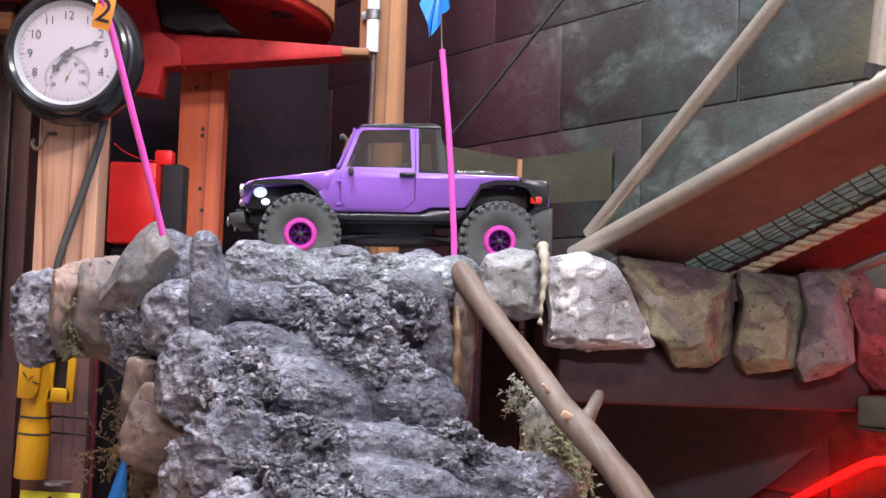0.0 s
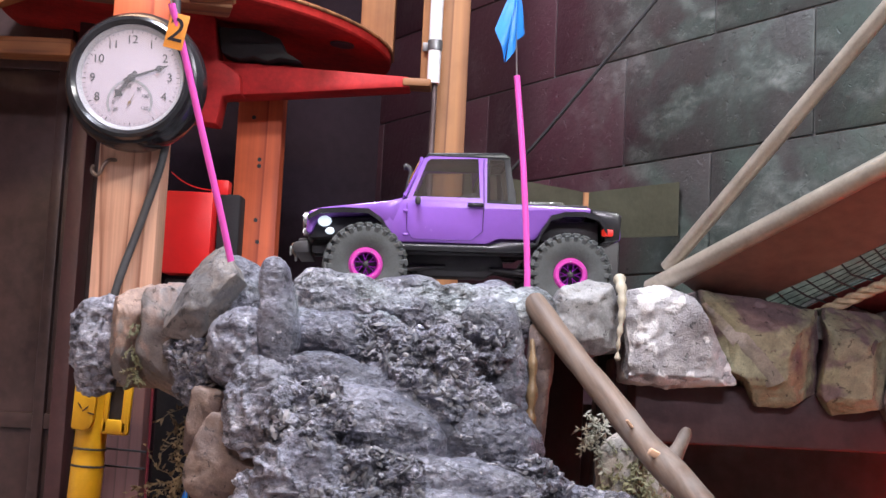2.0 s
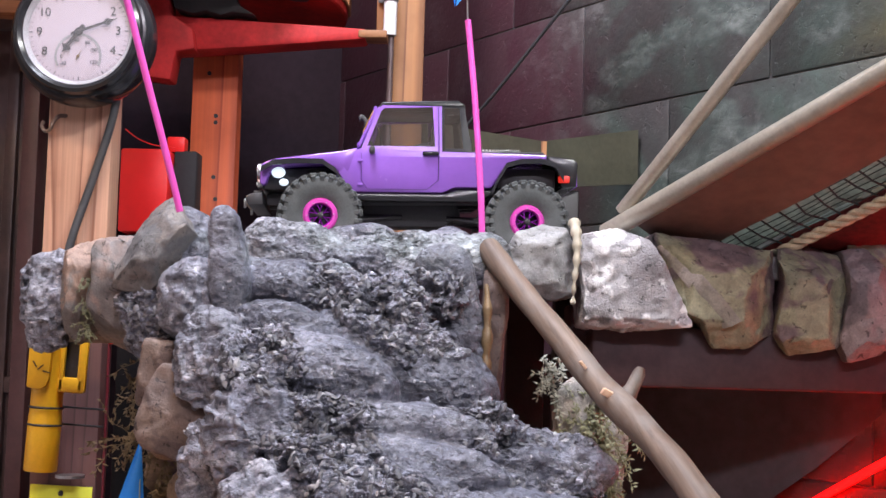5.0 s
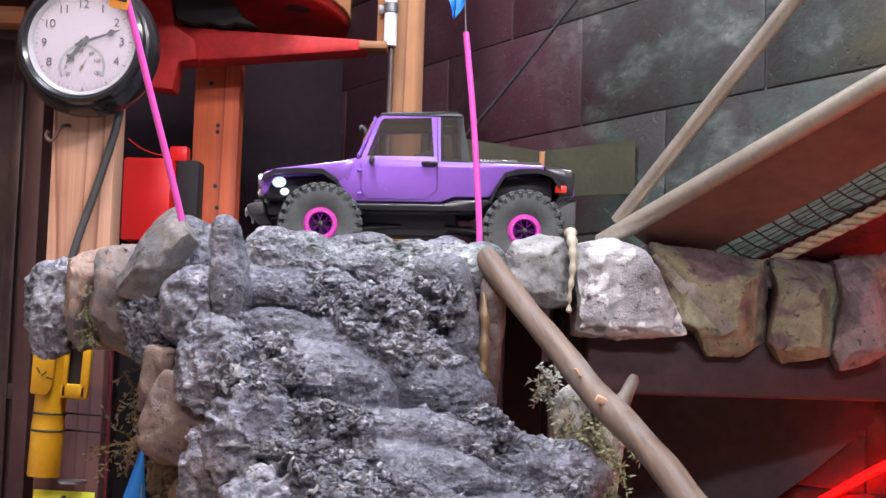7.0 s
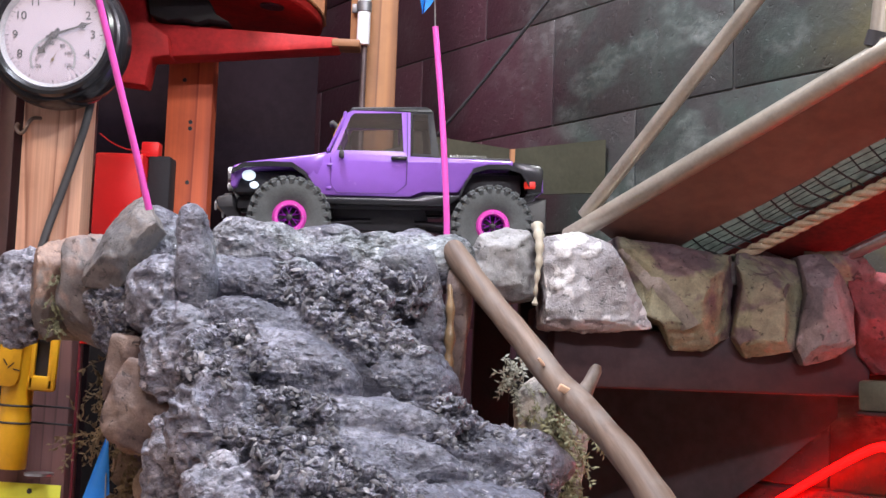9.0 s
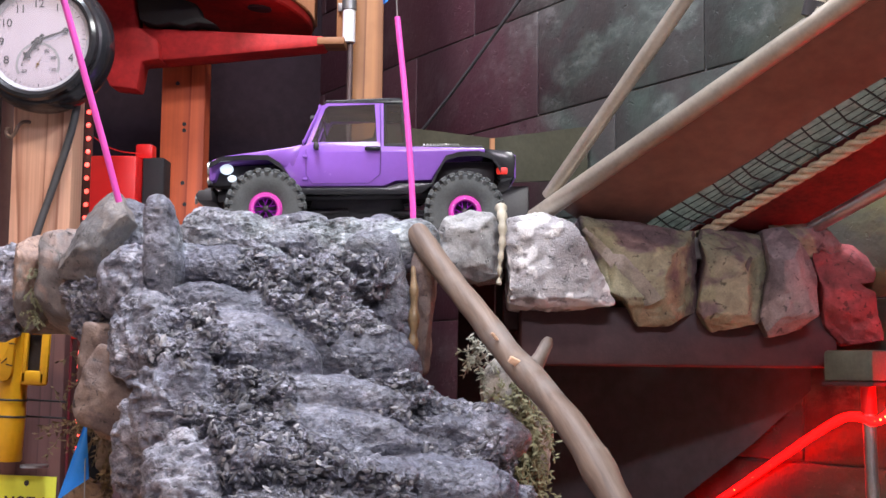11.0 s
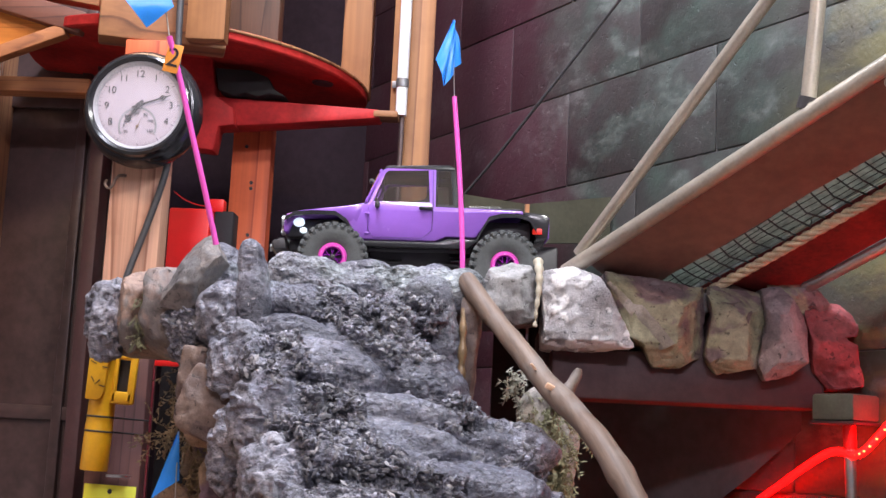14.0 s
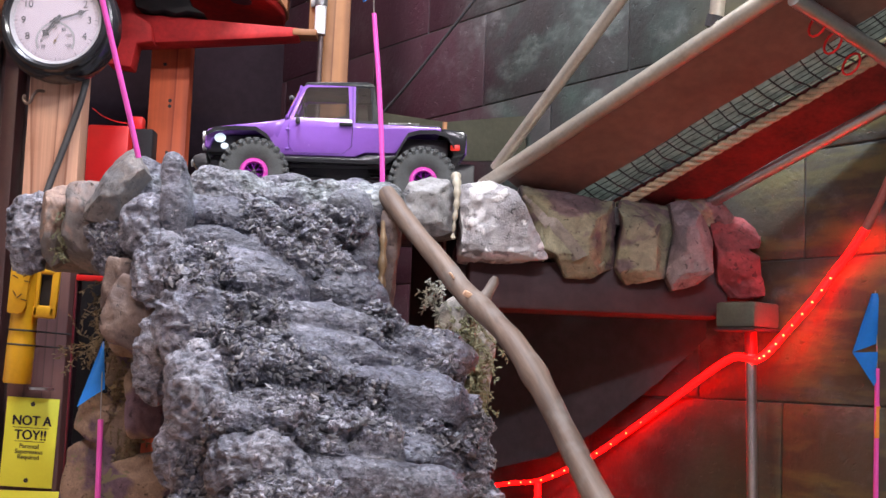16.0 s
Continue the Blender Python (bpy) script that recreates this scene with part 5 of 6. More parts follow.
solo("timber_block", Geo().box((0, 0, 0), (0.072, 0.038, 0.9), 0.003), AGED_SHADED, "pine stud fixed against the block", "timber", "upper timbers", base=(-0.477, 1.955, 2.303))
solo("timber_block", Geo().box((0, 0, 0), (0.11, 0.05, 0.8), 0.003), BROWN_STUD, "brown stud standing on the round shelf", "timber", "upper timbers", base=(-0.452, 2.25, 2.325))
solo("timber_block", Geo().box((0, 0, 0), (0.066, 0.04, 0.9), 0.003), AGED_SHADED, "tall pine stud standing on the round shelf", "timber", "upper timbers", base=(-0.262, 2.48, 2.35))
solo("timber_beam", Geo().box((0, 0, 0), (0.5, 0.05, 0.032), 0.004), ORANGE_BEAM, "horizontal orange-brown beam beside the post", "timber", "upper timbers", base=(-1.03, 2.25, 1.838))
solo("slanted_board", Geo().prism([(-0.40, 0.10), (0.06, -0.012), (0.0, -0.035), (-0.40, -0.185)], 0, 0.015, None, 0.002), mat_wood("orange_plywood", (0.55, 0.17, 0.03), (0.78, 0.29, 0.05), "x"), "vivid orange plywood ramp between two beams", "ramp", base=(-0.835, 2.14, 1.94))
solo("timber_beam", Geo().box((0, 0, 0), (0.46, 0.03, 0.045), 0.004, None, (0, 15.4, 0)), RUST, "dark rusty edge beam of the ramp", "timber", "upper timbers", base=(-0.985, 2.12, 1.993))
solo("timber_beam", Geo().box((0, 0, 0), (0.44, 0.03, 0.026), 0.003, None, (0, -22, 0)), ORANGE_BEAM, "orange-brown lower rail of the ramp", "timber", "upper timbers", base=(-1.005, 2.122, 1.838))
solo("timber_beam", Geo().box((0, 0, 0), (0.46, 0.04, 0.12), 0.004, None, (0, 9, 0)), AGED_SHADED_X, "weathered plank above the ramp", "timber", "upper timbers", base=(-0.965, 2.16, 2.075))
solo("screw_hook", Geo().tube([(0.026 * math.cos(radians(a)), 0, 0.026 * math.sin(radians(a))) for a in range(-30, 231, 20)], 0.004, 10), STEEL, "bent steel ring on the weathered plank", "hook", base=(-0.87, 2.125, 2.045))

# ---------------------------------------------------------------- olive box behind the truck
crate = thing("olive_box", (0.11, 2.185, 1.395), "olive painted board corner with a bare wood end", "box")


def upright_board(p, q, zp, zq, thick):
    """A standing board from p to q; zp and zq give its lower and upper edge at each end."""
    a, b = Vector((*p, 0)), Vector((*q, 0))
    n = Vector((-(b - a).y, (b - a).x, 0)).normalized() * thick
    vs = [a + Vector((0, 0, zp[0])), b + Vector((0, 0, zq[0])), b + Vector((0, 0, zq[1])), a + Vector((0, 0, zp[1]))]
    vs += [v + n for v in vs]
    return Geo().add(vs, [(0, 1, 2, 3), (7, 6, 5, 4), (0, 4, 5, 1), (1, 5, 6, 2), (2, 6, 7, 3), (3, 7, 4, 0)])


part("side_panel", upright_board((-0.076, 2.240), (0.1193, 2.097), (1.564, 1.653), (1.526, 1.602), 0.012), OLIVE, crate)
part("side_panel", upright_board((0.1287, 2.097), (0.290, 2.195), (1.526, 1.602), (1.549, 1.641), 0.012), OLIVE, crate)
part("end_strip", upright_board((0.1195, 2.095), (0.1285, 2.095), (1.524, 1.601), (1.524, 1.601), 0.012), AGED_SHADED, crate, "bare wood end")
part("pedestal", Geo().box((0.112, 2.185, 1.462), (0.15, 0.08, 0.134), 0.004), BLACK_METAL, crate)
cable = solo("black_cable", Geo().tube(smooth_path([(0.47, 1.935, 2.235), (0.296, 2.07, 2.016), (0.18, 2.16, 1.872), (0.064, 2.25, 1.73), (-0.06, 2.345, 1.58), (-0.09, 2.365, 1.45), (-0.095, 2.37, 0.0)]), 0.0032, 8), BLACK, "thin black cable slanting down in front of the wall", "cable")

redframe = thing("metal_rack", (-0.44, 1.95, 0.83), "thin red painted metal rack behind the rocks", "rack")
part("upright", Geo().box((-0.523, 1.95, 1.045), (0.004, 0.004, 0.43), 0.001), mat_plain("crimson_painted_metal", (0.13, 0.012, 0.022), 0.4, var=0.3), redframe)
part("crossbar", Geo().box((-0.478, 1.95, 1.262), (0.09, 0.008, 0.010), 0.001), RED_PLASTIC, redframe)

# ---------------------------------------------------------------- rope light and its pole
tube_light = thing("rope_light", (0.30, 1.9, 0.83), "glowing red LED rope light with amber dots", "rope light")
rl = smooth_path([(0.19, 2.186, 0.893), (0.271, 2.106, 0.916), (0.319, 2.057, 0.926), (0.37, 2.015, 0.953), (0.416, 1.977, 0.985), (0.475, 1.918, 1.038), (0.527, 1.835, 1.0925), (0.563, 1.755, 1.135), (0.587, 1.70, 1.159), (0.6, 1.665, 1.16), (0.609, 1.645, 1.156), (0.624, 1.635, 1.166), (0.65, 1.625, 1.199), (0.682, 1.6, 1.245), (0.711, 1.58, 1.292), (0.724, 1.545, 1.322), (0.735, 1.515, 1.352)], 8)
part("tube", Geo().tube(rl, [0.0036 + 0.0022 * min(1.0, i / (0.55 * len(rl))) for i in range(len(rl))], 12), LED_TUBE, tube_light)
part("dark_tail", Geo().tube(smooth_path([(0.735, 1.515, 1.352), (0.750, 1.48, 1.405), (0.76, 1.46, 1.46), (0.765, 1.455, 1.6)]), 0.0068, 12), mat_plain("dull_red_tube", (0.4, 0.12, 0.1), 0.35, var=0.2), tube_light, "unlit end of the tube")
part("dropper", Geo().tube([(0.32, 2.049, 0.923), (0.32, 2.049, 0.83)], 0.006, 10), LED_TUBE, tube_light)
for i in range(2, len(rl), 3):
    g = Geo()
    g.box((0, 0, 0), (0.0036, 0.003, 0.003), 0.001, Matrix.Translation(rl[i] + Vector((0, -0.0056, 0.001))))
    part("led", g, LED_DOT, tube_light)
pole = thing("steel_pole", (0.613, 1.66, 0.83), "thin galvanised steel pole under the junction box", "pole")
part("shaft", Geo().tube([(0.615, 1.66, 0.83), (0.606, 1.66, 1.20)], 0.0085, 14), STEEL, pole)
part("coupling", Geo().tube([(0.607, 1.66, 1.165), (0.606, 1.66, 1.20)], 0.0098, 14), RED_PLASTIC, pole)
jbox = thing("junction_box", (0.61, 1.66, 1.2), "grey-green box with red-lit sides, on the pole", "box")
part("body", Geo().box((0.604, 1.672, 1.226), (0.072, 0.072, 0.040), 0.005, None, (0, 0, 42)), TEAL_DECK, jbox)
part("lip", Geo().box((0.604, 1.672, 1.203), (0.074, 0.074, 0.005), 0.001, None, (0, 0, 42)), DARK_RED, jbox)


# ---------------------------------------------------------------- marker flags
def sheet(name, corners, nx, ny, wave, material, parent, label):
    """A thin film between four corners (top-left, top-right, bottom-right, bottom-left), rippled."""
    a, b, c, d = (Vector(p) for p in corners)
    n = (b - a).cross(d - a).normalized()
    g, vs, fs = Geo(), [], []
    for j in range(ny + 1):
        for i in range(nx + 1):
            u, v = i / nx, j / ny
            p = a.lerp(b, u).lerp(d.lerp(c, u), v)
            vs.append(p + n * wave * math.sin(u * 5 + v * 2.5) * (0.3 + u))
    for j in range(ny):
        for i in range(nx):
            k = j * (nx + 1) + i
            fs.append((k, k + 1, k + nx + 2, k + nx + 1))
    back = [p - n * 0.0006 for p in vs]
    g.add(vs, fs)
    g.add(back, [f[::-1] for f in fs])
    return part(name, g, material, parent, label, smooth=60)


def marker_flag(straw, wire, label):
    flag = thing("marker_flag", straw[0], label, "marker flag", "course marker flags")
    part("straw", Geo().tube(smooth_path(straw, 5), 0.0042, 12), PINK, flag, "pink plastic straw")
    part("wire", Geo().tube(wire, 0.001, 6), STEEL, flag)
    return flag


fl = marker_flag([(0.019, 1.683, 1.395), (0.017, 1.683, 1.45), (0.007, 1.683, 1.57), (-0.003, 1.683, 1.66), (-0.0065, 1.683, 1.69)], [(-0.006, 1.683, 1.68), (-0.010, 1.683, 1.75), (-0.0125, 1.683, 1.818)], "blue film flag on a pink straw, stuck between rocks")
sheet("film", [(-0.0125, 1.683, 1.817), (-0.0122, 1.683, 1.815), (-0.0075, 1.683, 1.728), (-0.022, 1.668, 1.704)], 6, 10, 0.002, BLUE, fl, "")
sheet("film", [(-0.0135, 1.682, 1.817), (-0.0125, 1.683, 1.815), (-0.022, 1.669, 1.703), (-0.038, 1.672, 1.748)], 6, 10, 0.003, BLUE, fl, "")
sheet("film", [(-0.0125, 1.683, 1.815), (-0.006, 1.690, 1.79), (0.0035, 1.70, 1.752), (-0.0085, 1.684, 1.738)], 6, 8, 0.002, BLUE, fl, "")

fl = marker_flag([(-0.344, 1.570, 1.42), (-0.3605, 1.556, 1.487), (-0.381, 1.54, 1.565), (-0.404, 1.521, 1.654), (-0.421, 1.503, 1.716)], [(-0.42, 1.504, 1.71), (-0.429, 1.499, 1.76)], "blue film flag on a pink straw with an orange numbered tag")
sheet("film", [(-0.44, 1.505, 1.811), (-0.414, 1.495, 1.756), (-0.453, 1.49, 1.726), (-0.505, 1.5, 1.785)], 8, 8, 0.004, BLUE, fl, "")
tagm = Matrix.Translation((-0.414, 1.508, 1.684)) @ pose(0, 0, 0, 96, 12, 0)
part("tag", Geo().box((0, 0, 0), (0.023, 0.042, 0.0012), 0.0004, tagm), ORANGE, fl, "orange tape tag")
letters("tag_number", "2", 0.040, tagm @ Matrix.Translation((0, 0, 0.001)), INK, fl)

fl = marker_flag([(0.754, 1.53, 0.83), (0.757, 1.53, 0.95), (0.759, 1.53, 1.148)], [(0.759, 1.53, 1.14), (0.755, 1.53, 1.262)], "blue film flag on a pink straw with an orange band")
part("band", Geo().tube([(0.7585, 1.53, 1.047), (0.7590, 1.53, 1.093)], 0.0046, 12), ORANGE, fl, "orange tape band")
sheet("film", [(0.749, 1.528, 1.258), (0.757, 1.53, 1.258), (0.772, 1.535, 1.19), (0.718, 1.52, 1.170)], 6, 10, 0.002, BLUE, fl, "")
sheet("film", [(0.718, 1.521, 1.170), (0.757, 1.529, 1.172), (0.757, 1.529, 1.135), (0.753, 1.528, 1.122)], 6, 6, 0.002, BLUE, fl, "")
sheet("film", [(0.757, 1.53, 1.255), (0.765, 1.533, 1.235), (0.785, 1.54, 1.135), (0.759, 1.53, 1.128)], 6, 8, 0.002, BLUE, fl, "")

fl = marker_flag([(-0.3740, 1.5848, 0.8300), (-0.3760, 1.5848, 0.9182), (-0.3817, 1.5963, 1.0289)], [(-0.3817, 1.5963, 1.0241), (-0.3894, 1.6136, 1.1443)], "blue film flag on a pink straw beside the brown stones")
sheet("film", [(-0.3899, 1.6136, 1.1453), (-0.3870, 1.6136, 1.1443), (-0.3808, 1.6040, 1.0741), (-0.4212, 1.6078, 1.0452)], 6, 10, 0.003, BLUE, fl, "")

# ---------------------------------------------------------------- clock
CX, CY, CZ = -0.576, 1.896, 1.714
clock = thing("wall_clock", (CX, 1.965, CZ), "round black wall clock with white dial and thermometer", "clock")
cm = Matrix.Translation((CX, CY, CZ)) @ pose(0, 0, 0, 90, -2, 0)
part("case", Geo().lathe([(0.088, -0.004), (0.098, -0.006), (0.104, -0.016), (0.107, -0.035), (0.105, -0.052), (0.096, -0.06)], 80, cm), BLACK_GLOSS, clock, "glossy black case")
part("bezel", Geo().lathe([(0.080, 0.0), (0.082, 0.006), (0.087, 0.009), (0.092, 0.006), (0.0945, -0.002), (0.09, -0.006)], 80, cm), BLACK_GLOSS, clock)
part("inner_ring", Geo().lathe([(0.074, -0.004), (0.0765, 0.001), (0.0805, 0.003), (0.081, -0.004)], 80, cm), mat_plain("grey_ring", (0.3, 0.29, 0.31), 0.5, 0.0, var=0.1, bumps=0), clock, "pale grey ring")
part("dial", Geo().lathe([(0.0005, -0.0045), (0.0805, -0.0045), (0.0805, -0.006), (0.0005, -0.006)], 80, cm), DIAL, clock, "warm white dial")
for n in (8, 9, 10, 11, 12, 1, 2, 3, 4):
    a = radians(90 - 30 * n)
    letters("numeral", str(n), 0.0180, cm @ Matrix.Translation((0.058 * math.cos(a), 0.058 * math.sin(a), -0.0035)), INK, clock, thick=0.0003)
ticks = Geo()
for k in range(60):
    a = radians(6 * k)
    ticks.box((0.0705 * math.cos(a), 0.0705 * math.sin(a), -0.0040), (0.0035 if k % 5 else 0.005, 0.0006 if k % 5 else 0.0012, 0.0004), 0, cm, (0, 0, 6 * k))
part("minute_marks", ticks, INK, clock)


def hand(name, deg, length, width, z):
    a = radians(90 - deg)
    hm = cm @ Matrix.Translation((0, 0, z)) @ Matrix.Rotation(a, 4, "Z")
    g = Geo().add([(-0.012, -width * 0.4, 0), (0, -width * 0.5, 0), (length * 0.62, -width * 0.35, 0), (length * 0.72, -width * 1.15, 0), (length * 0.84, -width * 0.3, 0), (length, 0, 0), (length * 0.84, width * 0.3, 0), (length * 0.72, width * 1.15, 0), (length * 0.62, width * 0.35, 0), (0, width * 0.5, 0), (-0.012, width * 0.4, 0)], [tuple(range(11))], hm)
    part(name, g, INK, clock, "black spade hand", smooth=0)


hand("hour_hand", 218, 0.040, 0.007, -0.0020)
hand("minute_hand", 72, 0.062, 0.0048, -0.0012)
part("hub", Geo().lathe([(0.0005, 0.001), (0.005, 0.0005), (0.006, -0.003), (0.0005, -0.003)], 20, cm), INK, clock)
gm = cm @ Matrix.Translation((-0.001, -0.037, -0.0038))
arc = Geo()
for k in range(24):
    a0, a1 = radians(-25 + 230 * k / 24), radians(-25 + 230 * (k + 1) / 24)
    arc.add([(r * math.cos(a), r * math.sin(a), 0) for a, r in ((a0, 0.035), (a1, 0.035), (a1, 0.031), (a0, 0.031))], [(0, 3, 2, 1)], gm)
part("thermometer_scale", arc, mat_plain("grey_print", (0.25, 0.25, 0.27), 0.5, bumps=0), clock, "grey thermometer scale")
for txt, a in (("-20", 205), ("0", 180), ("40", 125), ("60", 95), ("80", 55), ("100", 22), ("120", -22)):
    letters("thermometer_number", txt, 0.0078, gm @ Matrix.Translation((0.0245 * math.cos(radians(a)), 0.0245 * math.sin(radians(a)), 0.0003)), INK, clock, thick=0.0002)
part("thermometer_hand", Geo().add([(-0.006, -0.001, 0.0008), (0.018, 0, 0.0008), (-0.006, 0.001, 0.0008)], [(0, 1, 2)], gm @ Matrix.Rotation(radians(62), 4, "Z")).lathe([(0.0003, 0.0012), (0.0025, 0.001), (0.0025, 0), (0.0003, 0)], 12, gm), BRASS, clock, smooth=0)
part("lens", Geo().lathe([(0.0005, 0.0065), (0.03, 0.006), (0.06, 0.0045), (0.080, 0.002)], 64, cm), CLEAR, clock, "clear domed lens").visible_shadow = False

# ---------------------------------------------------------------- yellow holder and sign on the post
tub = thing("yellow_holder", (-0.596, 1.9, 1.07), "yellow plastic tube holder tied to the post", "tube holder")
lean = Matrix.Translation((-0.601, 1.915, 1.17)) @ pose(0, 0, 0, 0, 2.5, 0) @ Matrix.Diagonal((0.86, 0.9, 1, 1))
part("tube", Geo().lathe([(0.026, -0.098), (0.0275, -0.095), (0.0275, -0.02), (0.0265, -0.015), (0.0262, 0.03), (0.026, 0.1)], 36, lean), YELLOW, tub)
part("face_plate", Geo().prism([(-0.027, 0.108), (0.021, 0.108), (0.016, 0.096), (0.012, 0.08), (0.011, 0.035), (0.006, 0.024), (-0.004, 0.020), (-0.026, 0.022)], -0.034, -0.022, lean, 0.003), YELLOW, tub)
part("clip_frame", Geo().box((0.042, -0.014, 0.0985), (0.046, 0.010, 0.010), 0.004, lean).box((0.042, -0.014, 0.0285), (0.046, 0.010, 0.022), 0.005, lean).box((0.0600, -0.014, 0.062), (0.016, 0.010, 0.088), 0.005, lean).box((0.0260, -0.014, 0.062), (0.008, 0.010, 0.088), 0.002, lean), YELLOW, tub, "yellow clip frame with a square hole")
# Black plate behind the frame, put in as the shade of the recess.
part("slot", Geo().box((0.041, -0.004, 0.064), (0.040, 0.006, 0.066), 0.002, lean), BLACK, tub, "black plate for the shade inside the clip")
for zz in (-0.006, -0.031):
    part("zip_tie", Geo().lathe([(0.0285, zz - 0.0016), (0.0292, zz), (0.0285, zz + 0.0016)], 30, lean).box((0.045, 0.03, zz), (0.09, 0.003, 0.003), 0.0005, lean), BLACK, tub)
marks = Geo()
for k, (mx, mz, w, r) in enumerate(((-0.016, 0.085, 0.012, 20), (0.004, 0.088, 0.010, -30), (0.008, 0.078, 0.011, 5), (-0.014, 0.056, 0.011, 50), (-0.004, 0.052, 0.012, -40), (0.006, 0.046, 0.012, 10))):
    marks.box((mx, -0.0345, mz), (w, 0.0008, 0.0016), 0, lean, (0, r, 0))
part("pen_marks", marks, INK, tub)
part("foot_plate", Geo().lathe([(0.0005, 0), (0.021, 0), (0.021, 0.004), (0.0005, 0.004)], 24, Matrix.Translation((-0.566, 1.93, 1.062))), STEEL, tub)
sign = thing("yellow_sign", (-0.584, 1.96, 0.89), "lemon yellow warning card screwed to the post", "sign")
sm = Matrix.Translation((-0.588, 1.957, 0.969)) @ pose(0, 0, 0, 90, 1.5, 0) @ Matrix.Diagonal((0.93, 1, 1, 1))
part("card", Geo().box((0, 0, 0), (0.099, 0.156, 0.002), 0.0006, sm), SIGN_Y, sign)
for hz in (0.067, -0.066):
    part("screw", Geo().lathe([(0.0003, 0.003), (0.0038, 0.0028), (0.0042, 0.001), (0.0003, 0.001)], 14, sm @ Matrix.Translation((0.0, hz, 0))), BLACK, sign)
for txt, y, size in (("NOT A", 0.037, 0.0235), ("TOY!!", 0.012, 0.0235)):
    letters("lettering", txt, size, sm @ Matrix.Translation((0.001, y, 0.0013)), INK, sign, thick=0.0003)
    for k, (ox, oy) in enumerate(((0.0018, 0), (0.0002, 0), (0.001, 0.0006))):
        letters("lettering", txt, size, sm @ Matrix.Translation((ox, y + oy, 0.00135 + 0.00005 * k)), INK, sign, thick=0.0003)
for txt, y in (("Parental", -0.007), ("Supervision", -0.0165), ("Required", -0.026)):
    for k in range(2):
        letters("lettering", txt, 0.0112, sm @ Matrix.Translation((0.0004 * k, y, 0.0013 + 0.00005 * k)), INK, sign, thick=0.0003)
part("underline", Geo().box((0, 0.0255, 0.0012), (0.068, 0.001, 0.0004), 0, sm).box((0, 0.0015, 0.0012), (0.056, 0.001, 0.0004), 0, sm), INK, sign)
solo("yellow_board", Geo().box((0, 0, 0), (0.125, 0.006, 0.06), 0.001), SIGN_Y, "yellow board below the warning card", "board", base=(-0.574, 1.958, 0.855))


# ---------------------------------------------------------------- dry plants
def sprig(g, p, d, length, rng, leaf=0.006):
    """A thin drooping stem with small pointed leaves."""
    pts = [Vector(p)]
    v = Vector(d).normalized()
    for k in range(6):
        v = (v + Vector((rng.gauss(0, 0.16), rng.gauss(0, 0.12), rng.gauss(-0.05, 0.14)))).normalized()
        pts.append(pts[-1] + v * length / 6)
    g.tube(pts, [0.0009 - 0.0001 * k for k in range(7)], 4)
    for k in range(1, 7):
        for s in range(4):
            w = (v + Vector((rng.gauss(0, 0.9), rng.gauss(0, 0.9), rng.gauss(0, 0.9)))).normalized()
            side = w.orthogonal().normalized() * leaf * 0.22
            c = pts[k] + (pts[k - 1] - pts[k]) * rng.random()
            ll = leaf * rng.uniform(0.7, 1.4)
            g.add([c, c + w * ll * 0.5 + side, c + w * ll, c + w * ll * 0.5 - side], [(0, 1, 2, 3)])


def plant(name, label, spots, material, seed, leaf=0.006):
    rng = random.Random(seed)
    g = Geo()
    for (x, y, z), d, n, spread, length in spots:
        for k in range(n):
            sprig(g, (x + rng.gauss(0, spread), y + rng.gauss(0, spread * 0.3), z + rng.gauss(0, spread)), Vector(d) + Vector((rng.gauss(0, 0.4), rng.gauss(0, 0.3), rng.gauss(0, 0.4))), length, rng, leaf)
    o = Vector(spots[0][0])
    g.v = [p - o for p in g.v]
    return solo(name, g, material, label, "dry plant", "dry plants", smooth=0, base=o)


plant("dry_moss", "dry yellow-green moss hanging beside the branch", [((0.150, 1.625, 1.215), (0.1, -0.2, -1), 34, 0.011, 0.05), ((0.160, 1.62, 1.17), (0.1, -0.2, -1), 50, 0.013, 0.055), ((0.168, 1.62, 1.125), (0.1, -0.2, -1), 50, 0.013, 0.055), ((0.172, 1.625, 1.085), (0, -0.2, -1), 34, 0.011, 0.05)], MOSS, 3, 0.008)
plant("dry_sprig", "dried sprig with small pale leaves under the rocks", [((0.105, 1.63, 1.245), (-0.2, -0.5, -0.6), 12, 0.012, 0.04)], mat_plain("pale_dry_leaves", (0.26, 0.25, 0.2), 0.6, var=0.4, scale=150), 4, 0.008)
plant("dry_sprig", "dried brown sprigs over the stone column", [((-0.395, 1.70, 1.225), (-0.3, -0.4, -1), 16, 0.014, 0.06), ((-0.385, 1.68, 1.16), (-0.1, -0.4, -1), 16, 0.014, 0.06), ((-0.37, 1.67, 1.09), (0, -0.4, -1), 14, 0.016, 0.06), ((-0.36, 1.66, 1.02), (0, -0.4, -1), 10, 0.016, 0.06), ((-0.42, 1.72, 1.14), (-1, -0.3, 0.0), 5, 0.006, 0.07)], LEAF_DRY, 6, 0.008)
plant("dry_moss", "olive moss in a crevice of the grey rocks", [((-0.468, 1.63, 1.345), (0.0, -0.5, -0.9), 5, 0.004, 0.02), ((-0.466, 1.630, 1.31), (0.0, -0.5, -0.9), 8, 0.004, 0.02), ((-0.468, 1.630, 1.28), (0.0, -0.5, -0.9), 8, 0.004, 0.02)], mat_plain("dark_olive_moss", (0.12, 0.115, 0.06), 0.8, var=0.4, scale=120), 8, 0.004)

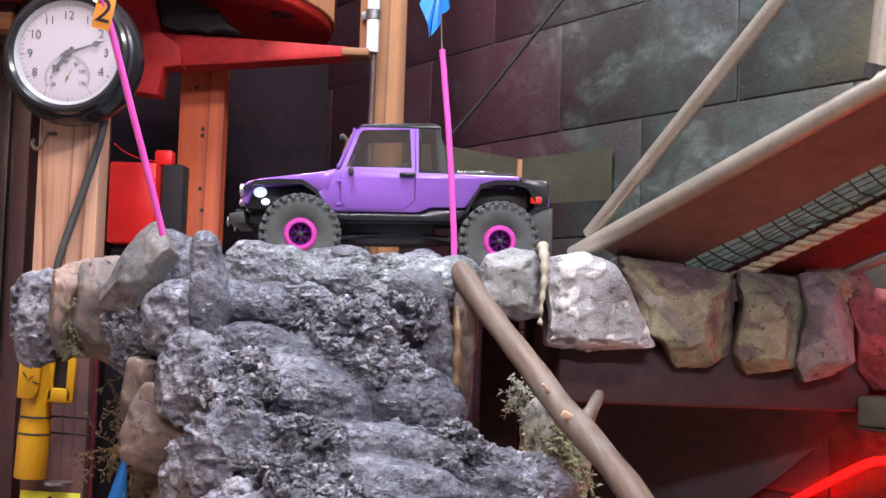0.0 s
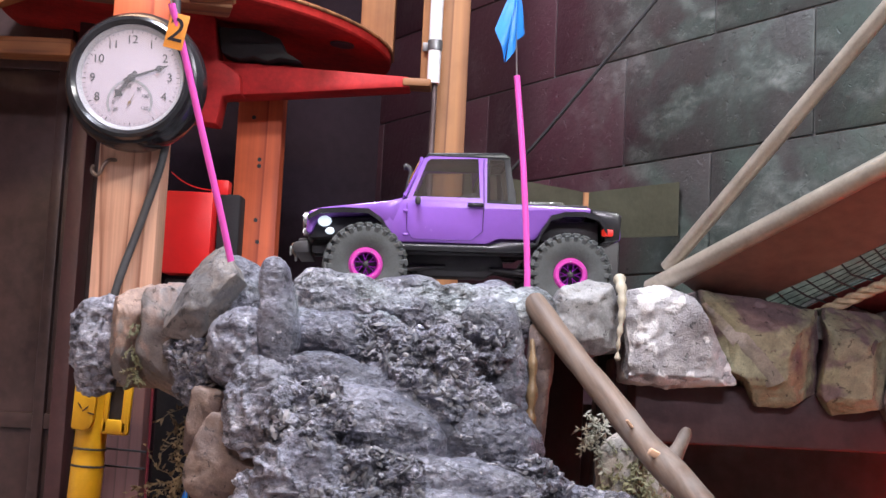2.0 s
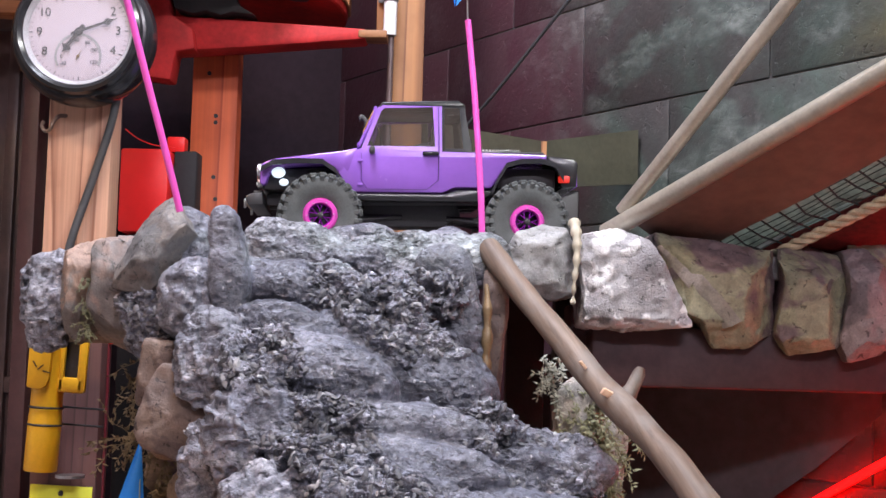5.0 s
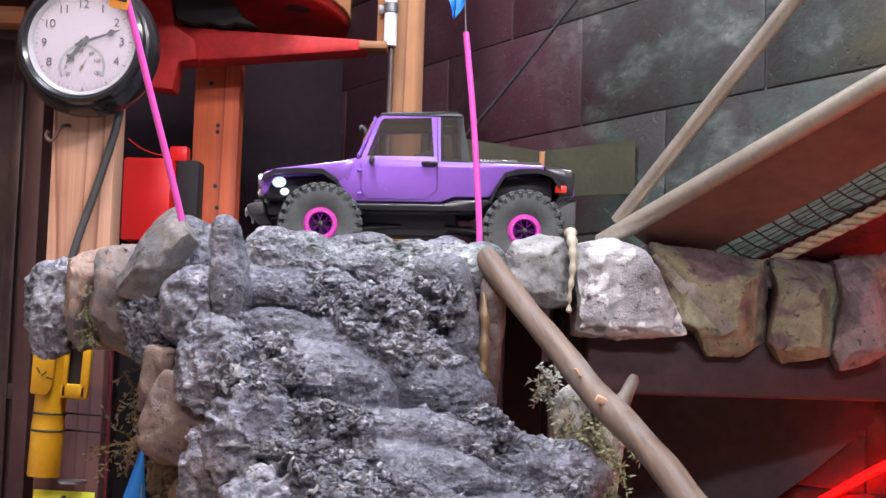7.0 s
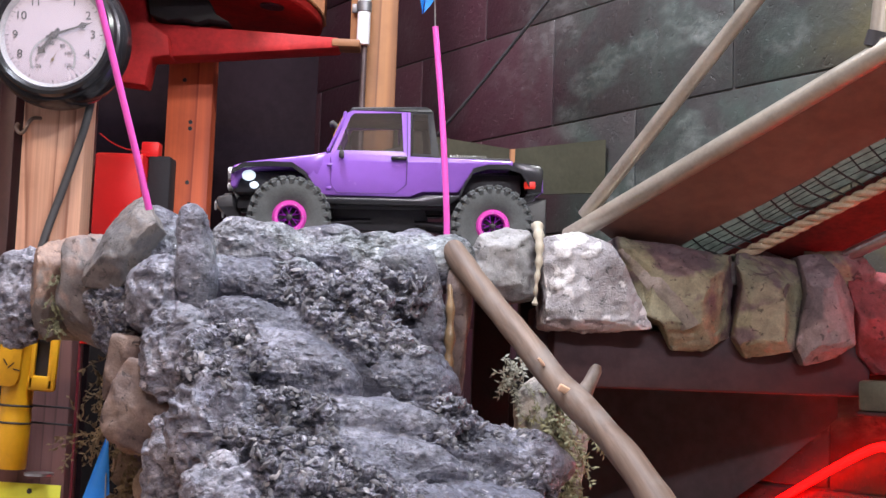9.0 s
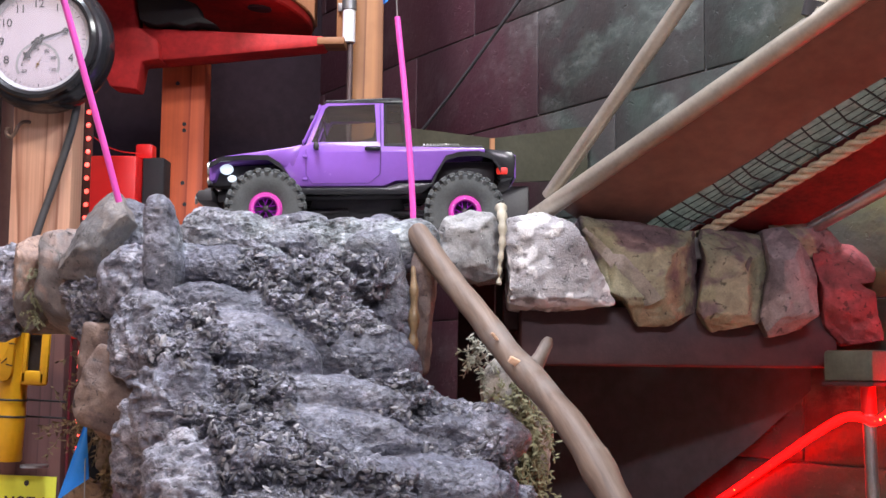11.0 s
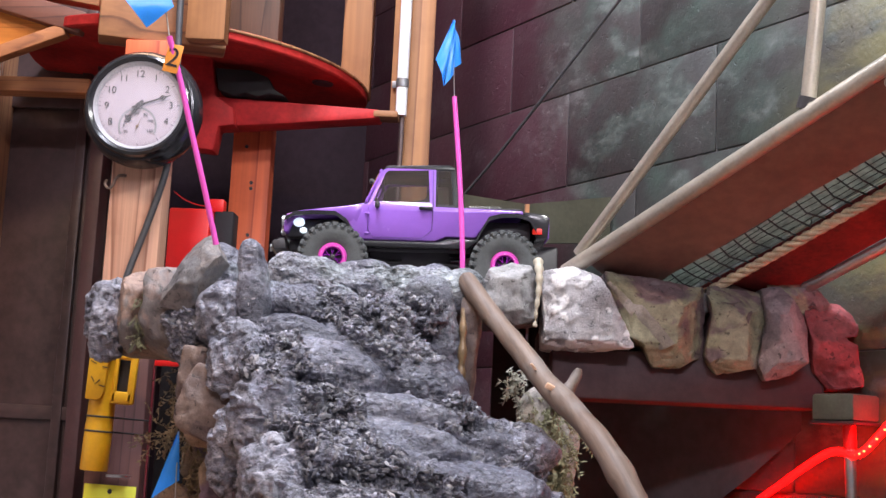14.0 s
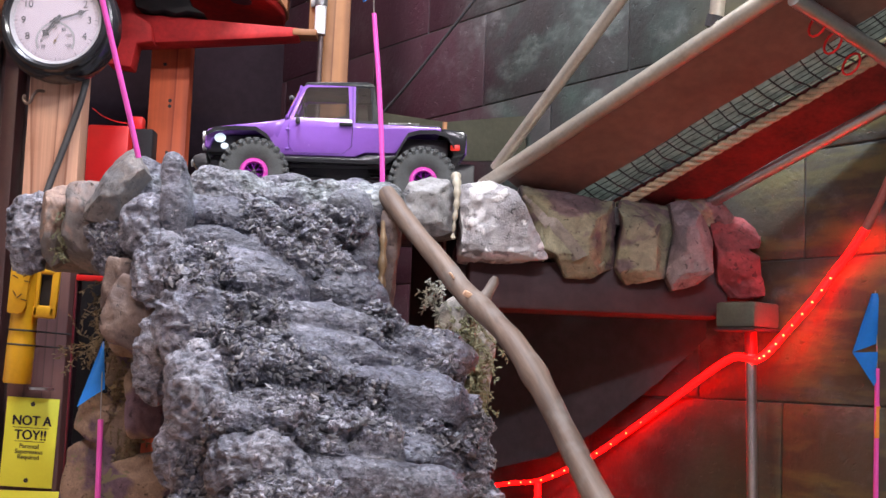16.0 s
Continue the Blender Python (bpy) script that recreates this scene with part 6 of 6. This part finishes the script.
# ---------------------------------------------------------------- toy crawler truck
truck_m = Matrix.Translation((-0.066, 1.94, 1.387)) @ Matrix.Rotation(radians(184), 4, "Z")
truck = thing("toy_truck", (0, 0, 0), "purple radio-controlled crawler truck with pink wheels on the rocks", "toy truck", m=truck_m)


# the body rides high on its springs, and is long in the nose
SPRUNG = Matrix.Translation((0, 0, 0.003)) @ Matrix.Rotation(radians(1.3), 4, "Y")
DRAWN = (-0.25, -0.1, -0.083, -0.0362, 0.026, 0.0335, 0.06, 0.064, 0.092, 0.188, 0.215)
LONG = (-0.252, -0.1, -0.070, -0.027, 0.058, 0.064, 0.088, 0.091, 0.104, 0.228, 0.256)


def stretched(p):
    return SPRUNG @ Vector((float(np.interp(p.x, DRAWN, LONG)), p.y, p.z + 0.24 * max(0.0, p.z - 0.152) - 0.05 * max(0.0, p.x - 0.09)))


UNSPRUNG = ("axle", "link", "shock", "driveshaft", "steering_link")


def tpart(name, geo, material, label="", parent=None, smooth=40):
    """A part of the truck, in its own metres: x ahead, y to its left, z up."""
    if name not in UNSPRUNG:
        geo.v = [stretched(Vector(p)) for p in geo.v]
    return part(name, geo, material, parent or truck, label, True, smooth)


def width(x, z):
    """The body narrows to the nose and to the roof."""
    k = 1.0
    if x > 0.06:
        k *= 1 - 0.05 * min(1, (x - 0.06) / 0.13)
    if z > 0.155:
        k *= 1 - 0.16 * (z - 0.155) / 0.055
    return k


tub_line = [(0.105, 0.148), (0.105, 0.122), (0.088, 0.094), (-0.036, 0.094), (-0.055, 0.102), (-0.098, 0.102), (-0.114, 0.128), (-0.136, 0.142), (-0.176, 0.142), (-0.176, 0.151), (0.062, 0.156)]
tpart("body", Geo().prism(tub_line, -0.084, 0.084, None, 0.0028, width), PURPLE, "purple painted body shell")
hood_line = [(0.070, 0.157), (0.100, 0.1535), (0.172, 0.1455), (0.186, 0.141), (0.190, 0.134), (0.191, 0.110), (0.184, 0.108), (0.180, 0.124), (0.165, 0.134), (0.120, 0.136), (0.100, 0.120), (0.092, 0.122)]
tpart("hood", Geo().prism(hood_line, -0.084, 0.084, None, 0.003, width), PURPLE)
CAB = [(0.064, 0.150), (0.0335, 0.206), (0.026, 0.2090), (-0.036, 0.2108), (-0.036, 0.150)]
CAB_HOLE = [(0.051, 0.159), (0.0285, 0.201), (0.024, 0.2045), (-0.0265, 0.2065), (-0.0288, 0.159)]
REAR = [(-0.0362, 0.150), (-0.0362, 0.2123), (-0.062, 0.2135), (-0.071, 0.210), (-0.083, 0.150)]
REAR_HOLE = [(-0.0405, 0.157), (-0.0400, 0.2055), (-0.058, 0.206), (-0.0635, 0.205), (-0.0685, 0.157)]


def cab_side(outer, inner, side, half):
    """One wall of the cab with its window left open; both outlines have five corners in the same order."""
    g = Geo()
    n = len(outer)
    for d in (0.0, 0.0045):
        g.v += [Vector((x, side * (half * width(x, z) - d), z)) for x, z in outer + inner]
    for k in range(n):
        a, b = k, (k + 1) % n
        g.f += [(a, b, n + b, n + a), (2 * n + a, 3 * n + a, 3 * n + b, 2 * n + b), (n + a, n + b, 3 * n + b, 3 * n + a), (a, 2 * n + a, 2 * n + b, b)]
    return g


for side in (1, -1):
    tpart("cab_side", cab_side(CAB, CAB_HOLE, side, 0.083), PURPLE, "purple door frame and pillars", smooth=0)
    tpart("cab_rear_side", cab_side(REAR, REAR_HOLE, side, 0.0828), BLACK_SATIN, "satin black rear pillar", smooth=0)
    tpart("seat", Geo().prism([(-0.004, 0.152), (-0.008, 0.164), (-0.024, 0.168), (-0.030, 0.196), (-0.038, 0.196), (-0.036, 0.152)], side * 0.018, side * 0.058, None, 0.003), BLACK, "black bucket seat")
tpart("roof_panel", Geo().prism([(0.0340, 0.206), (0.027, 0.2118), (-0.036, 0.2145), (-0.062, 0.2150), (-0.0725, 0.210), (-0.070, 0.2070), (0.026, 0.2078), (0.0315, 0.2050)], -0.0836, 0.0836, None, 0.0012, width), BLACK_SATIN, "satin black cab roof")
tpart("rear_wall", Geo().box((-0.080, 0, 0.1600), (0.004, 0.150, 0.020), 0.001).box((-0.0715, 0, 0.2050), (0.004, 0.136, 0.008), 0.001), BLACK_GLOSS)
tpart("rear_glass", Geo().add([(-0.0785, -0.072, 0.168), (-0.0785, 0.072, 0.168), (-0.0718, 0.064, 0.203), (-0.0718, -0.064, 0.203)], [(0, 1, 2, 3)]), GLASS, smooth=0)
tpart("dashboard", Geo().box((0.052, 0, 0.160), (0.020, 0.140, 0.014), 0.004), BLACK)
tpart("steering_wheel", Geo().tube([(0.030 + 0.004 * math.sin(a), 0.036 + 0.013 * math.cos(a), 0.174 + 0.012 * math.sin(a)) for a in [k * math.pi / 8 for k in range(17)]], 0.0014, 6), BLACK)
for side in (1, -1):
    def pane(name, pts, out=0.0, material=GLASS, label=""):
        vs = [(x, side * (0.0825 * width(x, z) + out), z) for x, z in pts]
        n = len(pts)
        tpart(name, Geo().add(vs, [tuple(range(n)) if side < 0 else tuple(range(n))[::-1]]), material, label, smooth=0)
    pane("side_window", CAB_HOLE, 0.0008)
    pane("rear_window", REAR_HOLE, 0.0004)
    w = 0.0845
    seam = [(0.060, side * w * width(0.06, 0.15), 0.150), (0.060, side * w, 0.112), (0.05, side * w, 0.0985), (-0.02, side * w, 0.0985), (-0.032, side * w, 0.112), (-0.033, side * w, 0.155), (-0.0325, side * (0.0842 * width(0, 0.206)), 0.206)]
    tpart("door_seam", Geo().tube(seam, 0.0006, 5), mat_plain("dark_purple_seam", (0.1, 0.03, 0.2), 0.5, bumps=0) if side > 0 else PURPLE)
    tpart("door_handle", Geo().box((-0.024, side * 0.0862, 0.150), (0.017, 0.005, 0.006), 0.0015), BLACK_GLOSS, "black door handle")
    tpart("mirror", Geo().box((0.043, side * 0.0885, 0.153), (0.009, 0.009, 0.010), 0.003), BLACK, "black wing mirror")
    tpart("hinge", Geo().box((0.063, side * 0.085, 0.139), (0.011, 0.003, 0.004), 0.001), PURPLE)
    tpart("hinge", Geo().box((0.063, side * 0.085, 0.105), (0.011, 0.003, 0.004), 0.001), PURPLE)
    # black flares over the wheels
    for pts in ([(0.188, 0.132), (0.175, 0.141), (0.150, 0.1425), (0.122, 0.1405), (0.108, 0.128), (0.096, 0.105), (0.092, 0.095)], [(-0.098, 0.096), (-0.106, 0.117), (-0.118, 0.137), (-0.138, 0.1425), (-0.166, 0.1435), (-0.186, 0.138), (-0.198, 0.118)]):
        g, vs, fs = Geo(), [], []
        for x, z in pts:
            inner, outer = side * 0.072, side * 0.098
            vs += [(x, inner, z + 0.003), (x, outer, z), (x, outer, z - 0.007), (x, outer - side * 0.004, z - 0.007), (x, outer - side * 0.004, z - 0.003), (x, inner, z)]
        for i in range(len(pts) - 1):
            for k in range(6):
                fs.append((6 * i + k, 6 * i + (k + 1) % 6, 6 * i + 6 + (k + 1) % 6, 6 * i + 6 + k))
        g.add(vs, fs)
        tpart("fender_flare", g, BLACK_GLOSS, "glossy black fender flare", smooth=30)
    tpart("rock_slider", Geo().prism([(0.10, 0.094), (0.092, 0.082), (-0.09, 0.082), (-0.102, 0.098), (-0.06, 0.098), (-0.04, 0.092), (0.085, 0.092)], side * 0.06, side * 0.0875, None, 0.0015), BLACK_GLOSS)
    # lamps
    hy = side * 0.0600
    for z, r, mname in ((0.1300, 0.0095, "headlamp"), (0.1125, 0.0058, "marker_lamp")):
        lm = Matrix.Translation((0.1915, hy, z)) @ pose(0, 0, 0, 0, 90, 0)
        lamp_ring = tpart(mname, Geo().lathe([(r * 0.8, -0.003), (r + 0.0012, -0.002), (r + 0.0012, 0.003), (r, 0.0035), (r * 0.95, 0.002)], 24, lm), STEEL, "chrome-ringed lamp")
        tpart("lens", Geo().lathe([(0.0003, 0.0045), (r * 0.5, 0.004), (r * 0.94, 0.002), (r * 0.94, 0.0)], 20, lm), LAMP_WHITE, "lit white lens", lamp_ring)
    tpart("side_lamp", Geo().lathe([(0.0003, 0.004), (0.0045, 0.0035), (0.0075, 0.001), (0.0075, -0.004)], 18, Matrix.Translation((0.170, side * 0.080, 0.125)) @ pose(0, 0, 0, -90 * side, 0, 0)).lathe([(0.0003, 0.003), (0.003, 0.0025), (0.005, 0.0005), (0.005, -0.004)], 16, Matrix.Translation((0.164, side * 0.080, 0.111)) @ pose(0, 0, 0, -90 * side, 0, 0)), LAMP_SIDE if side > 0 else STEEL, "lit lamp in a chrome bucket")
    tpart("tail_lamp", Geo().box((-0.2005, side * 0.0805, 0.116), (0.016, 0.008, 0.010), 0.002), LAMP_RED, "lit red tail lamp")
    tpart("shock", Geo().tube([(0.118, side * 0.056, 0.132), (0.136, side * 0.062, 0.07)], 0.006, 12), STEEL, "silver shock absorber")
    tpart("shock", Geo().tube([(-0.11, side * 0.056, 0.130), (-0.136, side * 0.062, 0.07)], 0.006, 12), BLACK)
    for x0, x1, z1 in ((0.045, 0.142, 0.052), (-0.05, -0.142, 0.052), (0.03, 0.140, 0.066), (-0.035, -0.140, 0.066)):
        tpart("link", Geo().tube([(x0, side * 0.032, 0.066), (x1, side * (0.05 if z1 < 0.06 else 0.03), z1)], 0.0034, 10), BLACK_METAL if z1 < 0.06 else BLACK)
    tpart("frame_rail", Geo().box((0.0, side * 0.03, 0.092), (0.37, 0.006, 0.016), 0.001), BLACK)
    tpart("inner_fender", Geo().box((0.145, side * 0.045, 0.118), (0.085, 0.03, 0.03), 0.004), BLACK)
    tpart("inner_fender", Geo().box((-0.148, side * 0.05, 0.118), (0.085, 0.03, 0.03), 0.004), BLACK)
# windscreen
ws = [(0.0655, 0.159), (0.0365, 0.203)]
def wpt(t, y, out):
    x, z = ws[0][0] + (ws[1][0] - ws[0][0]) * t, ws[0][1] + (ws[1][1] - ws[0][1]) * t
    return Vector((x + out * 0.835, y * width(0.05, z) , z + out * 0.55))
tpart("windscreen", Geo().add([wpt(0.04, -0.072, 0.003), wpt(0.04, 0.072, 0.003), wpt(0.95, 0.072, 0.003), wpt(0.95, -0.072, 0.003)], [(0, 1, 2, 3)]), GLASS, "tinted windscreen", smooth=0)
tpart("screen_frame", Geo().tube([wpt(0.0, -0.079, 0.0), wpt(1.0, -0.079, 0.0)], 0.0035, 8).tube([wpt(0.0, 0.079, 0.0), wpt(1.0, 0.079, 0.0)], 0.0035, 8).tube([wpt(0.0, -0.077, 0.002), wpt(0.0, 0.077, 0.002)], 0.0035, 8).tube([wpt(1.0, -0.077, 0.002), wpt(1.0, 0.077, 0.002)], 0.0035, 8), PURPLE)
wm = Matrix([[0, -0.55, 0.835, 0], [1, 0, 0, 0], [0, 0.835, 0.55, 0], [0, 0, 0, 1]])
wm.translation = wpt(0.68, 0.05, 0.0045)
tpart("number_label", Geo().box((0, 0, 0), (0.022, 0.030, 0.0008), 0.0002, wm), YELLOW, "yellow number label")
num = letters("label_number", "3", 0.032, wm @ Matrix.Translation((0, 0, 0.0008)), INK, truck)
for vert in num.data.vertices:
    vert.co = stretched(vert.co + origin_of(truck))
bars = Geo()
for k, y in enumerate((-0.056, -0.044, -0.033, -0.021, -0.010, 0.002, 0.016, 0.026)):
    bars.box((0, 0, 0), (0.0085, 0.009, 0.0006), 0, Matrix.Translation(wpt(0.84, y, 0.0045)) @ wm.to_3x3().to_4x4())
tpart("screen_lettering", bars, mat_plain("violet_print", (0.35, 0.3, 0.7), 0.4, bumps=0), "violet lettering bars")
wiper = Geo()
for y in (0.02, -0.03):
    wiper.tube([wpt(0.03, y, 0.005), wpt(0.5, y - 0.028, 0.006)], 0.0009, 5)
tpart("wiper", wiper, BLACK)
# grille, bumper, winch
grille = tpart("grille", Geo().prism([(0.186, 0.108), (0.193, 0.110), (0.1925, 0.138), (0.186, 0.141)], -0.049, 0.049, None, 0.001), mat_plain("dark_teal_grille", (0.05, 0.09, 0.09), 0.4, bumps=0), "dark teal slotted grille")
for k in range(7):
    tpart("slot", Geo().box((0.1930, -0.036 + 0.012 * k, 0.124), (0.002, 0.0066, 0.023), 0.001), BLACK, "", grille)
tpart("brace_bar", Geo().tube([(0.196, -0.03, 0.138), (0.1975, 0.012, 0.116), (0.196, 0.044, 0.138)], 0.0016, 8), STEEL)
tpart("bumper", Geo().prism([(0.188, 0.098), (0.206, 0.096), (0.210, 0.090), (0.206, 0.080), (0.186, 0.080)], -0.078, 0.078, None, 0.002).box((0.196, 0, 0.101), (0.014, 0.08, 0.008), 0.002), BLACK, "black stinger bumper")
tpart("front_plate", Geo().box((0.2115, 0, 0.092), (0.002, 0.072, 0.014), 0.0005), mat_plain("tan_plate", (0.3, 0.2, 0.12), 0.5), "tan plate with dark bars")
plate_bars = Geo()
for k in range(5):
    plate_bars.box((0.2127, -0.022 + 0.011 * k, 0.092), (0.0006, 0.007, 0.008), 0)
tpart("plate_lettering", plate_bars, INK)
for y in (-0.052, 0.052):
    ring = [(0.211 + 0.0012, y + 0.0055 * math.cos(a), 0.086 + 0.0055 * math.sin(a)) for a in [k * math.pi / 8 for k in range(17)]]
    tpart("shackle", Geo().tube(ring, 0.0016, 8), STEEL)
tpart("spot_lamp", Geo().lathe([(0.0003, 0.004), (0.006, 0.003), (0.007, -0.004), (0.0003, -0.005)], 16, Matrix.Translation((0.205, -0.080, 0.098)) @ pose(0, 0, 0, 0, 90, 0)), LAMP_WHITE)
tpart("snorkel", Geo().tube(smooth_path([(0.075, -0.074, 0.150), (0.066, -0.078, 0.165), (0.055, -0.078, 0.195), (0.053, -0.078, 0.208), (0.060, -0.078, 0.214), (0.067, -0.078, 0.212)]), 0.0042, 10), BLACK, "black snorkel pipe")
# bed, tail, chassis
tpart("tail", Geo().prism([(-0.1765, 0.150), (-0.216, 0.146), (-0.221, 0.138), (-0.218, 0.106), (-0.198, 0.104), (-0.190, 0.13), (-0.1765, 0.141)], -0.080, 0.080, None, 0.002), BLACK_GLOSS, "glossy black tail panel")
tpart("tailgate", Geo().box((-0.2215, 0, 0.126), (0.003, 0.12, 0.036), 0.001), PURPLE)
tpart("bed_rim", Geo().box((-0.128, 0, 0.1535), (0.09, 0.15, 0.003), 0.001), BLACK)
tpart("bed_coil", Geo().tube([(-0.092 - 0.0004 * i, 0.066 + 0.0018 * math.cos(i * 0.9), 0.1565 + 0.0018 * math.sin(i * 0.9)) for i in range(120)], 0.0006, 5), STEEL, "pale coiled cord on the bed rim")
tpart("skid", Geo().prism([(0.06, 0.066), (0.03, 0.050), (-0.04, 0.050), (-0.07, 0.066), (-0.06, 0.09), (0.05, 0.09)], -0.03, 0.03, None, 0.003), BLACK)
for x in (0.147, -0.143):
    tpart("axle", Geo().tube([(x, -0.085, 0.0575), (x, 0.085, 0.0575)], 0.0085, 14).box((x, 0.012, 0.0575), (0.035, 0.036, 0.032), 0.009), BLACK)
tpart("driveshaft", Geo().tube([(0.14, 0.01, 0.06), (0.02, 0.0, 0.07), (-0.14, 0.01, 0.06)], 0.0045, 10), BLACK_METAL)
tpart("steering_link", Geo().tube([(0.162, -0.075, 0.06), (0.166, 0.075, 0.058)], 0.003, 8).tube([(0.158, -0.05, 0.09), (0.166, 0.06, 0.06)], 0.003, 8), STEEL)
tpart("servo", Geo().box((0.155, -0.01, 0.088), (0.02, 0.04, 0.02), 0.002), mat_plain("pale_grey_servo", (0.4, 0.3, 0.3), 0.4), "pale servo box")


def tyre_mesh():
    g = Geo()
    R, W = 0.0575, 0.0225
    prof = [(0.0235, -W * 0.74), (0.031, -W * 0.96), (0.045, -W * 1.02), (0.0515, -W * 0.97), (0.0545, -W * 0.72), (0.0548, 0), (0.0545, W * 0.72), (0.0515, W * 0.97), (0.045, W * 1.02), (0.031, W * 0.96), (0.0235, W * 0.74)]
    g.lathe(prof + [prof[0]], 72, pose(0, 0, 0, 90, 0, 0))
    return g.mesh("tyre", RUBBER, 35)


def rim_meshes():
    ring, spokes, hub, nuts = Geo(), Geo(), Geo(), Geo()
    out = pose(0, 0, 0, -90, 0, 0)
    ring.lathe([(0.0205, 0.010), (0.0208, 0.0205), (0.022, 0.0222), (0.0268, 0.0222), (0.0285, 0.0205), (0.0305, 0.019), (0.031, -0.018), (0.029, -0.019), (0.0285, 0.008)], 56, out)
    for k in range(6):
        a = 2 * math.pi * k / 6
        for d in (-1, 1):
            m = Matrix.Rotation(a + d * 0.16, 4, "Y") @ Matrix.Translation((0.0135, 0.0155, 0)) @ Matrix.Rotation(radians(d * 14), 4, "Y")
            spokes.box((0, 0, 0), (0.017, 0.0035, 0.0026), 0.0008, m, seg=1)
        nuts.tube([(0.0235 * math.cos(a + 0.5), 0.0215, 0.0235 * math.sin(a + 0.5)), (0.0235 * math.cos(a + 0.5), 0.0235, 0.0235 * math.sin(a + 0.5))], 0.0012, 6)
    spokes.lathe([(0.0205, 0.004), (0.0205, 0.0165), (0.0185, 0.0172), (0.0185, 0.004)], 40, out)
    hub.lathe([(0.0003, 0.0205), (0.0035, 0.0200), (0.0045, 0.0165), (0.0068, 0.0160), (0.0070, 0.006), (0.0003, 0.006)], 24, out)
    disc = Geo().lathe([(0.0003, 0.003), (0.0206, 0.003), (0.0206, 0.001), (0.0003, 0.001)], 32, out)
    for g in (ring, spokes, hub, nuts, disc):
        g.v = [Vector((0.79 * p.x, p.y * 0.92, 0.79 * p.z)) for p in g.v]
    return (("rim", ring.mesh("rim", RIM_PINK, 35), "anodised pink rim"), ("spokes", spokes.mesh("spokes", RIM_PURPLE, 35), "purple spokes"), ("hub", hub.mesh("hub", BLACK_METAL, 35), "dark steel hub"), ("bolt", nuts.mesh("bolt", STEEL, 35), ""), ("brake_disc", disc.mesh("brake_disc", BLACK, 35), ""))


def tread():
    """The lugs of a tyre: their two meshes and the place of each."""
    crown = Geo().box((0, 0, 0), (0.0055, 0.0125, 0.0098), 0.0012, None, seg=1).mesh("tread_lug", RUBBER, 35)
    inner = Geo().box((0, 0, 0), (0.0055, 0.009, 0.008), 0.0012, None, seg=1).mesh("tread_lug", RUBBER, 35)
    side = Geo().box((0, 0, 0), (0.009, 0.0035, 0.0068), 0.001, None, seg=1).mesh("tread_lug", RUBBER, 35)
    n, out = 26, []
    for k in range(n):
        for me, off, y, skew in ((crown, 0, 0.0165, 12), (crown, 0.5, -0.0165, -12), (inner, 0.25, 0.0055, -25), (inner, 0.75, -0.0055, 25)):
            out.append((me, Matrix.Rotation(2 * math.pi * (k + off) / n, 4, "Y") @ Matrix.Translation((0.0562, y, 0)) @ Matrix.Rotation(radians(skew), 4, "X")))
        for y in (0.0225, -0.0225):
            a = 2 * math.pi * (k + (0 if y > 0 else 0.5)) / n
            out.append((side, Matrix.Rotation(a, 4, "Y") @ Matrix.Translation((0.0505, y * 0.99, 0)) @ Matrix.Rotation(radians(20 if y > 0 else -20), 4, "Z")))
    return out


tyre_me, rims, lugs = tyre_mesh(), rim_meshes(), tread()
for x, y, steer in ((0.147, 0.098, 6), (0.147, -0.098, 6), (-0.143, 0.098, 0), (-0.143, -0.098, 0)):
    wheel = new("tyre", tyre_me)
    wheel.parent = truck
    tagged(wheel, "dusty grey off-road tyre with chunky lugs")
    wheel.matrix_basis = Matrix.Translation((x, y, 0.0575)) @ Matrix.Rotation(radians(steer), 4, "Z") @ (Matrix.Identity(4) if y > 0 else Matrix.Rotation(math.pi, 4, "Z")) @ Matrix.Rotation(0.3 + 2 * x, 4, "Y")
    for nm, me, lab in rims:
        o = new(nm, me)
        o.parent = wheel
        tagged(o, lab)
    for me, m in lugs:
        o = new("tread_lug", me)
        o.parent = wheel
        o.matrix_basis = m
